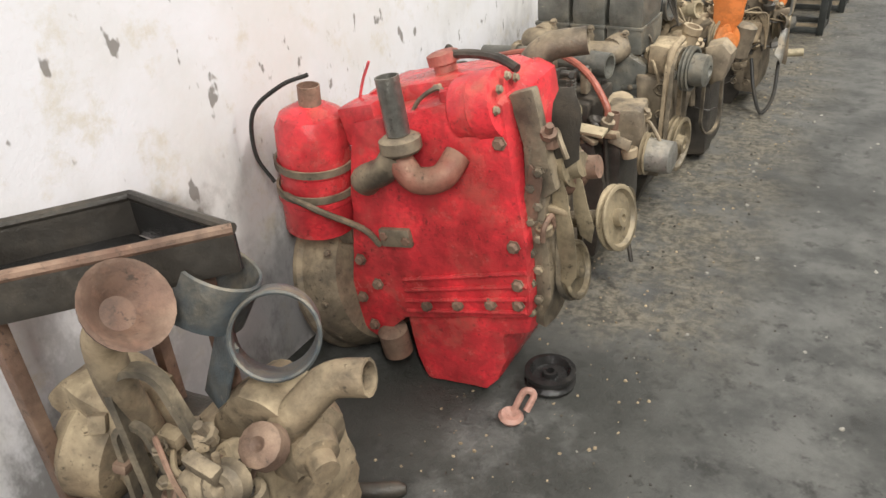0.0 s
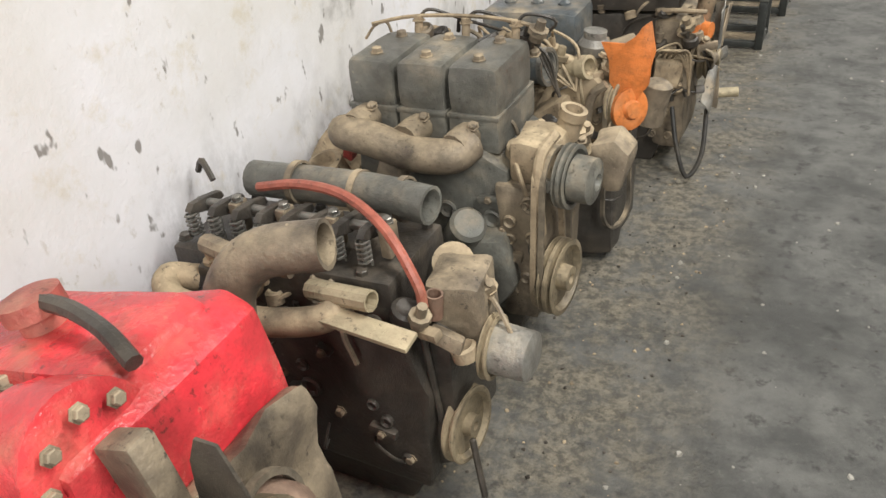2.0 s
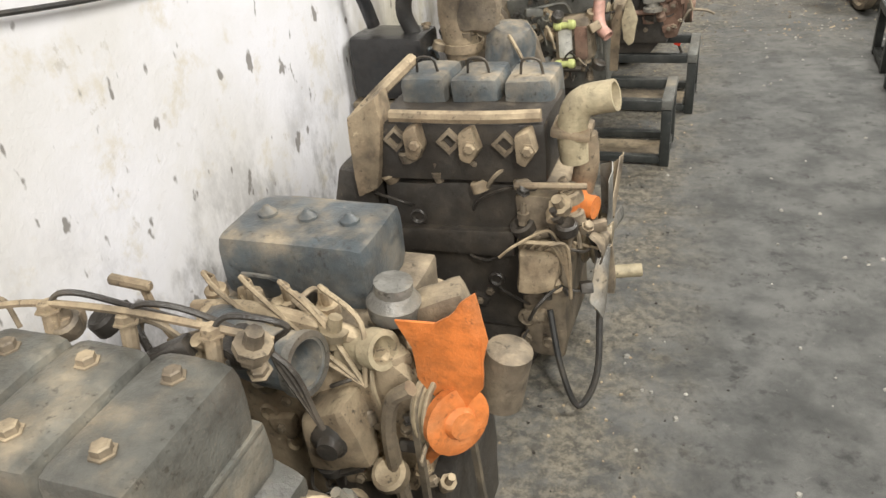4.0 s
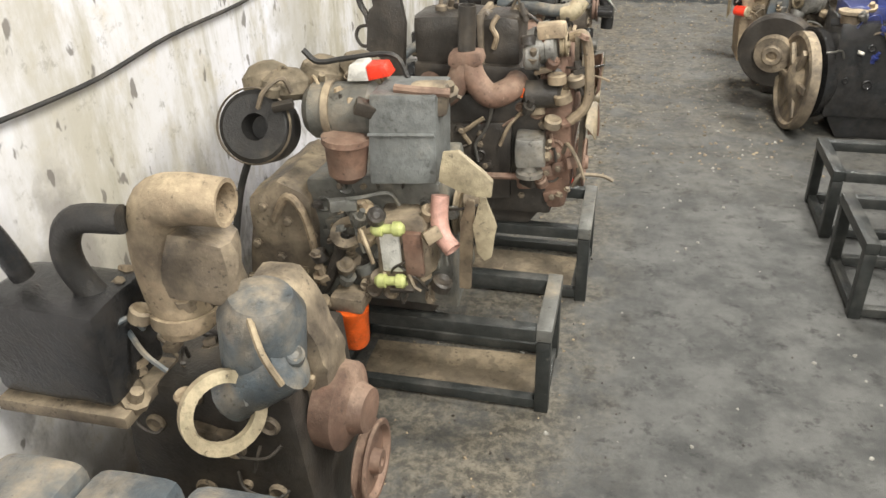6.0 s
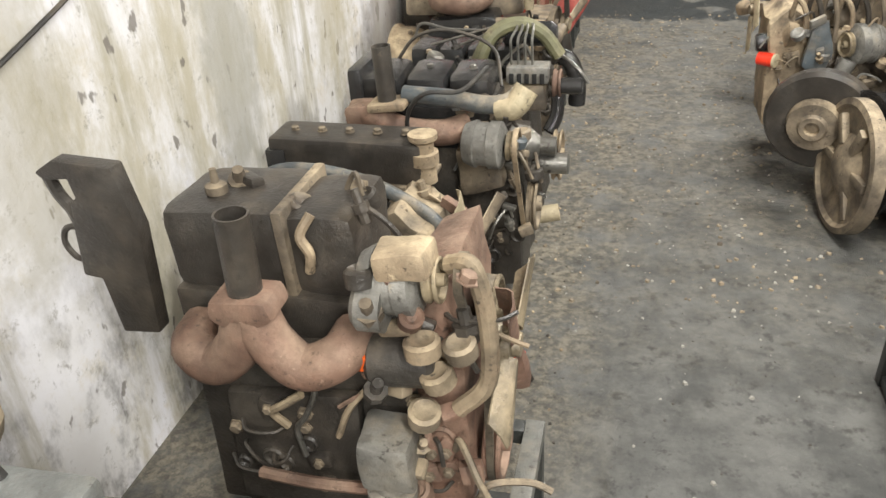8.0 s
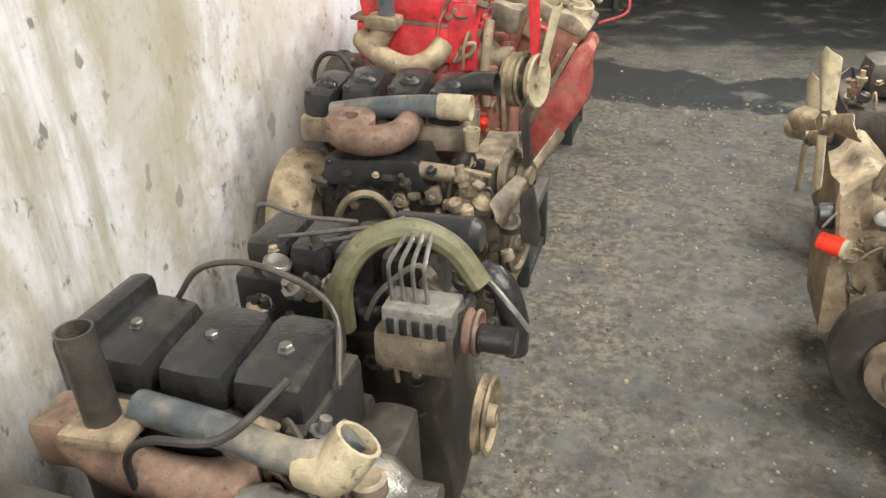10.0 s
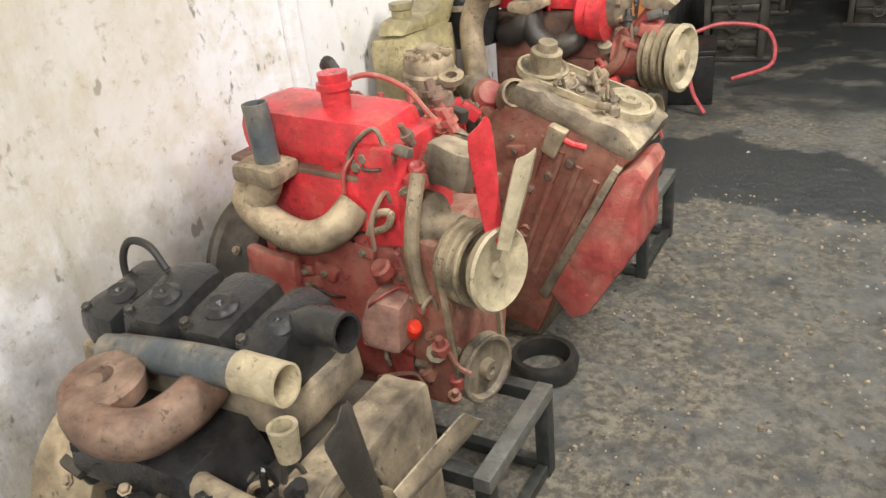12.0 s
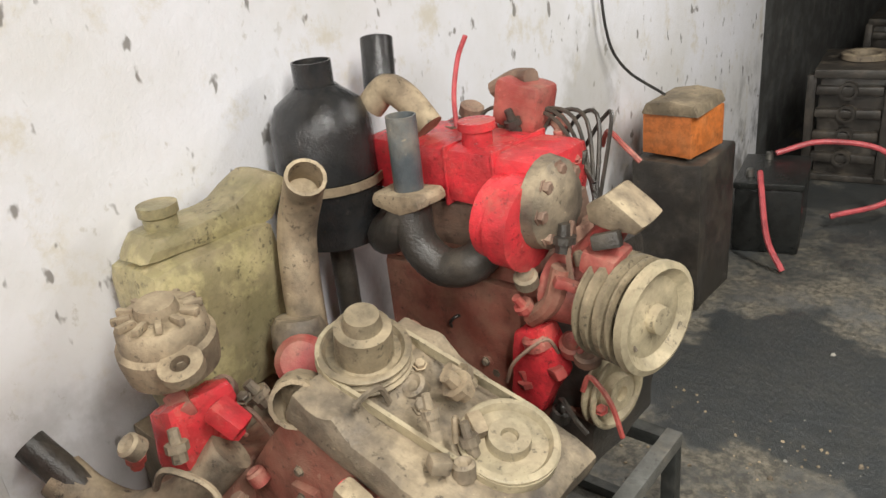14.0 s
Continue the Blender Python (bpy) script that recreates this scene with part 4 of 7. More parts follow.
part("fan_belt", loop_belt((0.82, 2.45, 0.60), 0.07, (0.82, 2.45, 0.31), 0.092, (1, -0.1, 0)), "belt", e3)
part("fan_belt", loop_belt((0.80, 2.45, 0.60), 0.07, (0.80, 2.45, 0.31), 0.092, (1, -0.1, 0)), "tan", e3)
for z in (0.56, 0.5, 0.52):
    part("nipple", lathe((0.78, 2.6 + z * 0.1, 0.62), (0.2, 0, 1), [(0, 0.02), (0.05, 0.018), (0.06, 0.01)], 12), "tan", e3)
for x, zz in ((0.30, 0.70), (0.45, 0.685), (0.585, 0.675)):
    part("manifold_neck", tube([(x, 2.46, zz), (x, 2.42, zz + 0.005), (x - 0.005, 2.385, zz)], 0.038, 12), "cast", e3)
    bolt((x + 0.03, 2.435, zz + 0.04), (0, -0.6, 1), e3, 0.012, "cast")
part("pump_nose", lathe((0.87, 2.455, 0.60), (1, -0.12, 0), [(0, 0.06), (0.05, 0.058), (0.055, 0.045), (0.06, 0.022), (0.045, 0.018), (0.045, 0)], 28), "grey", e3)
part("belt_guard", tube([(0.80, 2.40, 0.46), (0.80, 2.385, 0.58), (0.80, 2.40, 0.67), (0.82, 2.46, 0.71)], 0.014, 10), "tan", e3)
part("thermostat_neck", lathe((0.80, 2.60, 0.64), (0.3, 0, 1), [(0, 0.034), (0.05, 0.03), (0.055, 0.036), (0.08, 0.036), (0.08, 0.024), (0.03, 0.02), (0.03, 0)], 18), "tan", e3)
litter_of_castings(e3, (0.45, 2.44, 0.2), (0.68, 0, 0.52), 16, 15, "grey")
litter_of_castings(e3, (0.68, 2.42, 0.2), (0.79, 0, 0.54), 12, 16, "cast")

# dusty engine with a blue-grey cover and an orange fan
e4 = engine((0.6, 3.2, 0), "dusty engine with a slate rocker cover and orange fan")
part("cylinder_block", prism([(0.34, 0.14), (0.34, 0.58), (0.74, 0.60), (0.76, 0.14)], 3.02, 3.34, 0.015, 0.01), "tan", e4)
part("oil_pan", prism([(0.38, 0.0), (0.36, 0.14), (0.74, 0.14), (0.68, 0.0)], 3.05, 3.3, 0.015, 0.005), "oily", e4)
part("cylinder_head", box((0.53, 3.18, 0.62), (0.40, 0.28, 0.10), bevel=0.012, wob=0.006), "cast", e4)
cv = part("rocker_cover", box((0.52, 3.19, 0.735), (0.32, 0.2, 0.14), bevel=0.03, wob=0.003), "slate", e4)
for x in (0.43, 0.52, 0.61):
    part("cap_nut", lathe((x, 3.19, 0.803), (0, 0, 1), [(0, 0.02), (0.008, 0.02), (0.014, 0.012), (0.022, 0.006)], 12), "slate", cv)
part("cover_handle", tube([(0.42, 3.09, 0.72), (0.43, 3.07, 0.74), (0.48, 3.07, 0.74), (0.49, 3.09, 0.72)], 0.005, 6), "slate", cv)
part("intake_pipe", tube([(0.40, 3.02, 0.66), (0.46, 2.96, 0.69), (0.55, 2.90, 0.705), (0.66, 2.88, 0.715)], 0.05, 18, True), "slate", e4, "blue-grey intake pipe with a bright mouth")
part("pipe_lip", lathe((0.648, 2.882, 0.713), (1, -0.15, 0.1), [(0, 0.05), (0, 0.056), (0.016, 0.056), (0.016, 0.046), (0, 0.05)], 24), "steel", e4)
for k in range(4):
    x = 0.38 + 0.08 * k
    part("injector", lathe((x, 3.05, 0.66), (0, -0.15, 1), [(0, 0.016), (0.04, 0.016), (0.04, 0.022), (0.06, 0.022), (0.06, 0.01), (0.09, 0.009)], 10), "tan", e4)
    part("injector_line", tube([(x, 3.04, 0.75), (x + 0.02, 3.0, 0.78), (x + 0.1, 2.97, 0.74), (0.72, 2.95, 0.62)], 0.005, 6), "tan", e4)
part("tee_pipe", tube([(0.33, 2.98, 0.60), (0.31, 2.96, 0.68), (0.30, 2.95, 0.78)], 0.008, 8), "tan", e4)
part("tee_arm", can((0.24, 2.94, 0.79), (0.32, 2.95, 0.775), 0.011, seg=10), "tan", e4)
part("loop_line", tube([(0.20, 2.9, 0.56), (0.24, 2.88, 0.66), (0.32, 2.87, 0.68), (0.42, 2.86, 0.62)], 0.006, 6), "cast", e4)
part("fuel_rail", tube([(0.36, 3.0, 0.70), (0.48, 2.985, 0.725), (0.60, 2.98, 0.72), (0.72, 2.99, 0.69)], 0.017, 10), "tan", e4)
part("thermostat", lathe((0.68, 3.0, 0.67), (1, -0.4, 0.25), [(0, 0.03), (0.05, 0.03), (0.052, 0.036), (0.085, 0.036), (0.085, 0.026), (0.03, 0.024), (0.03, 0)], 20), "cream", e4, "pale plastic sleeve")
part("front_housing", prism([(0.60, 0.34), (0.58, 0.56), (0.64, 0.66), (0.76, 0.68), (0.82, 0.58), (0.80, 0.34)], 2.97, 3.14, 0.03, 0.02), "tan", e4)
part("pump_case", prism([(0.60, 0.42), (0.59, 0.56), (0.70, 0.60), (0.73, 0.46)], 2.90, 2.99, 0.02, 0.014), "tan", e4)
part("plug", lathe((0.66, 2.91, 0.52), (0.1, -1, 0), [(0, 0.04), (0.01, 0.04), (0.02, 0.025), (0.035, 0.02), (0.035, 0)], 16), "oily", e4)
part("bracket", tube([(0.77, 2.95, 0.28), (0.76, 2.93, 0.5), (0.78, 2.92, 0.62), (0.82, 2.92, 0.66)], 0.014, 8), "cast", e4)
part("water_outlet", lathe((0.74, 3.06, 0.70), (0.1, 0, 1), [(0, 0.045), (0.03, 0.05), (0.05, 0.035), (0.07, 0.035)], 18), "alloy", e4)
part("lower_case", prism([(0.62, 0.02), (0.60, 0.36), (0.84, 0.38), (0.84, 0.04)], 2.97, 3.3, 0.02, 0.012), "oily", e4)
part("fan_hub", lathe((0.885, 2.945, 0.58), (0.75, -0.6, 0.15), [(-0.012, 0.06), (0.006, 0.062), (0.012, 0.045), (0.01, 0.03), (0.022, 0.024), (0.022, 0)], 24), "orange", e4)
part("fan_blade", prism([(0.80, 0.78), (0.86, 0.765), (0.905, 0.815), (0.93, 0.83), (0.945, 0.76), (0.93, 0.66), (0.905, 0.60), (0.86, 0.60), (0.82, 0.66)], 2.95, 2.956, 0.002, 0.012), "orange", e4, "broad bent orange blade")
part("fan_blade", prism([(0.83, 0.55), (0.80, 0.46), (0.815, 0.45), (0.87, 0.53), (0.89, 0.55)], 2.95, 2.956, 0.002, 0.01), "orange", e4)
part("pulley", groove_pulley((0.85, 2.98, 0.58), (0.95, -0.28, 0.1), 0.075, 0.03), "pulley", e4)
part("fan_belt", loop_belt((0.84, 2.985, 0.58), 0.065, (0.84, 3.02, 0.22), 0.08, (0.95, -0.28, 0.1)), "belt", e4)
part("side_can", lathe((0.90, 3.14, 0.45), (0.2, 0, 1), [(0, 0.03), (0.01, 0.045), (0.14, 0.045), (0.15, 0.03)], 18), "cast", e4)
part("top_shield", box((0.82, 3.1, 0.70), (0.10, 0.08, 0.07), (0, -20, 15), 0.02, 0.005), "cast", e4)
litter_of_castings(e4, (0.6, 2.97, 0.2), (0.8, 0, 0.6), 18, 21, "tan")
litter_of_castings(e4, (0.36, 3.02, 0.25), (0.6, 0, 0.58), 16, 22, "tan")

# engine with open exhaust ports and a big fan
e5 = engine((0.65, 3.9, 0), "dark engine with open exhaust ports and a fan")
part("cylinder_block", prism([(0.40, 0.16), (0.42, 0.60), (0.84, 0.62), (0.86, 0.16)], 3.76, 4.08, 0.015, 0.005), "oily", e5)
part("oil_pan", prism([(0.42, 0.0), (0.38, 0.16), (0.86, 0.16), (0.80, 0.0)], 3.78, 4.04, 0.015, 0.005), "oily", e5)
part("block_skirt", prism([(0.38, 0.40), (0.38, 0.47), (0.78, 0.49), (0.78, 0.41)], 3.735, 3.80, 0.012, 0.004), "oily", e5)
part("cylinder_head", box((0.64, 3.87, 0.705), (0.46, 0.26, 0.16), (0, -2, 0), 0.012, 0.005), "oily", e5)
part("head_rail", tube([(0.47, 3.74, 0.80), (0.6, 3.73, 0.805), (0.75, 3.73, 0.81), (0.86, 3.74, 0.815)], 0.017, 8), "tan", e5)
for k, x in enumerate((0.50, 0.645, 0.79)):
    pt = part("exhaust_port", lathe((x - 0.02, 3.755, 0.74), (0, -1, 0), [(0, 0.034), (0.03, 0.034), (0.032, 0.022), (0.012, 0.02), (0.012, 0)], 4), "cast", e5)
    part("port_lug", prism([(x + 0.01, 0.70), (x + 0.01, 0.77), (x + 0.05, 0.79), (x + 0.065, 0.73), (x + 0.04, 0.69)], 3.70, 3.75, 0.012, 0.008), "tan", e5)
    bolt((x + 0.045, 3.70, 0.74), (0, -1, 0), e5, 0.014, "tan")
    cv = part("rocker_cover", box((x + 0.0, 3.98, 0.79), (0.13, 0.17, 0.11), (0, -2, 0), 0.02, 0.003), "slate", e5)
    part("wire_loop", tube([(x - 0.03, 3.95, 0.845), (x - 0.02, 3.94, 0.885), (x + 0.02, 3.94, 0.885), (x + 0.03, 3.95, 0.845)], 0.004, 6), "oily", cv)
part("end_plate", prism([(0.35, 0.56), (0.345, 0.79), (0.44, 0.86), (0.445, 0.80), (0.42, 0.60)], 3.72, 3.80, 0.012, 0.008), "tan", e5)
part("end_plate_arm", tube([(0.36, 3.76, 0.78), (0.42, 3.82, 0.84), (0.46, 3.95, 0.88)], 0.018, 8), "tan", e5)
part("flywheel_guard", box((0.32, 3.9, 0.46), (0.14, 0.30, 0.34), (0, 8, 0), 0.03, 0.008), "oily", e5)
part("water_outlet", tube([(0.93, 3.80, 0.68), (0.925, 3.79, 0.77), (0.95, 3.78, 0.835), (1.03, 3.77, 0.86)], 0.038, 14, True), "cream", e5)
part("outlet_flange", box((0.925, 3.80, 0.76), (0.10, 0.10, 0.025), (0, 8, 0), 0.01, 0.004), "tan", e5)
part("down_hose", tube([(0.95, 3.82, 0.74), (0.955, 3.82, 0.66), (0.94, 3.84, 0.58)], 0.032, 12), "tan", e5)
part("tie_rod", tube([(0.80, 3.70, 0.645), (0.88, 3.70, 0.65), (0.97, 3.73, 0.64)], 0.009, 8), "tan", e5)
part("timing_case", prism([(0.80, 0.10), (0.79, 0.60), (0.90, 0.60), (0.93, 0.40), (0.91, 0.08)], 3.74, 4.06, 0.015, 0.012), "cast", e5)
part("pump_cap", lathe((0.90, 3.80, 0.56), (1, -0.3, 0), [(0, 0.05), (0.04, 0.05), (0.06, 0.03), (0.09, 0.03), (0.09, 0)], 18), "orange", e5)
part("fuel_pump", box((0.85, 3.70, 0.42), (0.10, 0.10, 0.12), (0, 0, 12), 0.02, 0.014), "tan", e5)
for k in range(4):
    part("fuel_line", tube([(0.81 + 0.02 * k, 3.68, 0.48), (0.84 + 0.02 * k, 3.64, 0.52), (0.90 + 0.012 * k, 3.66, 0.50), (0.94, 3.68, 0.40 - 0.02 * k)], 0.005, 6), "tan", e5)
part("cable", tube([(0.88, 3.70, 0.28), (0.92, 3.64, 0.14), (0.97, 3.62, 0.03), (1.01, 3.68, 0.10), (1.0, 3.78, 0.25)], 0.009, 8), "rubber", e5)
part("pulley", groove_pulley((0.96, 3.90, 0.42), (1, 0, 0), 0.09, 0.04, 1), "pulley", e5)
fan((0.995, 3.90, 0.42), (1, 0, 0), 6, 0.24, 0.085, "steel", e5, 14, 0.055, ("alloy", "cast"), 24)
part("shaft", can((0.98, 3.98, 0.235), (1.09, 4.0, 0.245), 0.02, 0.003, 16), "cream", e5)
litter_of_castings(e5, (0.42, 3.76, 0.2), (0.80, 0, 0.6), 14, 31, "oily")
litter_of_castings(e5, (0.80, 3.74, 0.12), (0.9, 0, 0.58), 12, 32, "cast")

# black engine with an intake elbow
e6 = engine((0.42, 4.66, 0), "dark dusty engine with a big intake elbow")
part("cylinder_block", prism([(0.22, 0.14), (0.22, 0.56), (0.62, 0.58), (0.66, 0.14)], 4.52, 4.84, 0.015, 0.01), "oily", e6)
part("oil_pan", prism([(0.26, 0.0), (0.24, 0.14), (0.64, 0.14), (0.58, 0.0)], 4.55, 4.8, 0.015, 0.005), "oily", e6)
part("battery_case", prism([(0.03, 0.58), (0.03, 0.80), (0.30, 0.80), (0.30, 0.58)], 4.42, 4.60, 0.02, 0.004), "black", e6)
part("case_shelf", box((0.17, 4.51, 0.555), (0.3, 0.2, 0.03), bevel=0.005), "cast", e6)
part("inlet_elbow", tube([(0.40, 4.57, 0.70), (0.38, 4.56, 0.86), (0.40, 4.55, 0.97), (0.46, 4.54, 1.0), (0.55, 4.54, 1.0)], 0.062, 18, True, r_end=0.045), "tan", e6)
part("elbow_clamp", lathe((0.40, 4.57, 0.72), (0, 0, 1), [(0, 0.066), (0, 0.074), (0.03, 0.074), (0.03, 0.066), (0, 0.066)], 24), "tan", e6)
part("filter_body", box((0.47, 4.56, 0.86), (0.14, 0.12, 0.16), (0, 10, 0), 0.04, 0.02), "cast", e6)
part("hose", tube([(0.10, 4.5, 0.82), (0.08, 4.48, 0.92), (0.05, 4.46, 1.0)], 0.024, 12), "black", e6)
part("hose", tube([(0.28, 4.52, 0.72), (0.22, 4.5, 0.86), (0.26, 4.49, 0.96), (0.36, 4.50, 0.97)], 0.028, 12), "rubber", e6)
part("air_can", lathe((0.56, 4.56, 0.64), (0.15, -0.1, 1), [(0, 0.06), (0.01, 0.085), (0.13, 0.085), (0.17, 0.06), (0.18, 0.02)], 28), "slate", e6)
part("grey_can", lathe((0.50, 4.50, 0.58), (0.8, 0.1, 0.55), [(0, 0.045), (0.01, 0.055), (0.17, 0.055), (0.18, 0.03)], 24), "slate", e6)
part("ring", lathe((0.52, 4.44, 0.60), (0.7, -0.6, 0.3), [(0, 0.085), (0.02, 0.085), (0.02, 0.06), (0, 0.06), (0, 0.085)], 28), "cream", e6)
part("shroud", prism([(0.46, 0.44), (0.50, 0.78), (0.60, 0.80), (0.68, 0.6), (0.66, 0.40)], 4.60, 4.72, 0.03, 0.015), "cast", e6)
part("pump_nose", lathe((0.64, 4.66, 0.46), (1, -0.1, 0), [(0, 0.1), (0.05, 0.1), (0.07, 0.06), (0.10, 0.05), (0.10, 0)], 24), "rust", e6)
part("crank_pulley", groove_pulley((0.72, 4.68, 0.28), (1, 0, 0), 0.1, 0.035), "rust", e6)
litter_of_castings(e6, (0.24, 4.52, 0.2), (0.62, 0, 0.56), 18, 41, "cast")
litter_of_castings(e6, (0.46, 4.60, 0.46), (0.62, 0, 0.76), 10, 42, "tan")

# engine on a stand, with sheet-metal box and orange oil filter
stand(0.38, 1.075, 5.24, 5.56, 0.30, "low black welded stand of square steel tube")
e7 = engine((0.6, 5.4, 0.31), "grey dusty engine on a low stand with an orange filter")
part("cylinder_block", prism([(0.36, 0.34), (0.38, 0.72), (0.76, 0.74), (0.80, 0.34)], 5.25, 5.54, 0.015, 0.01), "grey", e7)
part("oil_pan", prism([(0.42, 0.302), (0.38, 0.38), (0.78, 0.38), (0.72, 0.302)], 5.27, 5.52, 0.012, 0.004), "oily", e7)
part("sheet_box", prism([(0.585, 0.745), (0.59, 0.88), (0.60, 0.99), (0.77, 0.995), (0.765, 0.76)], 5.19, 5.36, 0.008, 0.002), "ash", e7, "smooth grey sheet-metal box")
rib(e7, (0.59, 0.885), (0.765, 0.895), 5.187, "ash", 0.005)
part("intake_drum", lathe((0.40, 5.28, 0.91), (1, 0, 0.05), [(0, 0.06), (0.02, 0.075), (0.18, 0.075), (0.20, 0.06)], 24), "grey", e7)
part("drum_band", lathe((0.46, 5.28, 0.913), (1, 0, 0.05), [(0, 0.076), (0, 0.082), (0.02, 0.082), (0.02, 0.076), (0, 0.076)], 24), "cast", e7)
part("rust_bowl", lathe((0.52, 5.20, 0.75), (0.05, 0, 1), [(0, 0.03), (0.02, 0.05), (0.10, 0.058), (0.11, 0.066), (0.125, 0.066), (0.13, 0.04)], 24), "rust", e7)
af = part("air_filter", lathe((0.27, 5.22, 0.875), (0.12, -0.85, 0.35), [(-0.09, 0.06), (-0.08, 0.095), (0.0, 0.1), (0.025, 0.098), (0.035, 0.085), (0.03, 0.045), (0.03, 0.036), (-0.05, 0.034), (-0.05, 0)], 36), "rubber", e7, "round dusty black air filter")
part("ring", lathe((0.272, 5.20, 0.885), (0.12, -0.85, 0.35), [(0.005, 0.099), (0.012, 0.103), (0.02, 0.099), (0.005, 0.099)], 36), "cast", af)
part("filter_hose", tube([(0.22, 5.27, 0.80), (0.17, 5.24, 0.66), (0.14, 5.2, 0.45), (0.15, 5.18, 0.33)], 0.011, 8), "rubber", e7)
bh = part("bell_housing", prism([(0.16, 0.34), (0.20, 0.66), (0.30, 0.72), (0.40, 0.68), (0.40, 0.34)], 5.22, 5.56, 0.03, 0.014), "cast", e7)
for k in range(7):
    bolt((0.18 + 0.035 * k, 5.215, 0.40 + 0.04 * ((k * 3) % 7)), (0, -1, 0), bh, 0.012)
part("name_plate", box((0.27, 5.214, 0.44), (0.07, 0.006, 0.03), (0, -6, 0), 0.001), "white", bh, "pale riveted plate")
part("rib_arch", tube([(0.40, 5.21, 0.46), (0.38, 5.205, 0.62), (0.33, 5.21, 0.68), (0.28, 5.215, 0.60)], 0.012, 8), "tan", bh)
part("injection_pump", prism([(0.60, 0.48), (0.60, 0.66), (0.74, 0.68), (0.76, 0.52), (0.70, 0.46)], 5.15, 5.26, 0.015, 0.01), "cast", e7)
part("pump_label", box((0.645, 5.146, 0.57), (0.055, 0.006, 0.115), (0, -3, 0), 0.001), "white", e7, "white paper label on the pump")
part("pump_side", box((0.71, 5.14, 0.575), (0.05, 0.02, 0.13), (0, -3, 0), 0.004), "rust", e7)
for z in (0.485, 0.645):
    part("coupling", lathe((0.60, 5.13, z), (1, 0, 0.1), [(0, 0.012), (0.01, 0.02), (0.03, 0.02), (0.032, 0.013), (0.06, 0.013), (0.062, 0.02), (0.08, 0.02), (0.09, 0.012)], 12), "lime", e7, "yellow-green cap")
part("oil_ring", lathe((0.52, 5.17, 0.60), (0, -0.5, 0.8), [(0, 0.05), (0.015, 0.05), (0.015, 0.024), (0, 0.024), (0, 0.05)], 24), "cast", e7)
part("lever", tube([(0.50, 5.17, 0.58), (0.47, 5.16, 0.50), (0.43, 5.17, 0.42), (0.40, 5.19, 0.38)], 0.018, 8), "oily", e7)
part("filter_head", box((0.515, 5.15, 0.405), (0.10, 0.09, 0.05), bevel=0.015, wob=0.006), "cast", e7)
fl = part("oil_filter", lathe((0.52, 5.14, 0.25), (0.0, 0, 1), [(0, 0.02), (0.006, 0.036), (0.02, 0.042), (0.115, 0.045), (0.12, 0.047), (0.13, 0.047), (0.132, 0.03)], 28), "filter", e7, "bright orange oil filter")
part("cream_shield", prism([(0.78, 0.78), (0.79, 0.86), (0.83, 0.87), (0.92, 0.79), (0.92, 0.75), (0.88, 0.745)], 5.16, 5.175, 0.004, 0.008), "cream", e7, "torn cream sheet")
part("cream_blade", prism([(0.87, 0.58), (0.865, 0.66), (0.885, 0.745), (0.90, 0.74), (0.925, 0.66), (0.91, 0.57), (0.89, 0.555)], 5.17, 5.185, 0.005, 0.006), "cream", e7)
part("blade", prism([(0.815, 0.44), (0.82, 0.64), (0.84, 0.71), (0.86, 0.71), (0.85, 0.44)], 5.21, 5.224, 0.005, 0.004), "tan", e7)
part("pink_hose", tube([(0.775, 5.19, 0.73), (0.775, 5.17, 0.67), (0.79, 5.15, 0.63), (0.82, 5.13, 0.605)], 0.024, 12, True), "pink", e7)
part("pulley", groove_pulley((0.80, 5.33, 0.62), (1, 0, 0), 0.07, 0.03), "pulley", e7)
part("fan_hub", lathe((0.82, 5.3, 0.68), (1, 0, 0), [(0, 0.04), (0.05, 0.04), (0.05, 0)], 16), "cast", e7)
part("top_pipe", tube([(0.66, 5.22, 1.0), (0.72, 5.21, 1.0), (0.80, 5.22, 0.995)], 0.012, 8), "rust", e7)
part("valve_block", box((0.74, 5.25, 0.97), (0.09, 0.09, 0.08), (0, 0, 10), 0.015, 0.01), "cast", e7)
for k, (x, y, z) in enumerate(((0.26, 5.34, 0.99), (0.33, 5.30, 0.985), (0.40, 5.38, 1.0), (0.50, 5.40, 1.01))):
    part("rag", lathe((x, y, z - 0.05), (0.3 * (k - 1), 0.1, 1), [(0, 0.05), (0.02, 0.07), (0.05, 0.065), (0.075, 0.035), (0.08, 0.01)], 12), "cloth", e7, "dust-brown rag")
part("packet", prism([(0.52, 1.0), (0.53, 1.045), (0.57, 1.05), (0.58, 1.0)], 5.26, 5.32, 0.005, 0.006), "white", e7)
part("packet", prism([(0.575, 1.0), (0.575, 1.045), (0.62, 1.05), (0.635, 1.02)], 5.26, 5.31, 0.005, 0.006), "vermilion", e7, "bright red plastic scrap")
part("top_wire", tube([(0.38, 5.32, 1.06), (0.42, 5.32, 1.03), (0.50, 5.33, 1.04), (0.62, 5.34, 1.05), (0.66, 5.34, 0.99)], 0.008, 6), "rubber", e7)
litter_of_castings(e7, (0.42, 5.25, 0.4), (0.78, 0, 0.72), 26, 51, "grey")
litter_of_castings(e7, (0.55, 5.16, 0.42), (0.75, 0, 0.5), 10, 52, "cast")

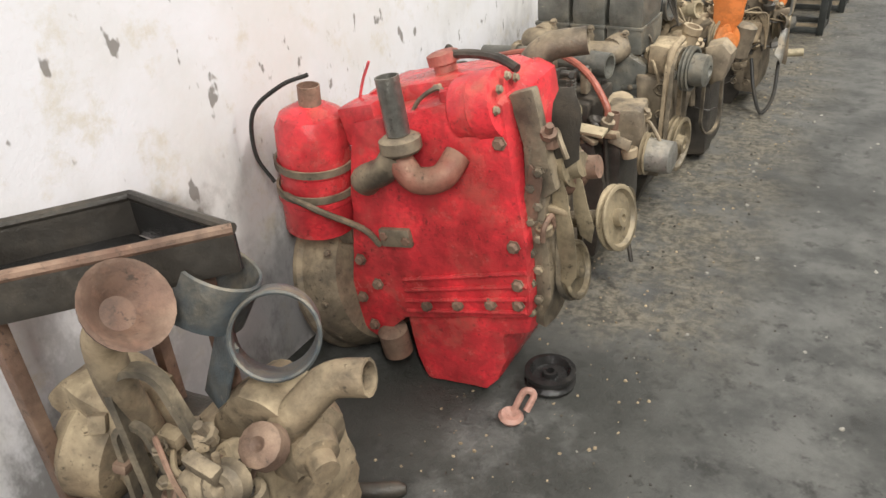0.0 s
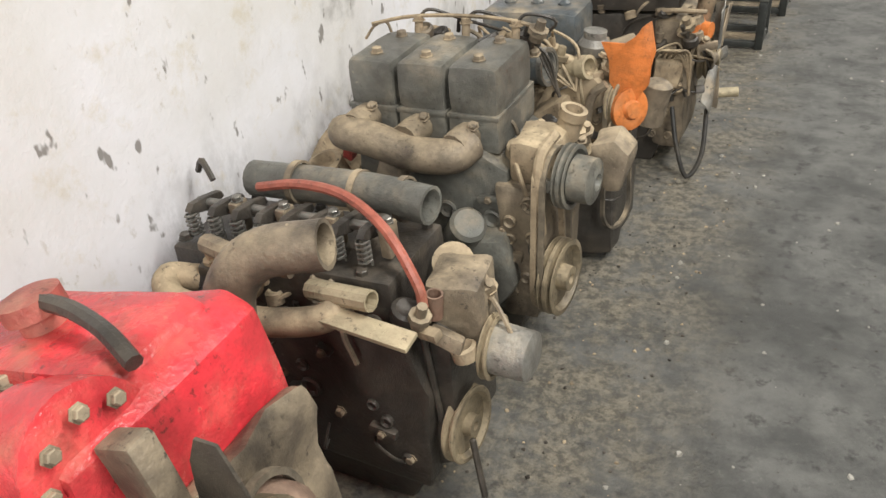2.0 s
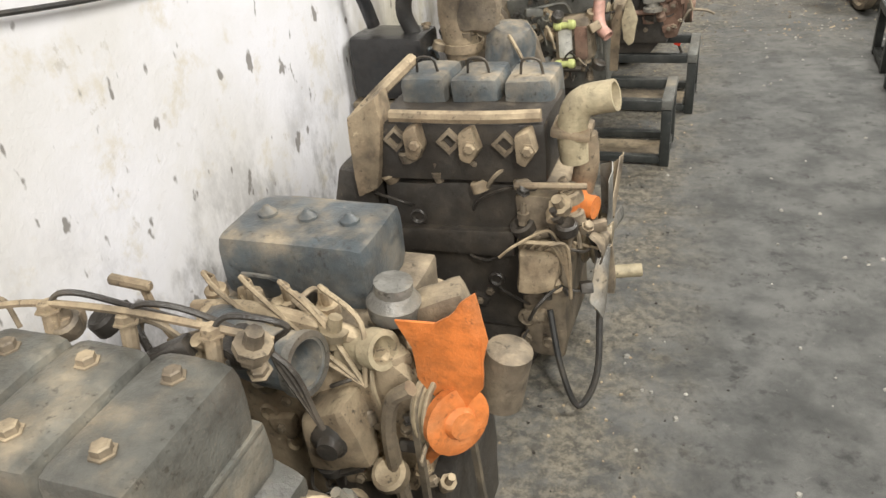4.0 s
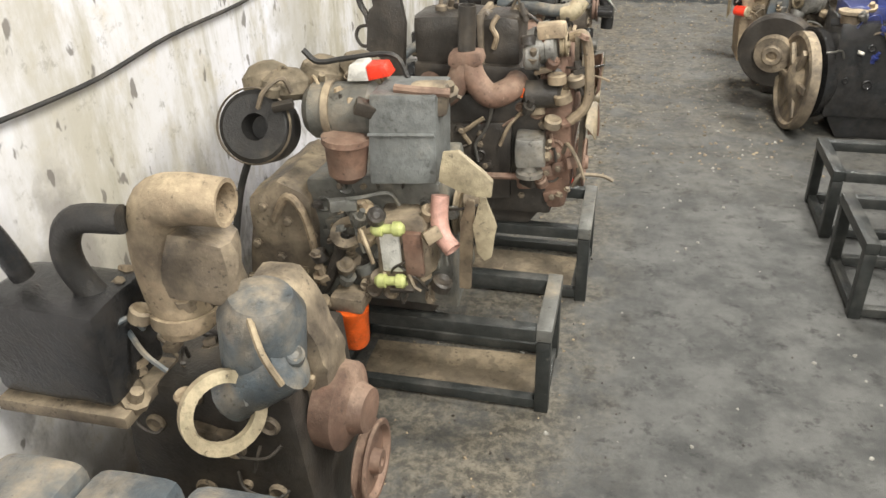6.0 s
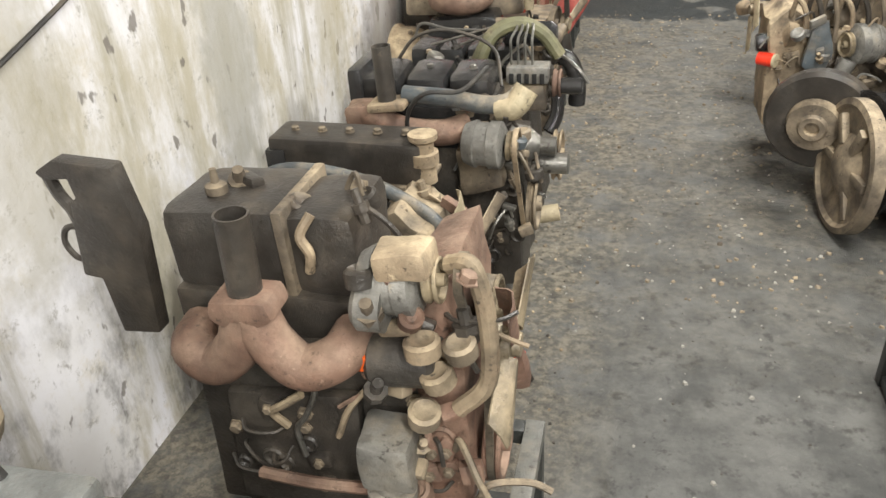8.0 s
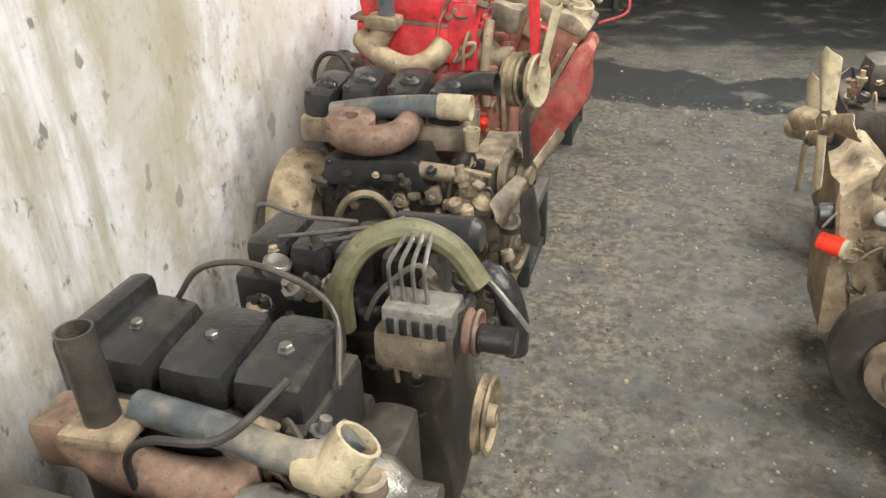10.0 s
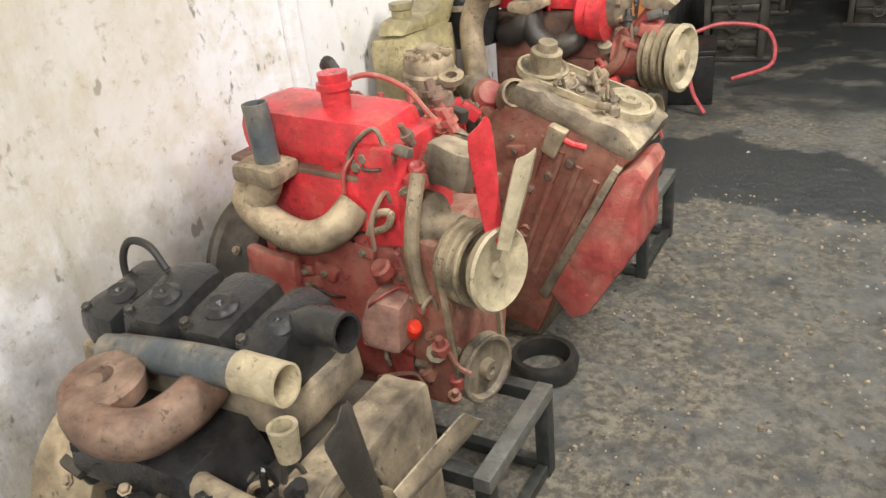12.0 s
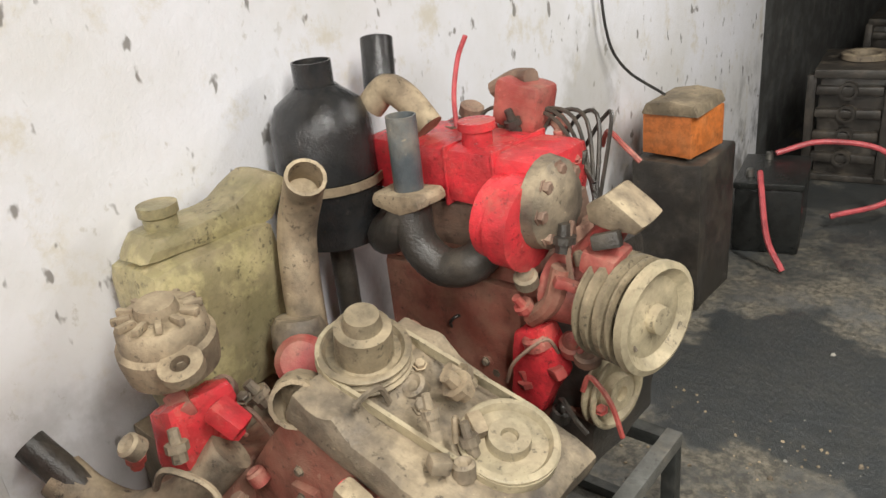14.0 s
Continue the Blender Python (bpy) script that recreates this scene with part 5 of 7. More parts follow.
# black engine on a stand, with a stack and a tall bracket
stand(0.5, 1.14, 5.88, 6.26, 0.30, "low black welded stand with a pale worn rail")
e8 = engine((0.78, 6.0, 0.31), "soot-black engine with a rusty twin manifold and stack")
part("cylinder_block", prism([(0.52, 0.36), (0.54, 0.78), (0.96, 0.80), (1.0, 0.36)], 5.86, 6.18, 0.015, 0.008), "oily", e8)
part("oil_pan", prism([(0.56, 0.302), (0.54, 0.38), (0.98, 0.38), (0.92, 0.302)], 5.89, 6.16, 0.012, 0.004), "oily", e8)
part("side_cover", prism([(0.58, 0.40), (0.60, 0.68), (0.86, 0.70), (0.86, 0.42)], 5.835, 5.87, 0.012, 0.004), "oily", e8)
part("cylinder_head", box((0.73, 6.0, 0.83), (0.42, 0.24, 0.09), bevel=0.012, wob=0.004), "oily", e8)
part("rocker_cover", box((0.63, 5.99, 0.945), (0.23, 0.2, 0.17), (0, -2, 0), 0.035, 0.004), "oily", e8)
part("rocker_cover", box((0.81, 5.99, 0.945), (0.13, 0.19, 0.165), (0, -2, 0), 0.03, 0.004), "oily", e8)
part("cover_seam", box((0.745, 5.99, 0.945), (0.02, 0.206, 0.18), (0, -2, 0), 0.006), "cast", e8)
part("cover_clip", tube([(0.79, 5.885, 0.93), (0.80, 5.875, 0.97), (0.785, 5.88, 1.0), (0.80, 5.90, 1.03)], 0.009, 8), "tan", e8)
part("drip_line", tube([(0.80, 5.83, 0.80), (0.79, 5.825, 0.72), (0.765, 5.82, 0.66), (0.74, 5.825, 0.62), (0.75, 5.82, 0.56)], 0.006, 8), "steel", e8)
part("top_nut", lathe((0.60, 5.96, 1.03), (0, 0, 1), [(0, 0.02), (0.015, 0.02), (0.02, 0.008), (0.045, 0.006)], 12), "cast", e8)
part("tall_bracket", prism([(0.41, 0.785), (0.40, 0.90), (0.365, 0.905), (0.375, 0.99), (0.385, 1.05), (0.40, 1.06), (0.395, 1.095), (0.35, 1.09), (0.335, 1.105), (0.375, 1.128), (0.486, 1.12), (0.505, 1.005), (0.487, 0.79)], 5.85, 5.885, 0.005, 0.0), "oily", e8, "tall sooty steel bracket")
part("bracket_arm", tube([(0.345, 5.867, 1.10), (0.355, 5.867, 1.06), (0.372, 5.867, 1.03), (0.378, 5.867, 1.0)], 0.011, 8), "oily", e8)
part("bracket_ring", tube([(0.385, 5.87, 0.995), (0.345, 5.87, 0.99), (0.33, 5.87, 0.96), (0.345, 5.87, 0.93), (0.375, 5.87, 0.925)], 0.006, 6), "oily", e8)
part("exhaust_pipe", pipe((0.72, 5.79, 0.93), (0.725, 5.79, 1.085), 0.028), "oily", e8)
part("stack_flange", prism([(0.665, 0.91), (0.67, 0.945), (0.77, 0.95), (0.78, 0.915), (0.75, 0.90), (0.69, 0.895)], 5.75, 5.83, 0.012, 0.004), "rust", e8)
part("exhaust_manifold", tube([(0.58, 5.86, 0.815), (0.59, 5.80, 0.81), (0.64, 5.785, 0.795), (0.69, 5.785, 0.84), (0.715, 5.79, 0.91)], 0.04, 14), "rust", e8)
part("exhaust_manifold", tube([(0.87, 5.86, 0.83), (0.86, 5.80, 0.825), (0.80, 5.785, 0.805), (0.75, 5.785, 0.85), (0.725, 5.79, 0.91)], 0.04, 14), "rust", e8)
generator((0.90, 5.84, 0.95), (1.0, 5.84, 0.96), 0.06, e8)
part("end_cap", box((0.98, 5.82, 1.01), (0.09, 0.08, 0.045), (0, -4, 0), 0.012, 0.008), "tan", e8)
part("lower_cap", lathe((0.90, 5.80, 0.93), (1, 0, 0), [(0, 0.03), (0.01, 0.04), (0.05, 0.04), (0.05, 0)], 18), "alloy", e8)
part("terminal", box((0.895, 5.80, 0.815), (0.022, 0.01, 0.03), bevel=0.002), "filter", e8)
part("starter", can((0.90, 5.83, 0.80), (1.02, 5.83, 0.81), 0.045, 0.01), "oily", e8)
part("injection_pump", box((0.93, 5.79, 0.63), (0.10, 0.1, 0.10), (0, -3, 0), 0.015, 0.008), "alloy", e8)
part("pump_flange", lathe((0.93, 5.78, 0.59), (0, 0, -1), [(0, 0.03), (0.03, 0.03), (0.035, 0.045), (0.05, 0.045), (0.05, 0)], 16), "alloy", e8)
part("fuel_line", tube([(0.72, 5.83, 0.62), (0.70, 5.82, 0.66), (0.73, 5.81, 0.69), (0.77, 5.81, 0.72)], 0.008, 8), "tan", e8)
part("tie_rail", tube([(0.66, 5.80, 0.52), (0.80, 5.79, 0.525), (0.97, 5.80, 0.53)], 0.012, 8), "rust", e8)
part("timing_case", prism([(0.96, 0.38), (0.95, 0.90), (1.03, 0.94), (1.06, 0.70), (1.05, 0.40)], 5.86, 6.16, 0.015, 0.012), "rust", e8)
part("pump_pulley", groove_pulley((1.085, 5.95, 0.84), (1, 0, 0), 0.06, 0.03), "pulley", e8)
part("crank_pulley", groove_pulley((1.085, 5.97, 0.52), (1, 0, 0), 0.085, 0.035), "rust", e8)
part("fan_belt", loop_belt((1.085, 5.95, 0.84), 0.05, (1.085, 5.97, 0.52), 0.075, (1, 0, 0)), "belt", e8)
part("fan_belt", loop_belt((1.06, 5.86, 0.96), 0.03, (1.06, 5.95, 0.84), 0.05, (1, 0, 0)), "belt", e8)
fan((1.115, 5.96, 0.76), (1, 0, 0), 4, 0.19, 0.075, "pulley", e8, 30, 0.04, ("rust", "pulley"), 26)
part("water_hose", tube([(1.04, 5.86, 0.98), (1.08, 5.84, 0.99), (1.10, 5.84, 0.90), (1.10, 5.83, 0.78), (1.05, 5.82, 0.72)], 0.016, 10), "tan", e8)
litter_of_castings(e8, (0.58, 5.835, 0.42), (0.86, 0, 0.68), 14, 61, "oily")
litter_of_castings(e8, (0.88, 5.86, 0.42), (1.03, 0, 0.9), 20, 62, "rust")

# glossy black engine with a grey hose over it
e9 = engine((0.55, 6.75, 0), "oily black engine under a long grey hose")
part("cylinder_block", prism([(0.18, 0.14), (0.18, 0.50), (0.74, 0.52), (0.78, 0.14)], 6.58, 6.92, 0.015, 0.008), "oily", e9)
part("oil_pan", prism([(0.24, 0.0), (0.2, 0.14), (0.74, 0.14), (0.68, 0.0)], 6.62, 6.88, 0.015, 0.005), "oily", e9)
part("cylinder_head", box((0.46, 6.76, 0.55), (0.54, 0.28, 0.1), bevel=0.012, wob=0.004), "black", e9)
for x in (0.28, 0.41, 0.54, 0.66):
    part("port_cover", lathe((x, 6.66, 0.58), (0.1, -0.45, 1), [(0, 0.052), (0.03, 0.056), (0.055, 0.045), (0.07, 0.02), (0.075, 0)], 18), "black", e9)
    part("injector_line", tube([(x, 6.60, 0.62), (x + 0.01, 6.55, 0.66), (x + 0.02, 6.53, 0.56), (x + 0.01, 6.55, 0.46)], 0.007, 8), "steel", e9)
part("drain_rail", tube([(0.24, 6.56, 0.46), (0.40, 6.54, 0.48), (0.55, 6.54, 0.47), (0.64, 6.55, 0.52)], 0.01, 8), "cast", e9)
part("rocker_cover", box((0.50, 6.84, 0.72), (0.46, 0.15, 0.13), (0, 1, 0), 0.015, 0.003), "oily", e9)
part("cover_flange", box((0.50, 6.84, 0.655), (0.49, 0.175, 0.014), (0, 1, 0), 0.004), "cast", e9)
for k in range(5):
    bolt((0.33 + 0.085 * k, 6.84, 0.785), (0, 0, 1), e9, 0.012, "cast")
part("cover_end", box((0.29, 6.84, 0.70), (0.06, 0.17, 0.11), bevel=0.01), "black", e9)
part("grey_hose", tube([(0.17, 6.52, 0.46), (0.21, 6.56, 0.62), (0.32, 6.64, 0.73), (0.45, 6.66, 0.745), (0.62, 6.66, 0.71), (0.76, 6.64, 0.65), (0.82, 6.62, 0.61)], 0.019, 12), "slate", e9, "long grey rubber hose")
part("water_neck", lathe((0.73, 6.80, 0.66), (0, 0, 1), [(0, 0.035), (0.05, 0.03), (0.055, 0.042), (0.09, 0.042), (0.092, 0.03), (0.12, 0.03), (0.13, 0.042), (0.145, 0.042), (0.145, 0.02)], 22), "tan", e9)
part("housing", prism([(0.64, 0.36), (0.62, 0.60), (0.70, 0.68), (0.80, 0.62), (0.82, 0.38)], 6.56, 6.8, 0.02, 0.016), "cast", e9)
generator((0.70, 6.55, 0.44), (0.80, 6.53, 0.45), 0.055, e9)
part("pulley", groove_pulley((0.84, 6.62, 0.52), (1, -0.15, 0), 0.085, 0.025), "pulley", e9)
part("crank_pulley", groove_pulley((0.86, 6.70, 0.26), (1, 0, 0), 0.09, 0.03), "cast", e9)
fan((0.885, 6.63, 0.54), (1, -0.25, 0), 4, 0.22, 0.11, "cream", e9, 20, 0.04, ("cream", "cast"), 20)
part("red_tip", box((1.0, 6.74, 0.11), (0.04, 0.03, 0.03), (10, 20, 0), 0.008), "vermilion", e9)
part("stay", tube([(0.90, 6.70, 0.30), (0.95, 6.73, 0.2), (1.0, 6.74, 0.11), (1.04, 6.75, 0.008)], 0.008, 8), "oily", e9)
part("ring", lathe((0.17, 6.50, 0.50), (0.1, -0.3, 1), [(0, 0.07), (0.01, 0.075), (0.02, 0.07), (0.02, 0.055), (0, 0.055), (0, 0.07)], 24), "oily", e9)
litter_of_castings(e9, (0.22, 6.58, 0.18), (0.74, 0, 0.5), 24, 71, "oily")
litter_of_castings(e9, (0.64, 6.56, 0.38), (0.8, 0, 0.62), 12, 72, "cast")

# black engine with stack and alternator
e10 = engine((0.7, 7.2, 0), "black engine with a short stack and alternator")
part("cylinder_block", prism([(0.40, 0.14), (0.40, 0.62), (0.86, 0.64), (0.92, 0.14)], 7.10, 7.40, 0.015, 0.008), "oily", e10)
part("oil_pan", prism([(0.44, 0.0), (0.42, 0.14), (0.9, 0.14), (0.84, 0.0)], 7.13, 7.36, 0.015, 0.005), "oily", e10)
part("cylinder_head", box((0.64, 7.22, 0.70), (0.46, 0.24, 0.14), bevel=0.012, wob=0.003), "black", e10)
part("head_end", box((0.42, 7.24, 0.77), (0.05, 0.24, 0.22), bevel=0.02), "black", e10)
for x in (0.50, 0.65, 0.79):
    cv = part("rocker_cover", box((x, 7.23, 0.81), (0.138, 0.2, 0.10), (4, 0, 0), 0.038, 0.004), "black", e10)
    part("cover_lip", box((x, 7.23, 0.768), (0.146, 0.22, 0.012), bevel=0.004), "oily", cv)
    bolt((x, 7.22, 0.857), (0, 0, 1), cv, 0.012, "steel")
part("injector_line", tube([(0.50, 7.33, 0.84), (0.58, 7.32, 0.93), (0.70, 7.32, 0.95), (0.84, 7.30, 0.90), (0.88, 7.22, 0.80)], 0.006, 8), "oily", e10)
part("exhaust_pipe", pipe((0.555, 7.04, 0.80), (0.55, 7.04, 0.98), 0.029), "oily", e10)
part("stack_flange", box((0.56, 7.04, 0.80), (0.12, 0.10, 0.026), (0, -5, 0), 0.01), "tan", e10)
part("exhaust_manifold", tube([(0.45, 7.09, 0.75), (0.50, 7.04, 0.76), (0.60, 7.03, 0.72), (0.72, 7.04, 0.71), (0.80, 7.08, 0.72)], 0.042, 14), "rust", e10)
part("manifold_end", box((0.46, 7.06, 0.75), (0.09, 0.1, 0.09), (0, -5, 0), 0.02, 0.01), "rust", e10)
part("intake_pipe", tube([(0.60, 7.07, 0.82), (0.74, 7.06, 0.815), (0.86, 7.05, 0.80), (0.93, 7.05, 0.81), (0.97, 7.08, 0.84)], 0.028, 12), "slate", e10)
part("elbow", tube([(0.90, 7.05, 0.79), (0.95, 7.04, 0.80), (0.985, 7.06, 0.85)], 0.038, 14, True), "cream", e10)
part("wire", tube([(0.62, 7.0, 0.70), (0.64, 6.98, 0.80), (0.70, 6.97, 0.86), (0.80, 7.0, 0.86), (0.86, 7.1, 0.90)], 0.007, 8), "rubber", e10)
generator((0.80, 6.99, 0.70), (0.93, 6.98, 0.70), 0.072, e10)
part("bracket", prism([(0.78, 0.50), (0.76, 0.66), (0.90, 0.66), (0.92, 0.54)], 7.02, 7.12, 0.015, 0.012), "cast", e10)
part("crank_pulley", groove_pulley((0.99, 7.16, 0.42), (1, 0, 0), 0.09, 0.035), "cast", e10)
part("fan_belt", loop_belt((0.965, 6.98, 0.70), 0.045, (0.97, 7.14, 0.42), 0.08, (1, 0, 0)), "tan", e10)
part("water_pump", lathe((0.92, 7.18, 0.62), (1, 0, 0), [(0, 0.07), (0.05, 0.06), (0.09, 0.03), (0.14, 0.03), (0.14, 0)], 18), "steel", e10)
part("drive_nose", can((0.98, 7.2, 0.55), (1.10, 7.2, 0.55), 0.035, 0.005), "steel", e10)
part("front_case", prism([(0.86, 0.12), (0.86, 0.62), (0.95, 0.62), (0.96, 0.14)], 7.09, 7.4, 0.015, 0.008), "oily", e10)
part("pipe_stub", pipe((0.90, 7.38, 0.24), (1.05, 7.40, 0.265), 0.032), "cream", e10, "cream pipe stub")
litter_of_castings(e10, (0.44, 7.10, 0.2), (0.86, 0, 0.6), 16, 81, "oily")
litter_of_castings(e10, (0.86, 7.09, 0.2), (0.95, 0, 0.6), 10, 82, "oily")

# black engine with an injection pump and a draped sheath
e11 = engine((0.75, 7.72, 0), "black engine with an alloy injection pump")
part("cylinder_block", prism([(0.42, 0.14), (0.42, 0.60), (0.90, 0.62), (0.96, 0.14)], 7.60, 7.90, 0.015, 0.008), "oily", e11)
part("oil_pan", prism([(0.46, 0.0), (0.44, 0.14), (0.92, 0.14), (0.86, 0.0)], 7.63, 7.86, 0.015, 0.005), "oily", e11)
part("cylinder_head", box((0.66, 7.74, 0.66), (0.46, 0.24, 0.12), bevel=0.012, wob=0.003), "black", e11)
for k in range(4):
    x = 0.50 + 0.11 * k
    part("rocker_cover", box((x, 7.74, 0.755), (0.10, 0.18, 0.08), bevel=0.025, wob=0.003), "black", e11)
    part("injector_line", tube([(0.86 + 0.025 * k, 7.53, 0.77), (0.86 + 0.025 * k, 7.52, 0.86), (0.85 + 0.025 * k, 7.6, 0.90), (x + 0.03, 7.68, 0.80)], 0.005, 6), "steel", e11)
ip = part("injection_pump", box((0.92, 7.54, 0.745), (0.15, 0.09, 0.06), bevel=0.008), "alloy", e11, "bright alloy injection pump")
for k in range(5):
    part("slot", box((0.865 + 0.027 * k, 7.493, 0.735), (0.016, 0.008, 0.036), bevel=0.002), "black", ip)
part("pump_case", box((0.90, 7.55, 0.66), (0.17, 0.10, 0.10), (0, 0, 0), 0.02, 0.006), "cast", e11)
part("draped_sheath", tube([(0.74, 7.54, 0.68), (0.75, 7.53, 0.80), (0.80, 7.56, 0.88), (0.88, 7.60, 0.90), (0.96, 7.62, 0.86), (1.02, 7.62, 0.78)], 0.026, 10), "hose_green", e11, "olive fabric sheath")
part("draped_sheath", tube([(0.70, 7.56, 0.64), (0.72, 7.55, 0.76), (0.78, 7.60, 0.86), (0.86, 7.64, 0.89)], 0.02, 10), "hose_green", e11)
part("intake_drum", lathe((0.80, 7.72, 0.83), (1, 0, 0.02), [(0, 0.03), (0.01, 0.045), (0.18, 0.045), (0.20, 0.03)], 20), "black", e11)
part("outlet", tube([(1.0, 7.70, 0.76), (1.05, 7.69, 0.74), (1.08, 7.68, 0.66), (1.08, 7.68, 0.58)], 0.032, 12, True), "black", e11)
part("pulley", groove_pulley((1.02, 7.56, 0.70), (1, 0, 0), 0.05, 0.03), "rust", e11)
part("pulley_nose", can((1.03, 7.56, 0.69), (1.11, 7.56, 0.69), 0.03, 0.005), "black", e11)
part("crank_pulley", groove_pulley((1.01, 7.70, 0.36), (1, 0, 0), 0.1, 0.035), "tan", e11)
part("top_line", tube([(0.46, 7.7, 0.82), (0.5, 7.68, 0.88), (0.60, 7.68, 0.86), (0.72, 7.7, 0.85)], 0.006, 6), "steel", e11)
litter_of_castings(e11, (0.46, 7.60, 0.2), (0.9, 0, 0.6), 16, 91, "oily")

# dark engine with a bare throttle ring
e12 = engine((0.6, 8.42, 0), "black engine with a brown ring casting in front")
part("cylinder_block", prism([(0.28, 0.14), (0.30, 0.60), (0.82, 0.62), (0.86, 0.14)], 8.32, 8.66, 0.015, 0.01), "oily", e12)
part("oil_pan", prism([(0.32, 0.0), (0.3, 0.14), (0.82, 0.14), (0.76, 0.0)], 8.35, 8.62, 0.015, 0.005), "oily", e12)
part("intake_casting", prism([(0.34, 0.60), (0.36, 0.68), (0.66, 0.70), (0.70, 0.60)], 8.22, 8.4, 0.02, 0.006), "black", e12)
part("manifold_arc", tube([(0.40, 8.37, 0.745), (0.385, 8.30, 0.75), (0.43, 8.235, 0.748), (0.51, 8.215, 0.745), (0.58, 8.235, 0.75), (0.605, 8.30, 0.755), (0.595, 8.37, 0.755)], 0.042, 14), "rust", e12, "brown curved manifold casting")
part("manifold_pad", lathe((0.435, 8.285, 0.752), (0, -0.12, 1), [(0, 0.075), (0.03, 0.078), (0.038, 0.07), (0.04, 0.026), (0.005, 0.024), (0.005, 0)], 28), "rust", e12)
part("manifold_foot", box((0.40, 8.375, 0.76), (0.09, 0.05, 0.08), (0, 0, 10), 0.015, 0.008), "rust", e12)
part("manifold_foot", box((0.595, 8.375, 0.765), (0.07, 0.05, 0.07), (0, 0, -10), 0.015, 0.008), "rust", e12)
for x, w, h in ((0.27, 0.115, 0.78), (0.405, 0.125, 0.80), (0.555, 0.125, 0.805), (0.69, 0.11, 0.80)):
    lobe = part("intake_lobe", box((x, 8.50, h - 0.02), (w, 0.20, 0.13), (8, 2, 0), 0.042, 0.008), "black", e12)
    part("lobe_boss", lathe((x + 0.01, 8.47, h + 0.03), (0.1, -0.2, 1), [(0, 0.034), (0.014, 0.034), (0.022, 0.02), (0.02, 0.008), (0.012, 0)], 16), "black", lobe)
    bolt((x - 0.035, 8.42, h + 0.025), (0, -0.3, 1), lobe, 0.01, "oily")
part("lobe_base", box((0.48, 8.50, 0.70), (0.56, 0.22, 0.08), bevel=0.02, wob=0.008), "cast", e12)
part("cross_pipe", tube([(0.34, 8.37, 0.765), (0.46, 8.37, 0.785), (0.60, 8.37, 0.80), (0.70, 8.37, 0.805)], 0.032, 12), "slate", e12)
part("pale_stub", pipe((0.69, 8.37, 0.805), (0.79, 8.37, 0.805), 0.036), "cream", e12, "cream end sleeve")
part("round_outlet", tube([(0.70, 8.50, 0.81), (0.77, 8.49, 0.84), (0.84, 8.48, 0.845)], 0.034, 12, True), "black", e12)
part("loop_hose", tube([(0.20, 8.55, 0.74), (0.20, 8.55, 0.83), (0.24, 8.55, 0.885), (0.30, 8.55, 0.885), (0.335, 8.55, 0.84)], 0.008, 8), "rubber", e12)
flywheel_housing(e12, 0.14, 0.28, 8.44, 0.38, 0.22, "tan")
part("long_pipe", tube([(0.58, 8.26, 0.66), (0.74, 8.24, 0.66), (0.86, 8.24, 0.65)], 0.025, 12), "cast", e12)
part("oil_cap", lathe((0.80, 8.33, 0.70), (0, 0, 1), [(0, 0.02), (0.02, 0.022), (0.06, 0.026), (0.06, 0.018), (0.02, 0.016)], 16), "cream", e12)
part("front_case", prism([(0.78, 0.16), (0.78, 0.66), (0.88, 0.66), (0.90, 0.18)], 8.30, 8.64, 0.015, 0.012), "cast", e12)
part("crank_pulley", groove_pulley((0.93, 8.38, 0.40), (1, -0.2, 0), 0.09, 0.03), "cast", e12)
part("pulley", groove_pulley((0.92, 8.32, 0.64), (1, -0.2, 0), 0.075, 0.025), "cast", e12)
part("fan_belt", loop_belt((0.92, 8.32, 0.64), 0.064, (0.92, 8.38, 0.40), 0.08, (1, -0.2, 0)), "belt", e12)
fan((0.965, 8.33, 0.64), (1, -0.25, 0), 4, 0.24, 0.09, "oily", e12, 12, 0.045, ("oily", "cast"), 22)
part("drain_hose", tube([(0.96, 8.10, 0.42), (0.96, 8.06, 0.34), (0.93, 8.02, 0.28)], 0.03, 12, True), "black", e12)
part("rail", tube([(0.36, 8.2, 0.42), (0.45, 8.16, 0.58), (0.54, 8.18, 0.60), (0.62, 8.2, 0.5)], 0.012, 8), "cast", e12)
litter_of_castings(e12, (0.32, 8.32, 0.2), (0.8, 0, 0.58), 26, 101, "oily")
litter_of_castings(e12, (0.55, 8.24, 0.45), (0.85, 0, 0.64), 20, 102, "cast")
e12.scale, e12.location = (1, 1, 1.09), (0.6, 8.47, 0)

# bright red engine on a stand
stand(0.30, 0.89, 8.87, 9.27, 0.30, "low black welded stand under a red engine")
e13 = engine((0.5, 9.05, 0.31), "bright red engine with a dusty exhaust elbow")
part("cylinder_block", prism([(0.18, 0.40), (0.20, 0.86), (0.62, 0.86), (0.66, 0.40)], 9.02, 9.32, 0.015, 0.006), "red_dull", e13)
part("oil_pan", prism([(0.26, 0.302), (0.22, 0.42), (0.64, 0.42), (0.58, 0.302)], 9.04, 9.3, 0.015, 0.005), "red_brown", e13)
part("cylinder_head", prism([(0.19, 0.84), (0.19, 0.985), (0.56, 0.99), (0.60, 0.84)], 9.0, 9.26, 0.012, 0.004), "red", e13)
part("head_front", prism([(0.545, 0.80), (0.55, 1.06), (0.66, 1.06), (0.66, 0.82)], 8.99, 9.24, 0.02, 0.006), "red", e13)
rc = part("rocker_cover", box((0.40, 9.12, 1.05), (0.42, 0.22, 0.14), (0, 3, 0), 0.056, 0.003), "red", e13)
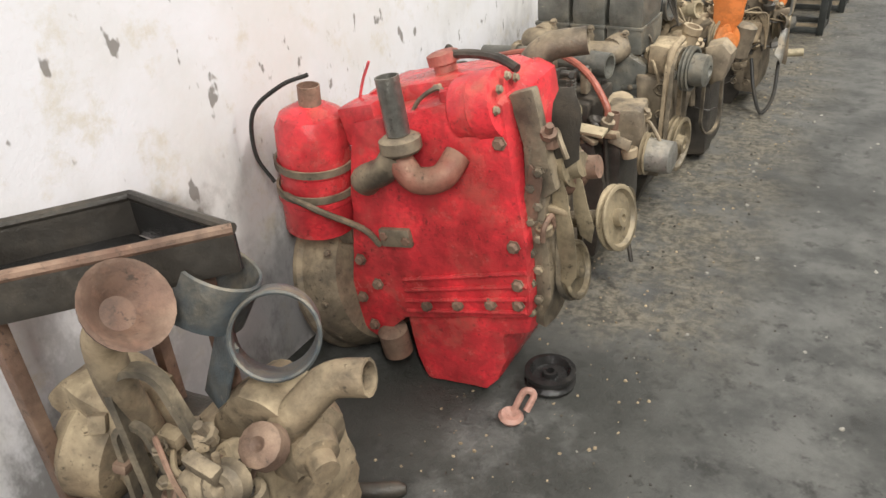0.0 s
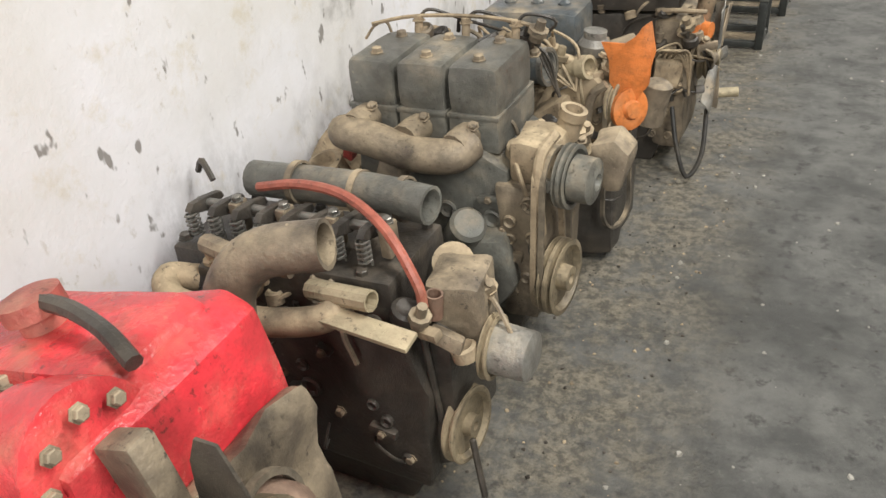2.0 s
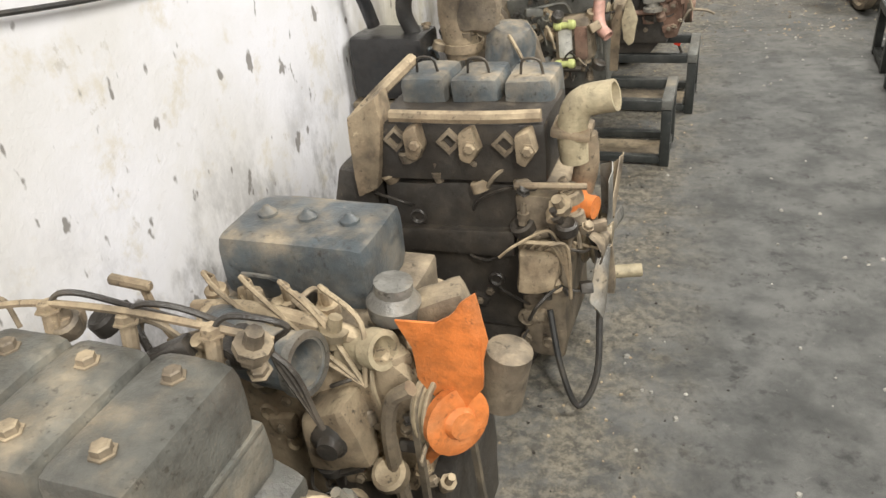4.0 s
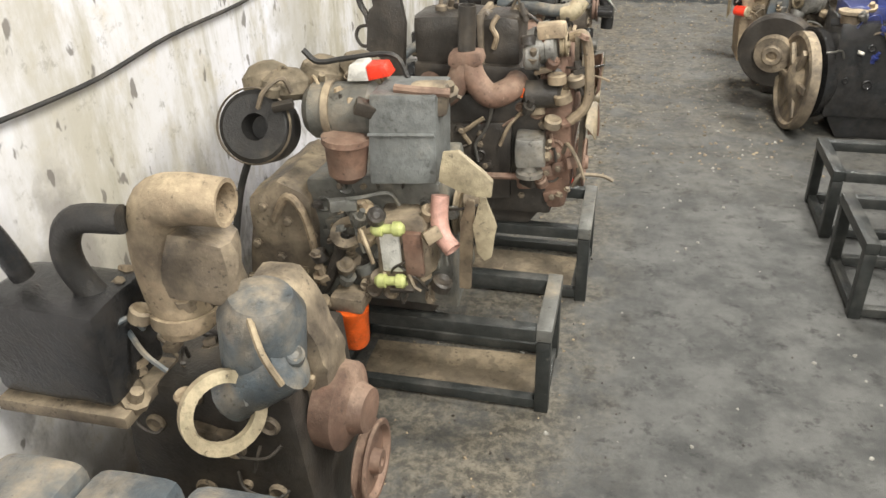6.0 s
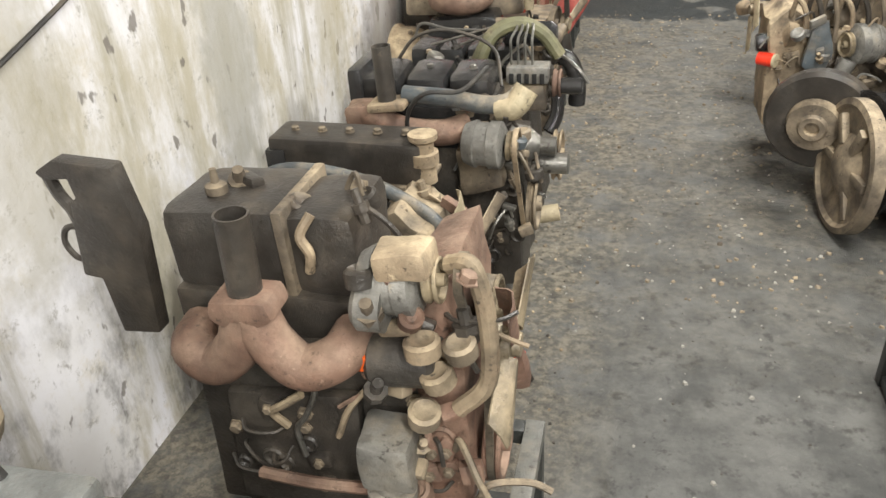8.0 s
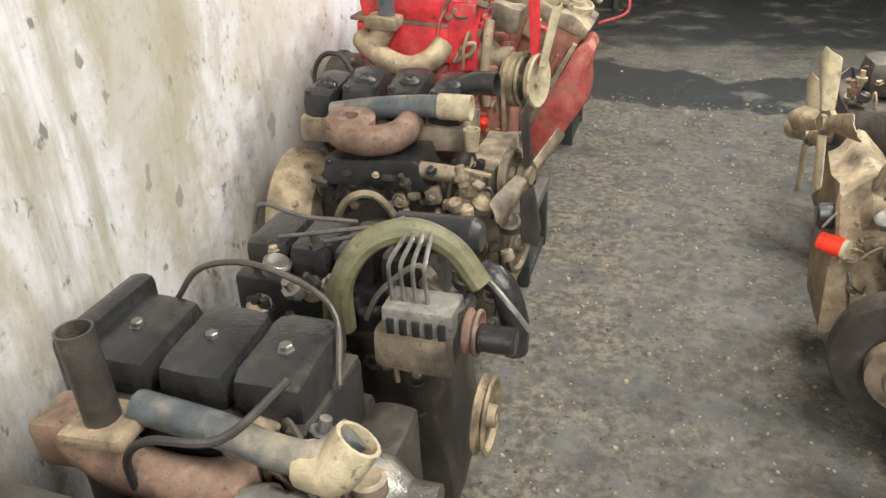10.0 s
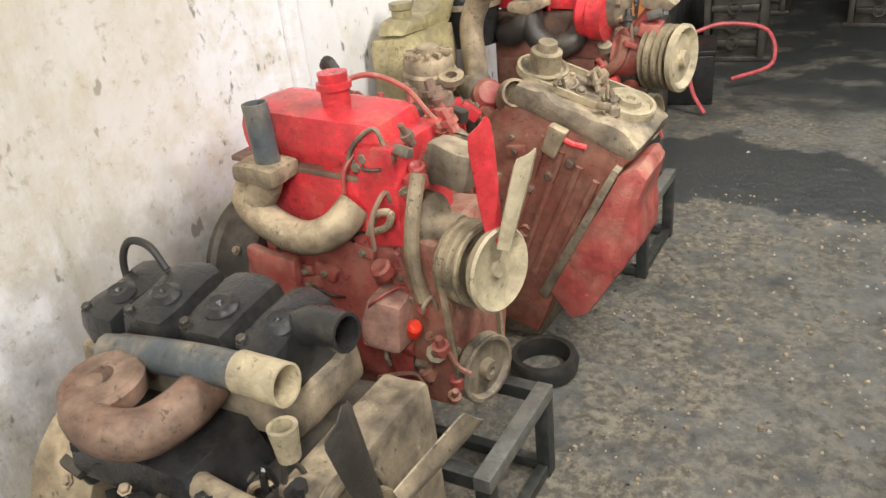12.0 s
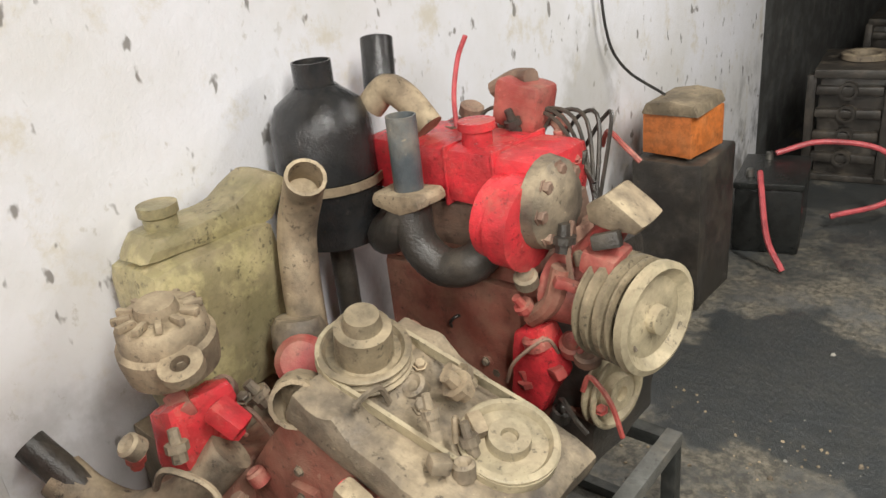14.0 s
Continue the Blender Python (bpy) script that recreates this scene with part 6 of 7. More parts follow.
part("cover_lip", box((0.40, 9.12, 0.985), (0.46, 0.25, 0.014), (0, 3, 0), 0.003), "rust", e13)
part("filler_neck", lathe((0.445, 9.10, 1.11), (0, 0, 1), [(0, 0.034), (0.045, 0.034), (0.047, 0.042), (0.062, 0.042), (0.064, 0.034), (0.085, 0.036), (0.085, 0.026)], 24), "red", rc)
part("breather", tube([(0.40, 9.2, 1.11), (0.38, 9.2, 1.16), (0.36, 9.2, 1.19), (0.34, 9.21, 1.175)], 0.015, 10, True), "rubber", e13)
part("breather_line", tube([(0.36, 9.17, 1.13), (0.44, 9.24, 1.15), (0.54, 9.25, 1.12), (0.62, 9.22, 1.07), (0.68, 9.2, 1.03)], 0.007, 8), "red_dull", e13)
part("exhaust_pipe", pipe((0.335, 8.95, 1.015), (0.33, 8.95, 1.16), 0.03), "slate", e13)
part("stack_flange", box((0.325, 8.95, 1.0), (0.12, 0.11, 0.045), (0, 4, 0), 0.015, 0.004), "tan", e13)
part("exhaust_manifold", tube([(0.22, 8.99, 0.92), (0.26, 8.94, 0.91), (0.33, 8.93, 0.865), (0.42, 8.935, 0.84), (0.50, 8.95, 0.87), (0.53, 9.0, 0.91)], 0.042, 14), "tan", e13)
part("manifold_riser", tube([(0.27, 8.94, 0.90), (0.31, 8.945, 0.95), (0.33, 8.95, 1.0)], 0.04, 14), "tan", e13)
flywheel_housing(e13, 0.05, 0.18, 9.14, 0.62, 0.2, "oily")
part("starter_plate", box((0.24, 8.99, 0.68), (0.16, 0.04, 0.14), (0, 8, 0), 0.02, 0.006), "red_dull", e13)
part("fuel_pump", box((0.60, 8.98, 0.63), (0.10, 0.1, 0.14), (0, 10, 0), 0.02, 0.014), "pink", e13)
part("red_knob", can((0.68, 8.95, 0.62), (0.70, 8.93, 0.66), 0.018, 0.005), "vermilion", e13)
part("lift_ring", tube([(0.58, 8.97, 0.86), (0.62, 8.95, 0.92), (0.66, 8.95, 0.93), (0.64, 8.96, 0.89), (0.58, 8.97, 0.86)], 0.009, 8), "tan", e13)
part("hose", tube([(0.70, 9.02, 1.0), (0.695, 8.98, 0.90), (0.69, 8.97, 0.80), (0.70, 8.98, 0.70)], 0.018, 10), "tan", e13)
part("water_pump", lathe((0.64, 9.08, 0.85), (1, -0.1, 0), [(0, 0.08), (0.05, 0.075), (0.08, 0.04), (0.13, 0.035), (0.13, 0)], 20), "cast", e13)
part("pump_top", box((0.74, 9.12, 0.99), (0.12, 0.1, 0.10), (0, 10, 0), 0.025, 0.012), "cast", e13)
part("pulley", groove_pulley((0.80, 9.05, 0.78), (1, -0.25, 0.05), 0.1, 0.07, 2, 0.35), "pulley", e13)
part("pulley_face", lathe((0.85, 9.035, 0.785), (1, -0.25, 0.05), [(0, 0.05), (0.01, 0.092), (0.03, 0.1), (0.036, 0.094), (0.02, 0.07), (0.02, 0.02), (0.03, 0.018), (0.03, 0)], 30), "cream", e13)
part("fan_blade", blade((0.86, 9.06, 0.80), (0.9, -0.4, 0), 5, 0.04, 0.34, 0.09, 12), "red", e13, "red painted fan blade")
part("fan_blade", blade((0.88, 9.02, 0.80), (0.9, -0.4, 0), -22, 0.04, 0.27, 0.07, 12), "cream", e13)
part("crank_pulley", groove_pulley((0.80, 9.06, 0.48), (1, -0.25, 0), 0.09, 0.035), "cast", e13)
part("fan_belt", loop_belt((0.785, 9.05, 0.78), 0.088, (0.785, 9.07, 0.48), 0.08, (1, -0.25, 0.05)), "tan", e13)
part("timing_case", prism([(0.64, 0.38), (0.63, 0.84), (0.73, 0.84), (0.76, 0.60), (0.74, 0.38)], 9.0, 9.3, 0.015, 0.012), "red_brown", e13)
litter_of_castings(e13, (0.24, 9.02, 0.45), (0.64, 0, 0.82), 14, 111, "red_dull")
litter_of_castings(e13, (0.5, 9.0, 1.0), (0.66, 0, 1.05), 4, 112, "rust")
for k in range(5):
    part("injector", lathe((0.28 + 0.09 * k, 9.25, 1.0), (0, 0.1, 1), [(0, 0.018), (0.05, 0.018), (0.055, 0.026), (0.07, 0.026), (0.075, 0.012), (0.1, 0.01)], 10), "red_dull", e13)

# red-brown engine lying on its side
e14 = engine((0.6, 9.95, 0), "dusty red-brown engine lying tipped over")
part("cylinder_block", prism([(0.42, 0.10), (0.36, 0.70), (0.56, 0.95), (0.95, 0.76), (0.86, 0.66), (0.68, 0.24), (0.60, 0.05)], 9.84, 10.16, 0.02, 0.008), "red_brown", e14)
part("block_foot", prism([(0.30, 0.0), (0.34, 0.40), (0.5, 0.46), (0.62, 0.1), (0.60, 0.0)], 9.88, 10.14, 0.02, 0.01), "cast", e14)
part("oil_pan", prism([(0.66, 0.26), (0.90, 0.70), (0.96, 0.74), (0.99, 0.70), (0.96, 0.60), (0.97, 0.46), (0.80, 0.19), (0.74, 0.16)], 9.80, 10.06, 0.02, 0.006), "red_dull", e14, "dented red oil pan")
part("pan_flange", prism([(0.63, 0.25), (0.89, 0.73), (0.91, 0.72), (0.66, 0.23)], 9.79, 10.08, 0.004), "cast", e14)
part("top_cover", prism([(0.54, 0.91), (0.57, 0.965), (0.66, 0.94), (0.70, 0.90), (0.84, 0.86), (0.93, 0.82), (0.97, 0.79), (0.94, 0.74)], 9.83, 10.14, 0.015, 0.016), "cast", e14)
part("cover_lug", box((0.70, 9.81, 0.80), (0.06, 0.04, 0.10), (0, 25, 0), 0.012, 0.006), "tan", e14)
part("edge_strip", tube([(0.68, 9.82, 0.84), (0.74, 9.81, 0.80), (0.80, 9.82, 0.78)], 0.01, 8), "red", e14)
for k in range(4):
    rib(e14, (0.50 + 0.05 * k, 0.36 - 0.03 * k), (0.66 + 0.055 * k, 0.80 - 0.045 * k), 9.838, "red_brown", 0.013)
for k in range(3):
    bolt((0.60 + 0.07 * k, 9.835, 0.62 + 0.05 * k), (0, -1, 0), e14, 0.015, "rust")
part("cam_cap", lathe((0.60, 9.98, 0.95), (0.25, -0.15, 1), [(0, 0.08), (0.01, 0.085), (0.02, 0.06), (0.03, 0.052), (0.09, 0.05), (0.095, 0.035), (0.12, 0.03), (0.12, 0)], 24), "pulley", e14)
part("top_pulley", groove_pulley((0.60, 9.98, 0.975), (0.25, -0.15, 1), 0.085, 0.024), "pulley", e14)
part("idler", groove_pulley((0.87, 10.02, 0.86), (0.3, -0.12, 1), 0.085, 0.03, 1, 0.45), "cream", e14, "cream dished pulley")
part("toothed_belt", loop_belt((0.60, 9.98, 0.97), 0.078, (0.87, 10.02, 0.86), 0.078, (0.37, -0.14, 1), 0.022, 0.008), "cream", e14, "dust-coated toothed belt")
part("stub_pipe", tube([(0.50, 9.92, 0.88), (0.53, 9.88, 0.92), (0.565, 9.84, 0.935)], 0.045, 14, True), "tan", e14)
alt = part("alternator", lathe((0.28, 9.80, 0.94), (0.1, -0.1, 1), [(0, 0.05), (0.01, 0.085), (0.05, 0.09), (0.07, 0.09), (0.08, 0.082), (0.11, 0.08), (0.125, 0.07), (0.13, 0.04), (0.15, 0.035), (0.15, 0)], 28), "tan", e14, "dust-caked alternator")
for k in range(12):
    a = 2 * math.pi * k / 12
    part("vane", box((0.292 + 0.062 * math.cos(a), 9.788 + 0.062 * math.sin(a), 1.067), (0.034, 0.012, 0.014), (0, 0, math.degrees(a)), 0.003), "tan", alt)
part("alternator_lug", lathe((0.385, 9.76, 0.99), (0.2, -0.3, 1), [(0, 0.04), (0.02, 0.04), (0.02, 0.018), (0, 0.018), (0, 0.04)], 20), "tan", alt)
part("branch_pipe", tube([(0.12, 9.60, 0.76), (0.18, 9.62, 0.71), (0.25, 9.66, 0.68), (0.34, 9.72, 0.72), (0.40, 9.80, 0.80)], 0.045, 14), "cast", e14)
part("dark_stub", pipe((0.18, 9.62, 0.72), (0.08, 9.58, 0.83), 0.032), "oily", e14)
part("red_casting", prism([(0.26, 0.74), (0.28, 0.88), (0.36, 0.92), (0.38, 0.78)], 9.72, 9.86, 0.02, 0.01), "red", e14)
part("red_casting", box((0.42, 9.80, 0.88), (0.07, 0.05, 0.04), (0, 40, 20), 0.01, 0.004), "red", e14)
part("elbow_hose", tube([(0.30, 10.10, 0.85), (0.28, 10.12, 0.98), (0.27, 10.14, 1.08), (0.31, 10.14, 1.17), (0.355, 10.12, 1.22)], 0.042, 16, True), "tan", e14, "dusty bent hose pointing up")
part("hose_joint", lathe((0.31, 10.06, 0.84), (-0.1, 0.2, 1), [(0, 0.05), (0.02, 0.058), (0.06, 0.058), (0.08, 0.046)], 20), "cast", e14)
part("red_boss", lathe((0.37, 10.02, 0.86), (0.6, -0.6, 0.5), [(0, 0.055), (0.03, 0.055), (0.05, 0.04), (0.055, 0)], 20), "red_dull", e14)
part("side_arm", tube([(0.38, 9.98, 0.82), (0.44, 9.94, 0.80), (0.50, 9.92, 0.86)], 0.03, 10), "red_brown", e14)
part("head_casting", prism([(0.18, 0.40), (0.16, 0.66), (0.36, 0.72), (0.42, 0.42)], 9.74, 10.0, 0.02, 0.014), "red_brown", e14)
litter_of_castings(e14, (0.2, 9.74, 0.44), (0.4, 0, 0.7), 12, 121, "rust")
litter_of_castings(e14, (0.46, 9.84, 0.4), (0.64, 0, 0.8), 8, 122, "red_brown")

# tyre on the floor under the tipped engine
ty = thing("tyre_ring", (0.68, 9.70, 0.0), "worn grey rubber ring on the floor", "ring")
part("ring", lathe((0.68, 9.70, 0.002), (0, 0, 1), [(0, 0.09), (0.01, 0.115), (0.05, 0.12), (0.07, 0.11), (0.07, 0.09), (0.01, 0.085), (0, 0.09)], 28), "rubber", ty)

# red engine with a stack and black air cleaner, on a stand
stand(0.25, 0.83, 10.42, 10.86, 0.31, "low black welded stand by an oil spill")
e15 = engine((0.5, 10.6, 0.32), "red engine with a tall stack and twin pulleys")
part("cylinder_block", prism([(0.20, 0.42), (0.20, 0.96), (0.66, 0.97), (0.72, 0.44)], 10.46, 10.78, 0.015, 0.006), "red_brown", e15)
part("oil_pan", prism([(0.26, 0.313), (0.22, 0.44), (0.70, 0.44), (0.62, 0.313)], 10.48, 10.76, 0.012, 0.005), "red_brown", e15)
part("cylinder_head", prism([(0.20, 0.95), (0.20, 1.06), (0.62, 1.06), (0.64, 0.95)], 10.46, 10.74, 0.01, 0.003), "rust", e15)
rc = part("rocker_cover", box((0.44, 10.54, 1.13), (0.50, 0.2, 0.13), (0, 1, 0), 0.03, 0.003), "red", e15)
for k in range(3):
    part("cover_seam", box((0.31 + 0.13 * k, 10.54, 1.13), (0.008, 0.206, 0.136), (0, 1, 0), 0.003), "red", rc)
part("filler_cap", lathe((0.49, 10.50, 1.19), (0, 0, 1), [(0, 0.034), (0.035, 0.034), (0.037, 0.042), (0.055, 0.042), (0.055, 0.03)], 24), "red", rc)
part("fuel_bowl", box((0.50, 10.68, 1.24), (0.12, 0.1, 0.11), (0, 8, 0), 0.02, 0.008), "red_dull", e15)
part("bowl_arm", tube([(0.40, 10.7, 1.26), (0.46, 10.7, 1.29), (0.52, 10.68, 1.30)], 0.022, 10), "rust", e15)
part("exhaust_pipe", pipe((0.40, 10.36, 1.12), (0.40, 10.36, 1.285), 0.033), "slate", e15)
part("stack_flange", prism([(0.325, 1.09), (0.33, 1.12), (0.46, 1.125), (0.47, 1.095), (0.40, 1.07)], 10.31, 10.41, 0.015, 0.004), "tan", e15)
part("exhaust_manifold", tube([(0.40, 10.36, 1.08), (0.42, 10.35, 1.0), (0.48, 10.36, 0.95), (0.55, 10.38, 0.97), (0.57, 10.45, 1.02)], 0.044, 14), "oily", e15)
part("exhaust_manifold", tube([(0.40, 10.36, 1.08), (0.36, 10.35, 1.02), (0.30, 10.37, 0.99), (0.26, 10.46, 1.0)], 0.044, 14), "oily", e15)
th = part("thermostat_housing", lathe((0.57, 10.42, 1.07), (1, -0.05, -0.06), [(0, 0.07), (0.015, 0.09), (0.05, 0.092), (0.055, 0.1), (0.11, 0.1), (0.115, 0.08)], 28), "red", e15)
part("head_end", lathe((0.68, 10.46, 1.10), (1, 0, 0), [(0, 0.1), (0.03, 0.095), (0.05, 0.07), (0.055, 0.03)], 20), "cast", e15)
for k in range(8):
    a = 2 * math.pi * k / 8
    bolt((0.715, 10.46 + 0.075 * math.cos(a), 1.10 + 0.075 * math.sin(a)), (1, 0, 0), e15, 0.014, "rust")
for k in range(6):
    part("injector_line", tube([(0.36 + 0.06 * k, 10.66, 1.15), (0.40 + 0.06 * k, 10.68, 1.22), (0.58 + 0.03 * k, 10.66, 1.22), (0.72, 10.6, 1.1 - 0.02 * k)], 0.005, 6), "oily", e15)
part("red_wire", tube([(0.37, 10.58, 1.19), (0.355, 10.60, 1.27), (0.36, 10.62, 1.35), (0.38, 10.63, 1.40)], 0.006, 8), "wire_red", e15)
part("side_panel", box((0.42, 10.45, 0.72), (0.40, 0.03, 0.34), bevel=0.01, wob=0.004), "red_brown", e15)
part("drive_hub", groove_pulley((0.86, 10.46, 0.90), (1, -0.2, 0), 0.115, 0.09, 3, 0.4), "pulley", e15)
part("drive_face", lathe((0.91, 10.45, 0.90), (1, -0.2, 0), [(0, 0.1), (0.012, 0.118), (0.03, 0.118), (0.035, 0.105), (0.015, 0.085), (0.02, 0.03), (0.04, 0.028), (0.04, 0)], 32), "cream", e15)
part("water_pump", lathe((0.70, 10.50, 0.90), (1, -0.2, 0), [(0, 0.09), (0.06, 0.08), (0.1, 0.05), (0.12, 0.05)], 22), "red_dull", e15)
part("pump_neck", tube([(0.74, 10.5, 0.96), (0.80, 10.5, 1.03), (0.83, 10.5, 1.08)], 0.032, 12), "red_dull", e15)
part("pump_cap", prism([(0.78, 1.07), (0.77, 1.10), (0.82, 1.14), (0.90, 1.08), (0.88, 1.06)], 10.46, 10.56, 0.008, 0.008), "tan", e15)
part("pump_block", box((0.82, 10.46, 1.0), (0.07, 0.09, 0.05), (0, 10, 0), 0.012, 0.006), "red_dull", e15)
part("crank_pulley", groove_pulley((0.81, 10.50, 0.66), (1, -0.2, 0), 0.09, 0.035, 1, 0.5), "cream", e15)
part("red_bracket", prism([(0.60, 0.64), (0.62, 0.80), (0.70, 0.84), (0.74, 0.72), (0.68, 0.60)], 10.40, 10.46, 0.015, 0.008), "red", e15)
part("arm", tube([(0.66, 10.42, 0.84), (0.72, 10.41, 0.90), (0.74, 10.42, 0.98)], 0.022, 10), "red_brown", e15)
part("timing_case", prism([(0.68, 0.44), (0.66, 0.94), (0.76, 0.94), (0.80, 0.60), (0.78, 0.44)], 10.45, 10.76, 0.015, 0.012), "oily", e15)
litter_of_castings(e15, (0.24, 10.45, 0.5), (0.62, 0, 0.9), 14, 131, "red_brown")

# black air cleaner beside it
ac = thing("air_cleaner", (0.13, 10.46, 0.0), "dull black bell-shaped air cleaner on a post", "air cleaner")
part("post", can((0.13, 10.46, 0.0), (0.13, 10.46, 0.96), 0.03, seg=14), "oily", ac)
part("bowl", lathe((0.13, 10.46, 0.95), (0, 0, 1), [(0, 0.06), (0.01, 0.115), (0.14, 0.125), (0.15, 0.128), (0.155, 0.12)], 36), "black", ac)
part("band", lathe((0.13, 10.46, 1.10), (0, 0, 1), [(0, 0.128), (0, 0.134), (0.02, 0.134), (0.02, 0.128), (0, 0.128)], 36), "tan", ac)
part("dome", lathe((0.13, 10.46, 1.12), (0, 0, 1), [(0, 0.122), (0.12, 0.12), (0.17, 0.10), (0.20, 0.06), (0.21, 0.05)], 36), "black", ac)
part("neck", pipe((0.13, 10.46, 1.31), (0.13, 10.46, 1.385), 0.046), "black", ac)
part("outlet_hose", tube([(0.20, 10.56, 1.26), (0.24, 10.58, 1.30), (0.30, 10.58, 1.28), (0.36, 10.58, 1.22)], 0.035, 14), "tan", ac)
part("back_stub", pipe((0.18, 10.62, 1.28), (0.15, 10.66, 1.40), 0.04), "black", ac)

ac.location = (0.13, 10.375, 0.0)

# yellowed can against the wall
jc = thing("plastic_can", (0.12, 9.98, 0.0), "yellowed plastic can, grimy, against the wall", "canister")
part("crate", box((0.12, 10.0, 0.36), (0.2, 0.42, 0.72), bevel=0.02, wob=0.01), "cast", jc, "dark crate under the can")
part("body", box((0.12, 9.99, 0.92), (0.18, 0.32, 0.36), (0, 0, 0), 0.05, 0.008), "yellow_tank", jc)
part("shoulder", prism([(9.84, 1.10), (9.88, 1.15), (10.06, 1.15), (10.16, 1.20), (10.22, 1.17), (10.16, 1.08)], 0.06, 0.18, 0.025, 0.004, axis="x"), "yellow_tank", jc)
part("cap", lathe((0.12, 9.93, 1.14), (0, 0, 1), [(0, 0.034), (0.03, 0.034), (0.035, 0.04), (0.055, 0.04), (0.055, 0.03)], 24), "yellow_tank", jc)

for e, lo, hi, n, sd, mats in (
        (e1, (0.78, 1.17, 0.34), (0.86, 1.22, 0.84), 16, 1, ("cast", "tan", "rust")),
        (e1, (0.34, 1.14, 0.84), (0.70, 1.22, 0.92), 10, 2, ("red_dull", "cast", "red")),
        (e2, (0.20, 1.80, 0.52), (0.80, 1.88, 0.64), 26, 3, ("oily", "cast", "tan")),
        (e2, (0.70, 1.86, 0.50), (0.84, 2.0, 0.62), 12, 4, ("tan", "cast")),
        (e3, (0.68, 2.44, 0.56), (0.88, 2.70, 0.66), 22, 5, ("tan", "cast", "grey")),
        (e3, (0.22, 2.72, 0.78), (0.68, 2.80, 0.86), 14, 6, ("tan", "cast", "oily")),
        (e4, (0.36, 2.96, 0.60), (0.80, 3.08, 0.72), 44, 7, ("tan", "cast", "tan", "pulley")),
        (e4, (0.62, 2.93, 0.36), (0.84, 2.99, 0.60), 20, 8, ("tan", "cast", "oily")),
        (e5, (0.80, 3.68, 0.30), (0.98, 3.80, 0.66), 30, 9, ("tan", "cast", "oily")),
        (e5, (0.44, 3.74, 0.62), (0.86, 3.80, 0.80), 18, 10, ("cast", "tan")),
        (e6, (0.24, 4.46, 0.56), (0.66, 4.60, 0.80), 30, 11, ("cast", "slate", "tan", "oily")),
        (e7, (0.42, 5.12, 0.40), (0.80, 5.22, 0.70), 46, 12, ("cast", "grey", "tan", "oily")),
        (e7, (0.30, 5.20, 0.93), (0.78, 5.36, 1.00), 26, 13, ("cloth", "cast", "oily", "tan")),
        (e8, (0.90, 5.78, 0.44), (1.08, 5.88, 1.00), 40, 14, ("rust", "cast", "tan", "oily")),
        (e8, (0.56, 5.92, 1.00), (0.90, 6.02, 1.04), 10, 15, ("oily", "cast")),
        (e9, (0.22, 6.56, 0.50), (0.66, 6.70, 0.62), 26, 16, ("oily", "black", "steel", "cast")),
        (e9, (0.62, 6.56, 0.44), (0.86, 6.78, 0.66), 30, 17, ("cast", "tan", "rust")),
        (e10, (0.48, 7.02, 0.64), (0.96, 7.14, 0.80), 30, 18, ("cast", "oily", "rust", "slate")),
        (e10, (0.90, 7.0, 0.36), (1.04, 7.2, 0.68), 18, 19, ("oily", "steel", "cast")),
        (e11, (0.50, 7.56, 0.66), (1.04, 7.70, 0.80), 36, 20, ("oily", "steel", "black", "cast")),
        (e12, (0.34, 8.22, 0.58), (0.88, 8.40, 0.68), 44, 21, ("oily", "cast", "black", "tan")),
        (e12, (0.80, 8.24, 0.30), (0.94, 8.34, 0.64), 18, 22, ("cast", "oily")),
        (e13, (0.54, 8.97, 0.90), (0.72, 9.20, 1.08), 22, 23, ("red_dull", "rust", "cast")),
        (e13, (0.24, 9.22, 0.98), (0.66, 9.32, 1.10), 26, 24, ("red_dull", "oily", "rust")),
        (e13, (0.56, 8.96, 0.42), (0.78, 9.02, 0.80), 24, 25, ("red_brown", "cast", "red_dull")),
        (e14, (0.16, 9.64, 0.66), (0.46, 9.92, 0.90), 34, 26, ("red_dull", "cast", "rust", "red_brown")),
        (e14, (0.58, 9.85, 0.86), (0.90, 10.1, 0.95), 16, 27, ("tan", "cast")),
        (e15, (0.64, 10.40, 0.60), (0.84, 10.50, 1.06), 34, 28, ("red_dull", "rust", "oily", "cast")),
        (e15, (0.26, 10.58, 1.12), (0.72, 10.70, 1.22), 20, 29, ("oily", "red_dull", "rust"))):
    fittings(e, lo, hi, n, sd, mats)

# ---- the far end ----
bx = thing("charger_box", (0.26, 12.2, 0.0), "small orange metal box with a brown lid", "box")
part("crate", box((0.26, 12.22, 0.325), (0.30, 0.38, 0.65), bevel=0.015, wob=0.008), "oily", bx, "dark greasy crate")
part("body", box((0.26, 12.2, 0.75), (0.22, 0.26, 0.17), (0, 0, -8), 0.006), "orange", bx)
part("lid", prism([(0.14, 0.835), (0.16, 0.88), (0.26, 0.895), (0.36, 0.88), (0.38, 0.835)], 12.05, 12.35, 0.008), "card", bx)
for fy in (12.1, 12.3):
    part("foot", box((0.33, fy, 0.657), (0.02, 0.02, 0.012), bevel=0.003), "white", bx)
cb = thing("hanging_wire", (0.03, 12.1, 0.7), "thin black wire hanging down the wall", "wire")
part("strand", tube([(0.03, 11.9, 1.6), (0.04, 11.95, 1.2), (0.07, 12.05, 1.02), (0.2, 12.15, 0.895)], 0.006, 6), "rubber", cb)

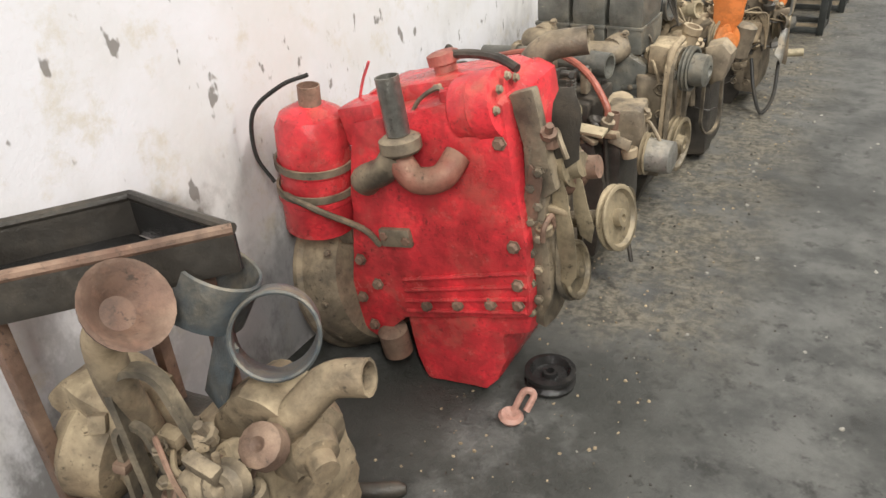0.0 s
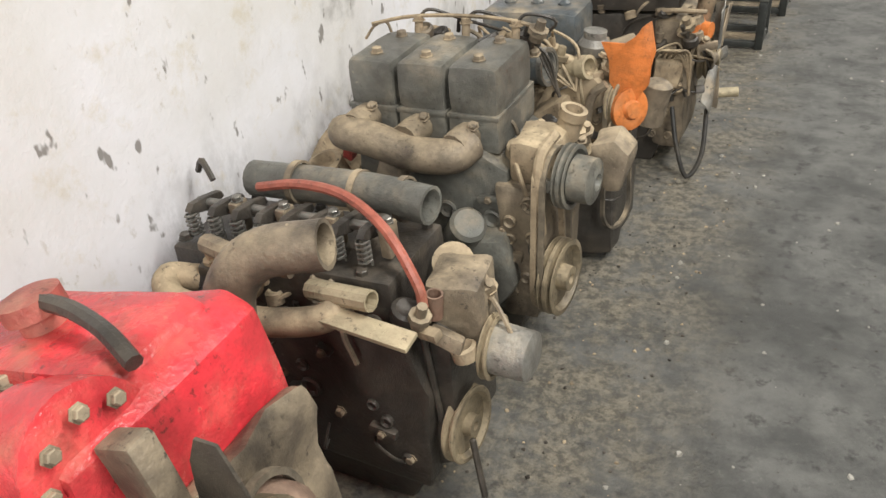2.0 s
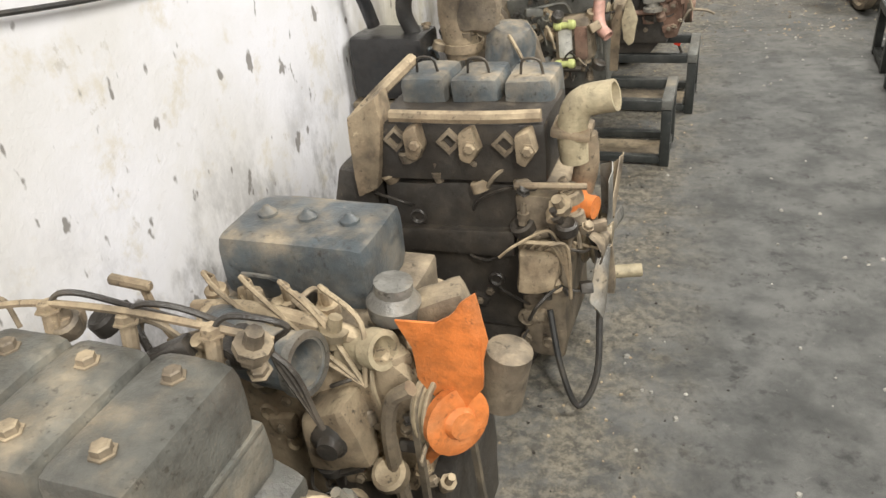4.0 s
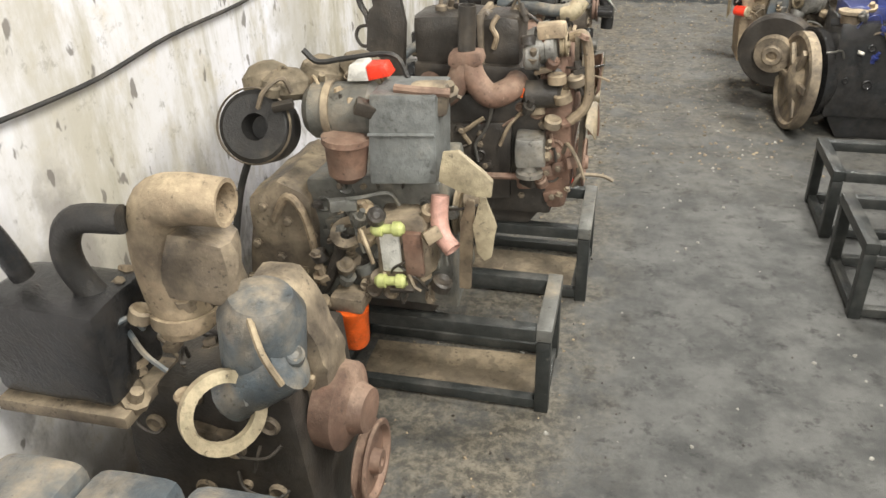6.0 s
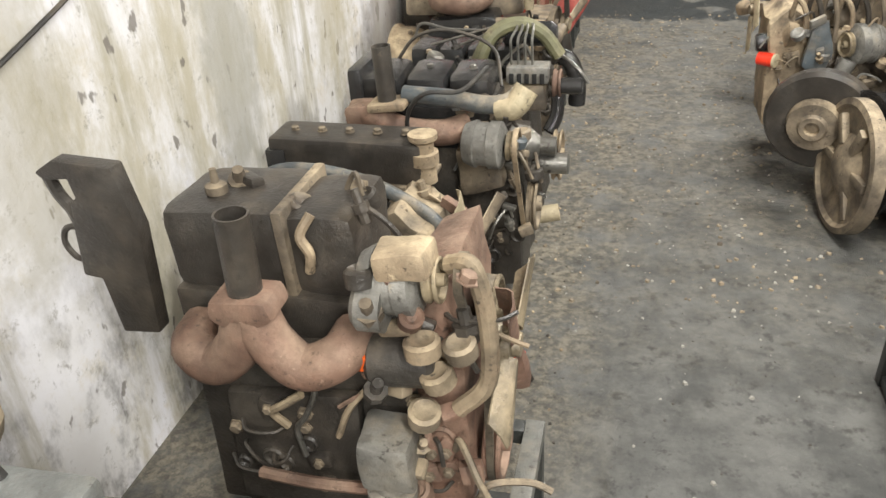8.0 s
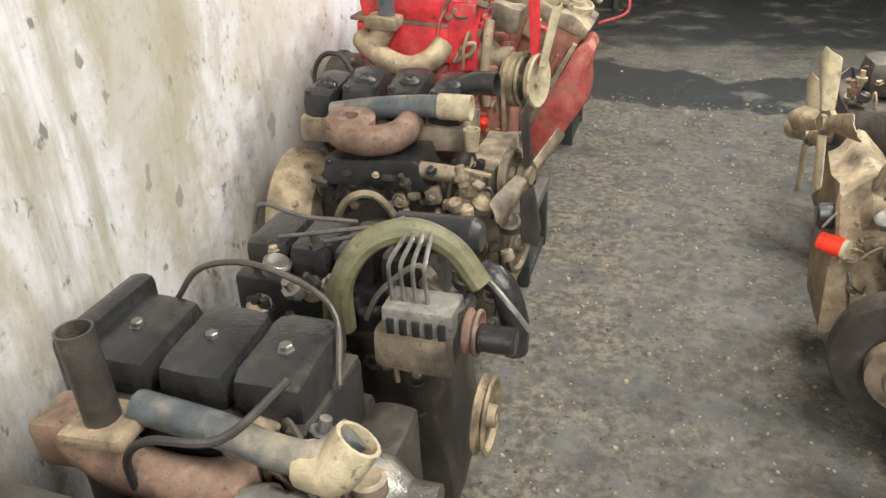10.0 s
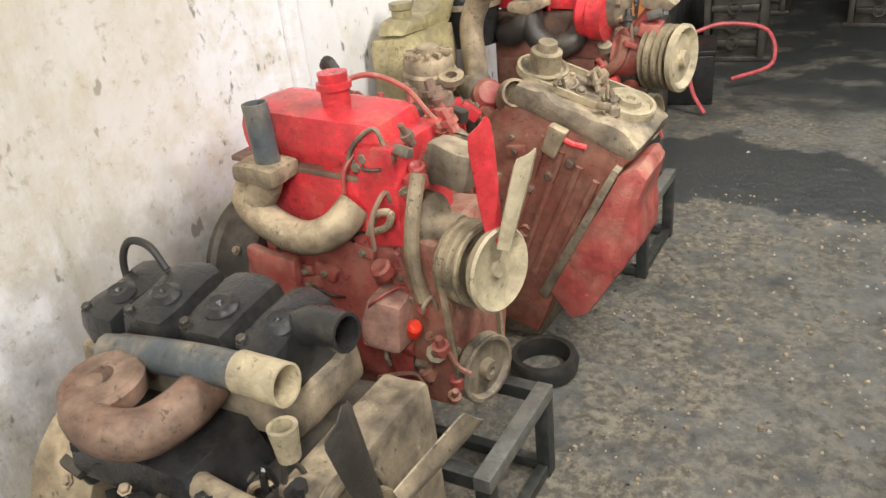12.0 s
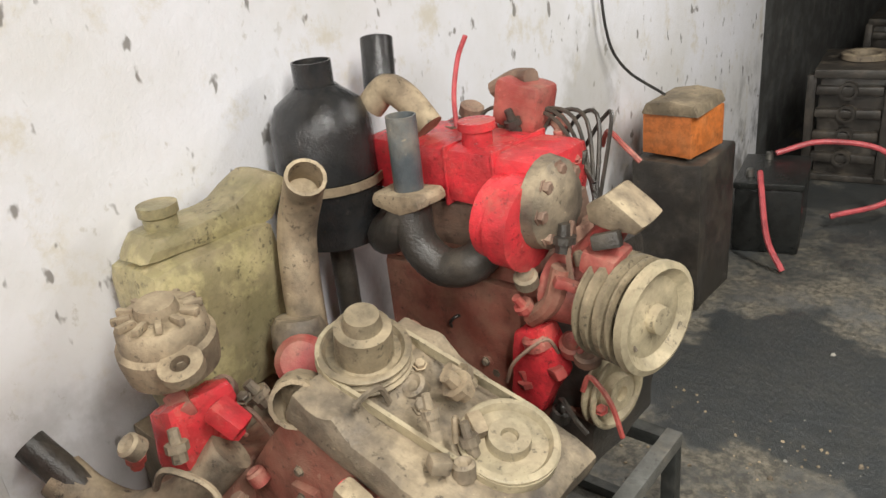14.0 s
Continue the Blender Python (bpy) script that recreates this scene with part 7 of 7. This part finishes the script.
bt = thing("car_battery", (0.5, 13.05, 0.0), "black car battery with red cables on the floor", "battery")
part("case", box((0.5, 13.05, 0.14), (0.26, 0.34, 0.28), (0, 0, 12), 0.012), "jet", bt)
part("cover", box((0.5, 13.05, 0.295), (0.27, 0.35, 0.03), (0, 0, 12), 0.008), "jet", bt)
for dy in (-0.11, 0.11):
    part("terminal", lathe((0.44, 13.05 + dy, 0.31), (0, 0, 1), [(0, 0.018), (0.03, 0.014), (0.032, 0.006)], 12), "steel", bt)
part("red_cable", tube([(0.48, 12.94, 0.33), (0.52, 12.85, 0.30), (0.58, 12.78, 0.12), (0.66, 12.74, 0.012)], 0.012, 8), "wire_red", bt, "red cable")
part("red_cable", tube([(0.46, 13.18, 0.33), (0.62, 13.3, 0.36), (0.85, 13.4, 0.3), (0.9, 13.34, 0.12), (0.7, 13.2, 0.06)], 0.012, 8), "wire_red", bt, "red cable")
bt.location, bt.scale = (0.42, 12.95, 0.0), (1.15, 1.3, 1.15)

for k, (gx, gy, rz) in enumerate(((0.52, 14.2, 8), (1.45, 15.4, -4), (2.3, 15.8, 10), (0.45, 15.9, 4), (3.2, 15.7, 0))):
    g = thing("bare_block", (gx, gy, 0), "oily black cylinder block standing at the end", "engine block", "bare blocks at the far end")
    part("crankcase", box((gx, gy, 0.30), (0.40, 0.56, 0.60), (0, 0, rz), 0.02, 0.012), "oily", g)
    part("deck", box((gx, gy, 0.62), (0.46, 0.62, 0.05), (0, 0, rz), 0.01), "oily", g)
    part("foot_plate", box((gx, gy, 0.02), (0.48, 0.66, 0.04), (0, 0, rz), 0.01), "oily", g)
    for j in range(4):
        part("bearing_web", box((gx, gy - 0.30, 0.14 + 0.13 * j), (0.34, 0.06, 0.05), (0, 0, rz), 0.012, 0.006), "oily", g)
        part("bore", lathe((gx, gy - 0.30, 0.14 + 0.13 * j), (0, -1, 0), [(0, 0.05), (0.045, 0.05), (0.045, 0.035), (0.02, 0.03), (0.02, 0)], 18), "oily", g)
    for sx in (-1, 1):
        part("side_rail", box((gx + sx * 0.2, gy - 0.29, 0.32), (0.05, 0.07, 0.58), (0, 0, rz), 0.01, 0.006), "oily", g)
    part("top_ring", lathe((gx, gy, 0.65), (0, 0, 1), [(0, 0.13), (0.03, 0.13), (0.035, 0.115), (0.03, 0.08), (0, 0.08), (0, 0.13)], 24), "cast", g)

# ---- the other side of the aisle ----
stand(2.06, 2.56, 6.56, 6.94, 0.30, "empty low black welded stand")
stand(2.05, 2.56, 5.95, 6.36, 0.30, "empty low black welded stand across the aisle")

r1 = thing("engine", (2.4, 8.0, 0), "blue and black engine with a bare flywheel", "engine", "engines across the aisle")
part("cylinder_block", prism([(2.25, 0.12), (2.25, 0.62), (2.85, 0.64), (2.85, 0.12)], 7.75, 8.15, 0.02, 0.01), "black", r1)
part("oil_pan", prism([(2.34, 0.0), (2.28, 0.12), (2.82, 0.12), (2.76, 0.0)], 7.78, 8.12, 0.015, 0.006), "black", r1)
part("rocker_cover", box((2.62, 7.95, 0.72), (0.42, 0.2, 0.14), (0, 0, 0), 0.03, 0.004), "blue", r1)
part("cylinder_head", box((2.56, 7.95, 0.65), (0.56, 0.28, 0.08), bevel=0.012, wob=0.005), "blue", r1)
part("fuel_bowl", lathe((2.30, 7.80, 0.58), (0, 0, 1), [(0, 0.02), (0.03, 0.05), (0.07, 0.055), (0.08, 0.07), (0.095, 0.07), (0.1, 0.03)], 20), "tan", r1)
part("backplate", lathe((2.02, 8.12, 0.36), (0.35, 1, 0.1), [(0, 0.05), (0, 0.2), (0.02, 0.215), (0.06, 0.215), (0.07, 0.2), (0.07, 0.05)], 40), "oily", r1, "round dark backplate")
part("flywheel", lathe((2.12, 7.90, 0.27), (-1, -0.16, 0.06), [(-0.03, 0.06), (-0.03, 0.24), (-0.02, 0.265), (0.03, 0.265), (0.035, 0.24), (0.02, 0.225), (0.012, 0.13), (0.03, 0.10), (0.05, 0.05), (0.05, 0)], 44), "cast", r1, "large dusty flywheel")
for k in range(6):
    a = math.pi * k / 3
    c = Vector((2.10, 7.895, 0.27)) + Vector((-0.16, 0.98, 0)) * 0.15 * math.cos(a) + Vector((0, 0, 1)) * 0.15 * math.sin(a)
    part("spoke", box(c, (0.03, 0.12, 0.04), (math.degrees(a), 0, 9), 0.008), "cast", r1)
part("backplate_hub", lathe((2.0, 8.08, 0.36), (-0.35, -1, -0.1), [(-0.03, 0.11), (0.012, 0.10), (0.016, 0.06), (0.03, 0.05), (0.03, 0.03), (0.0, 0.028), (0.0, 0)], 28), "cast", r1)
part("bell_housing", lathe((2.17, 7.95, 0.30), (0.88, 0.2, 0), [(0, 0.25), (0.05, 0.24), (0.14, 0.18), (0.16, 0.1)], 36), "black", r1)
fittings(r1, (2.25, 7.72, 0.40), (2.75, 7.85, 0.72), 40, 35, ("black", "blue", "tan", "steel"))
litter_of_castings(r1, (2.3, 7.75, 0.2), (2.8, 0, 0.6), 16, 141, "black")

r2 = thing("engine", (2.2, 8.7, 0), "dust-brown engine with a pale plate, across the aisle", "engine", "engines across the aisle")
part("cylinder_block", prism([(2.0, 0.12), (1.98, 0.62), (2.6, 0.66), (2.6, 0.12)], 8.5, 8.9, 0.02, 0.014), "cast", r2)
part("oil_pan", prism([(2.06, 0.0), (2.02, 0.12), (2.58, 0.12), (2.5, 0.0)], 8.52, 8.86, 0.015, 0.006), "oily", r2)
part("front_case", prism([(1.86, 0.20), (1.84, 0.66), (1.92, 0.74), (2.02, 0.66), (2.0, 0.20)], 8.5, 8.86, 0.02, 0.018), "tan", r2)
part("cylinder_head", box((2.3, 8.7, 0.70), (0.56, 0.3, 0.12), bevel=0.012, wob=0.006), "cast", r2)
part("rocker_cover", box((2.34, 8.74, 0.80), (0.46, 0.18, 0.10), bevel=0.03, wob=0.004), "blue", r2)
part("chrome_rail", tube([(2.04, 8.55, 0.72), (2.2, 8.5, 0.80), (2.4, 8.5, 0.84), (2.6, 8.52, 0.82)], 0.02, 10), "steel", r2)
generator((2.28, 8.46, 0.60), (2.16, 8.42, 0.60), 0.085, r2)
part("flat_plate", prism([(1.98, 0.50), (2.0, 0.66), (2.06, 0.70), (2.10, 0.56), (2.06, 0.44)], 8.42, 8.45, 0.006, 0.006), "slate", r2)
part("water_elbow", tube([(2.10, 8.44, 0.36), (2.13, 8.40, 0.46), (2.16, 8.40, 0.54)], 0.036, 12), "alloy", r2)
part("water_pump", lathe((1.94, 8.56, 0.62), (-1, -0.3, 0), [(0, 0.08), (0.04, 0.075), (0.06, 0.04), (0.09, 0.035), (0.09, 0)], 20), "tan", r2)
part("black_stub", can((1.80, 8.58, 0.56), (1.90, 8.58, 0.57), 0.04, 0.008), "black", r2)
part("red_cap", lathe((1.84, 8.50, 0.51), (0.8, -0.5, 0), [(-0.03, 0.028), (0, 0.03), (0.04, 0.03), (0.04, 0)], 20), "vermilion", r2, "bright red cap")
part("cap_face", lathe((1.874, 8.479, 0.51), (0.8, -0.5, 0), [(0, 0.03), (0.012, 0.03), (0.014, 0.02), (0.014, 0)], 20), "cream", r2)
fan((1.80, 8.72, 0.80), (-1, -0.3, 0), 4, 0.22, 0.09, "cream", r2, 15, 0.045, ("cream", "tan"), 20)
part("shaft_end", can((1.86, 8.34, 0.28), (1.98, 8.4, 0.29), 0.028, 0.004), "steel", r2)
for k in range(9):
    part("hose", tube([(1.92 + 0.06 * k, 8.5, 0.70), (1.93 + 0.06 * k, 8.46, 0.78 + 0.02 * (k % 3)), (1.97 + 0.06 * k, 8.45, 0.72), (1.98 + 0.06 * k, 8.46, 0.60)], 0.011, 8), ("tan", "oily", "cast")[k % 3], r2)
fittings(r2, (1.86, 8.40, 0.34), (2.5, 8.52, 0.74), 70, 34, ("tan", "cast", "oily", "alloy"))
litter_of_castings(r2, (1.9, 8.5, 0.25), (2.5, 0, 0.64), 34, 151, "cast")
r3 = thing("engine", (2.3, 9.5, 0), "dust-brown engine further along the aisle", "engine", "engines across the aisle")
part("cylinder_block", prism([(1.98, 0.12), (1.96, 0.66), (2.6, 0.68), (2.6, 0.12)], 9.3, 9.7, 0.02, 0.014), "oily", r3)
part("oil_pan", prism([(2.06, 0.0), (2.02, 0.12), (2.58, 0.12), (2.5, 0.0)], 9.32, 9.66, 0.015, 0.006), "oily", r3)
part("rocker_cover", box((2.28, 9.5, 0.74), (0.5, 0.22, 0.14), bevel=0.05, wob=0.01), "oily", r3)
fittings(r3, (1.98, 9.32, 0.62), (2.5, 9.5, 0.78), 40, 33, ("cast", "tan", "oily", "rust"))
fan((1.88, 9.45, 0.5), (-1, -0.2, 0), 4, 0.24, 0.1, "cream", r3, 10, 0.045, ("cream", "tan"), 20)
part("pump_nose", can((1.88, 9.45, 0.5), (1.98, 9.47, 0.5), 0.04, 0.005), "cast", r3)
litter_of_castings(r3, (2.0, 9.3, 0.2), (2.5, 0, 0.64), 18, 161, "cast")

# ---- small things ----
pu = thing("loose_pulley", (0.80, 1.28, 0.0), "loose black pulley lying on the floor", "pulley")
part("rim", lathe((0.80, 1.28, 0.002), (0, 0, 1), [(0, 0.05), (0, 0.072), (0.012, 0.075), (0.024, 0.062), (0.036, 0.075), (0.05, 0.075), (0.052, 0.06), (0.03, 0.05), (0.03, 0.024), (0.046, 0.022), (0.046, 0.012), (0.02, 0.011)], 36), "black", pu)
sc = thing("plastic_scrap", (0.77, 1.10, 0.0), "faded pink plastic scrap on the floor", "scrap")
part("cup", lathe((0.76, 1.09, 0.002), (0.1, 0, 1), [(0, 0.03), (0.012, 0.036), (0.022, 0.028), (0.02, 0.02), (0.01, 0)], 20), "pink", sc)
part("arm", tube([(0.76, 1.11, 0.015), (0.78, 1.14, 0.07), (0.805, 1.15, 0.06), (0.795, 1.12, 0.02)], 0.01, 8), "pink", sc)
sh = thing("loose_shaft", (0.60, 0.72, 0.0), "short black shaft lying on the floor", "shaft")
part("rod", lathe((0.52, 0.66, 0.024), (0.9, 0.5, 0), [(0, 0.015), (0.02, 0.022), (0.12, 0.022), (0.14, 0.012)], 14), "oily", sh)

for cx, cy, cw, cd, rz in ((0.74, 5.40, 0.56, 0.21, 2), (0.83, 6.07, 0.50, 0.26, -2)):
    sheet = thing("cardboard_sheet", (cx, cy, 0), "oil-spotted brown cardboard sheet under an engine stand", "cardboard", "cardboard under the stands")
    part("sheet", box((cx, cy, 0.004), (cw, cd, 0.007), (0, 0, rz), 0.002, 0.002), "card", sheet)

cbl = thing("wall_cable", (0.03, 5.3, 1.1), "black cable looped along the wall", "cable")
part("strand", tube([(0.02, 1.9, 1.42), (0.03, 2.6, 1.30), (0.03, 3.28, 1.20), (0.03, 3.77, 1.16), (0.03, 4.3, 1.11), (0.03, 4.88, 1.08), (0.03, 5.26, 1.10), (0.03, 5.83, 1.11), (0.02, 6.3, 1.22), (0.02, 6.9, 1.42)], 0.006, 8), "rubber", cbl)
structure("trim", box((0.006, 9.50, 1.66), (0.03, 0.07, 3.32), bevel=0.012), "wall", "raised whitewashed strip on the wall")


def scatter(name, label, seed, count, material, lo, hi, size):
    """Grit too fine to count, as one mesh."""
    rnd = random.Random(seed)
    verts, faces = [], []
    for _ in range(count):
        x, y = rnd.uniform(lo[0], hi[0]), rnd.uniform(lo[1], hi[1])
        s = size * rnd.uniform(0.4, 1.0) ** 2
        a = rnd.uniform(0, 6.28)
        b = len(verts)
        z = ground(x, y)
        for k in range(5):
            t = a + k * 1.2566
            r = s * rnd.uniform(0.55, 1.0)
            verts.append((x + r * math.cos(t), y + r * math.sin(t), z))
            verts.append((x + 0.7 * r * math.cos(t), y + 0.7 * r * math.sin(t), z + s * rnd.uniform(0.3, 0.7)))
        faces.append([b + 2 * k + 1 for k in range(5)])
        for k in range(5):
            j = (k + 1) % 5
            faces.append([b + 2 * k, b + 2 * j, b + 2 * j + 1, b + 2 * k + 1])
    me = bpy.data.meshes.new(name)
    me.from_pydata(verts, [], faces)
    me.materials.append(M[material])
    return tagged(new(name, me), label, "litter", kind="stuff")


scatter("pale_chips", "pale chips and washers scattered on the floor", 5, 300, "chip", (0.95, -0.6), (2.2, 12.5), 0.013)
scatter("pale_chips", "pale grit scattered over the earthy floor", 6, 320, "chip", (1.0, 7.0), (2.0, 11.4), 0.009)
scatter("dark_grit", "dark grit and crumbs on the floor", 7, 1600, "oily", (0.8, 0.5), (2.3, 12.5), 0.006)
scatter("dark_grit", "dry crumbs of dirt by the engines", 8, 900, "tan", (0.5, 0.4), (1.15, 11.5), 0.009)
scatter("mud_clods", "trodden clods of dry mud on the floor", 9, 650, "cast", (0.9, 7.2), (2.3, 11.4), 0.016)
scatter("mud_clods", "dark crumbs of greasy dirt under the engines", 10, 800, "oily", (0.2, 0.6), (1.15, 11.0), 0.009)
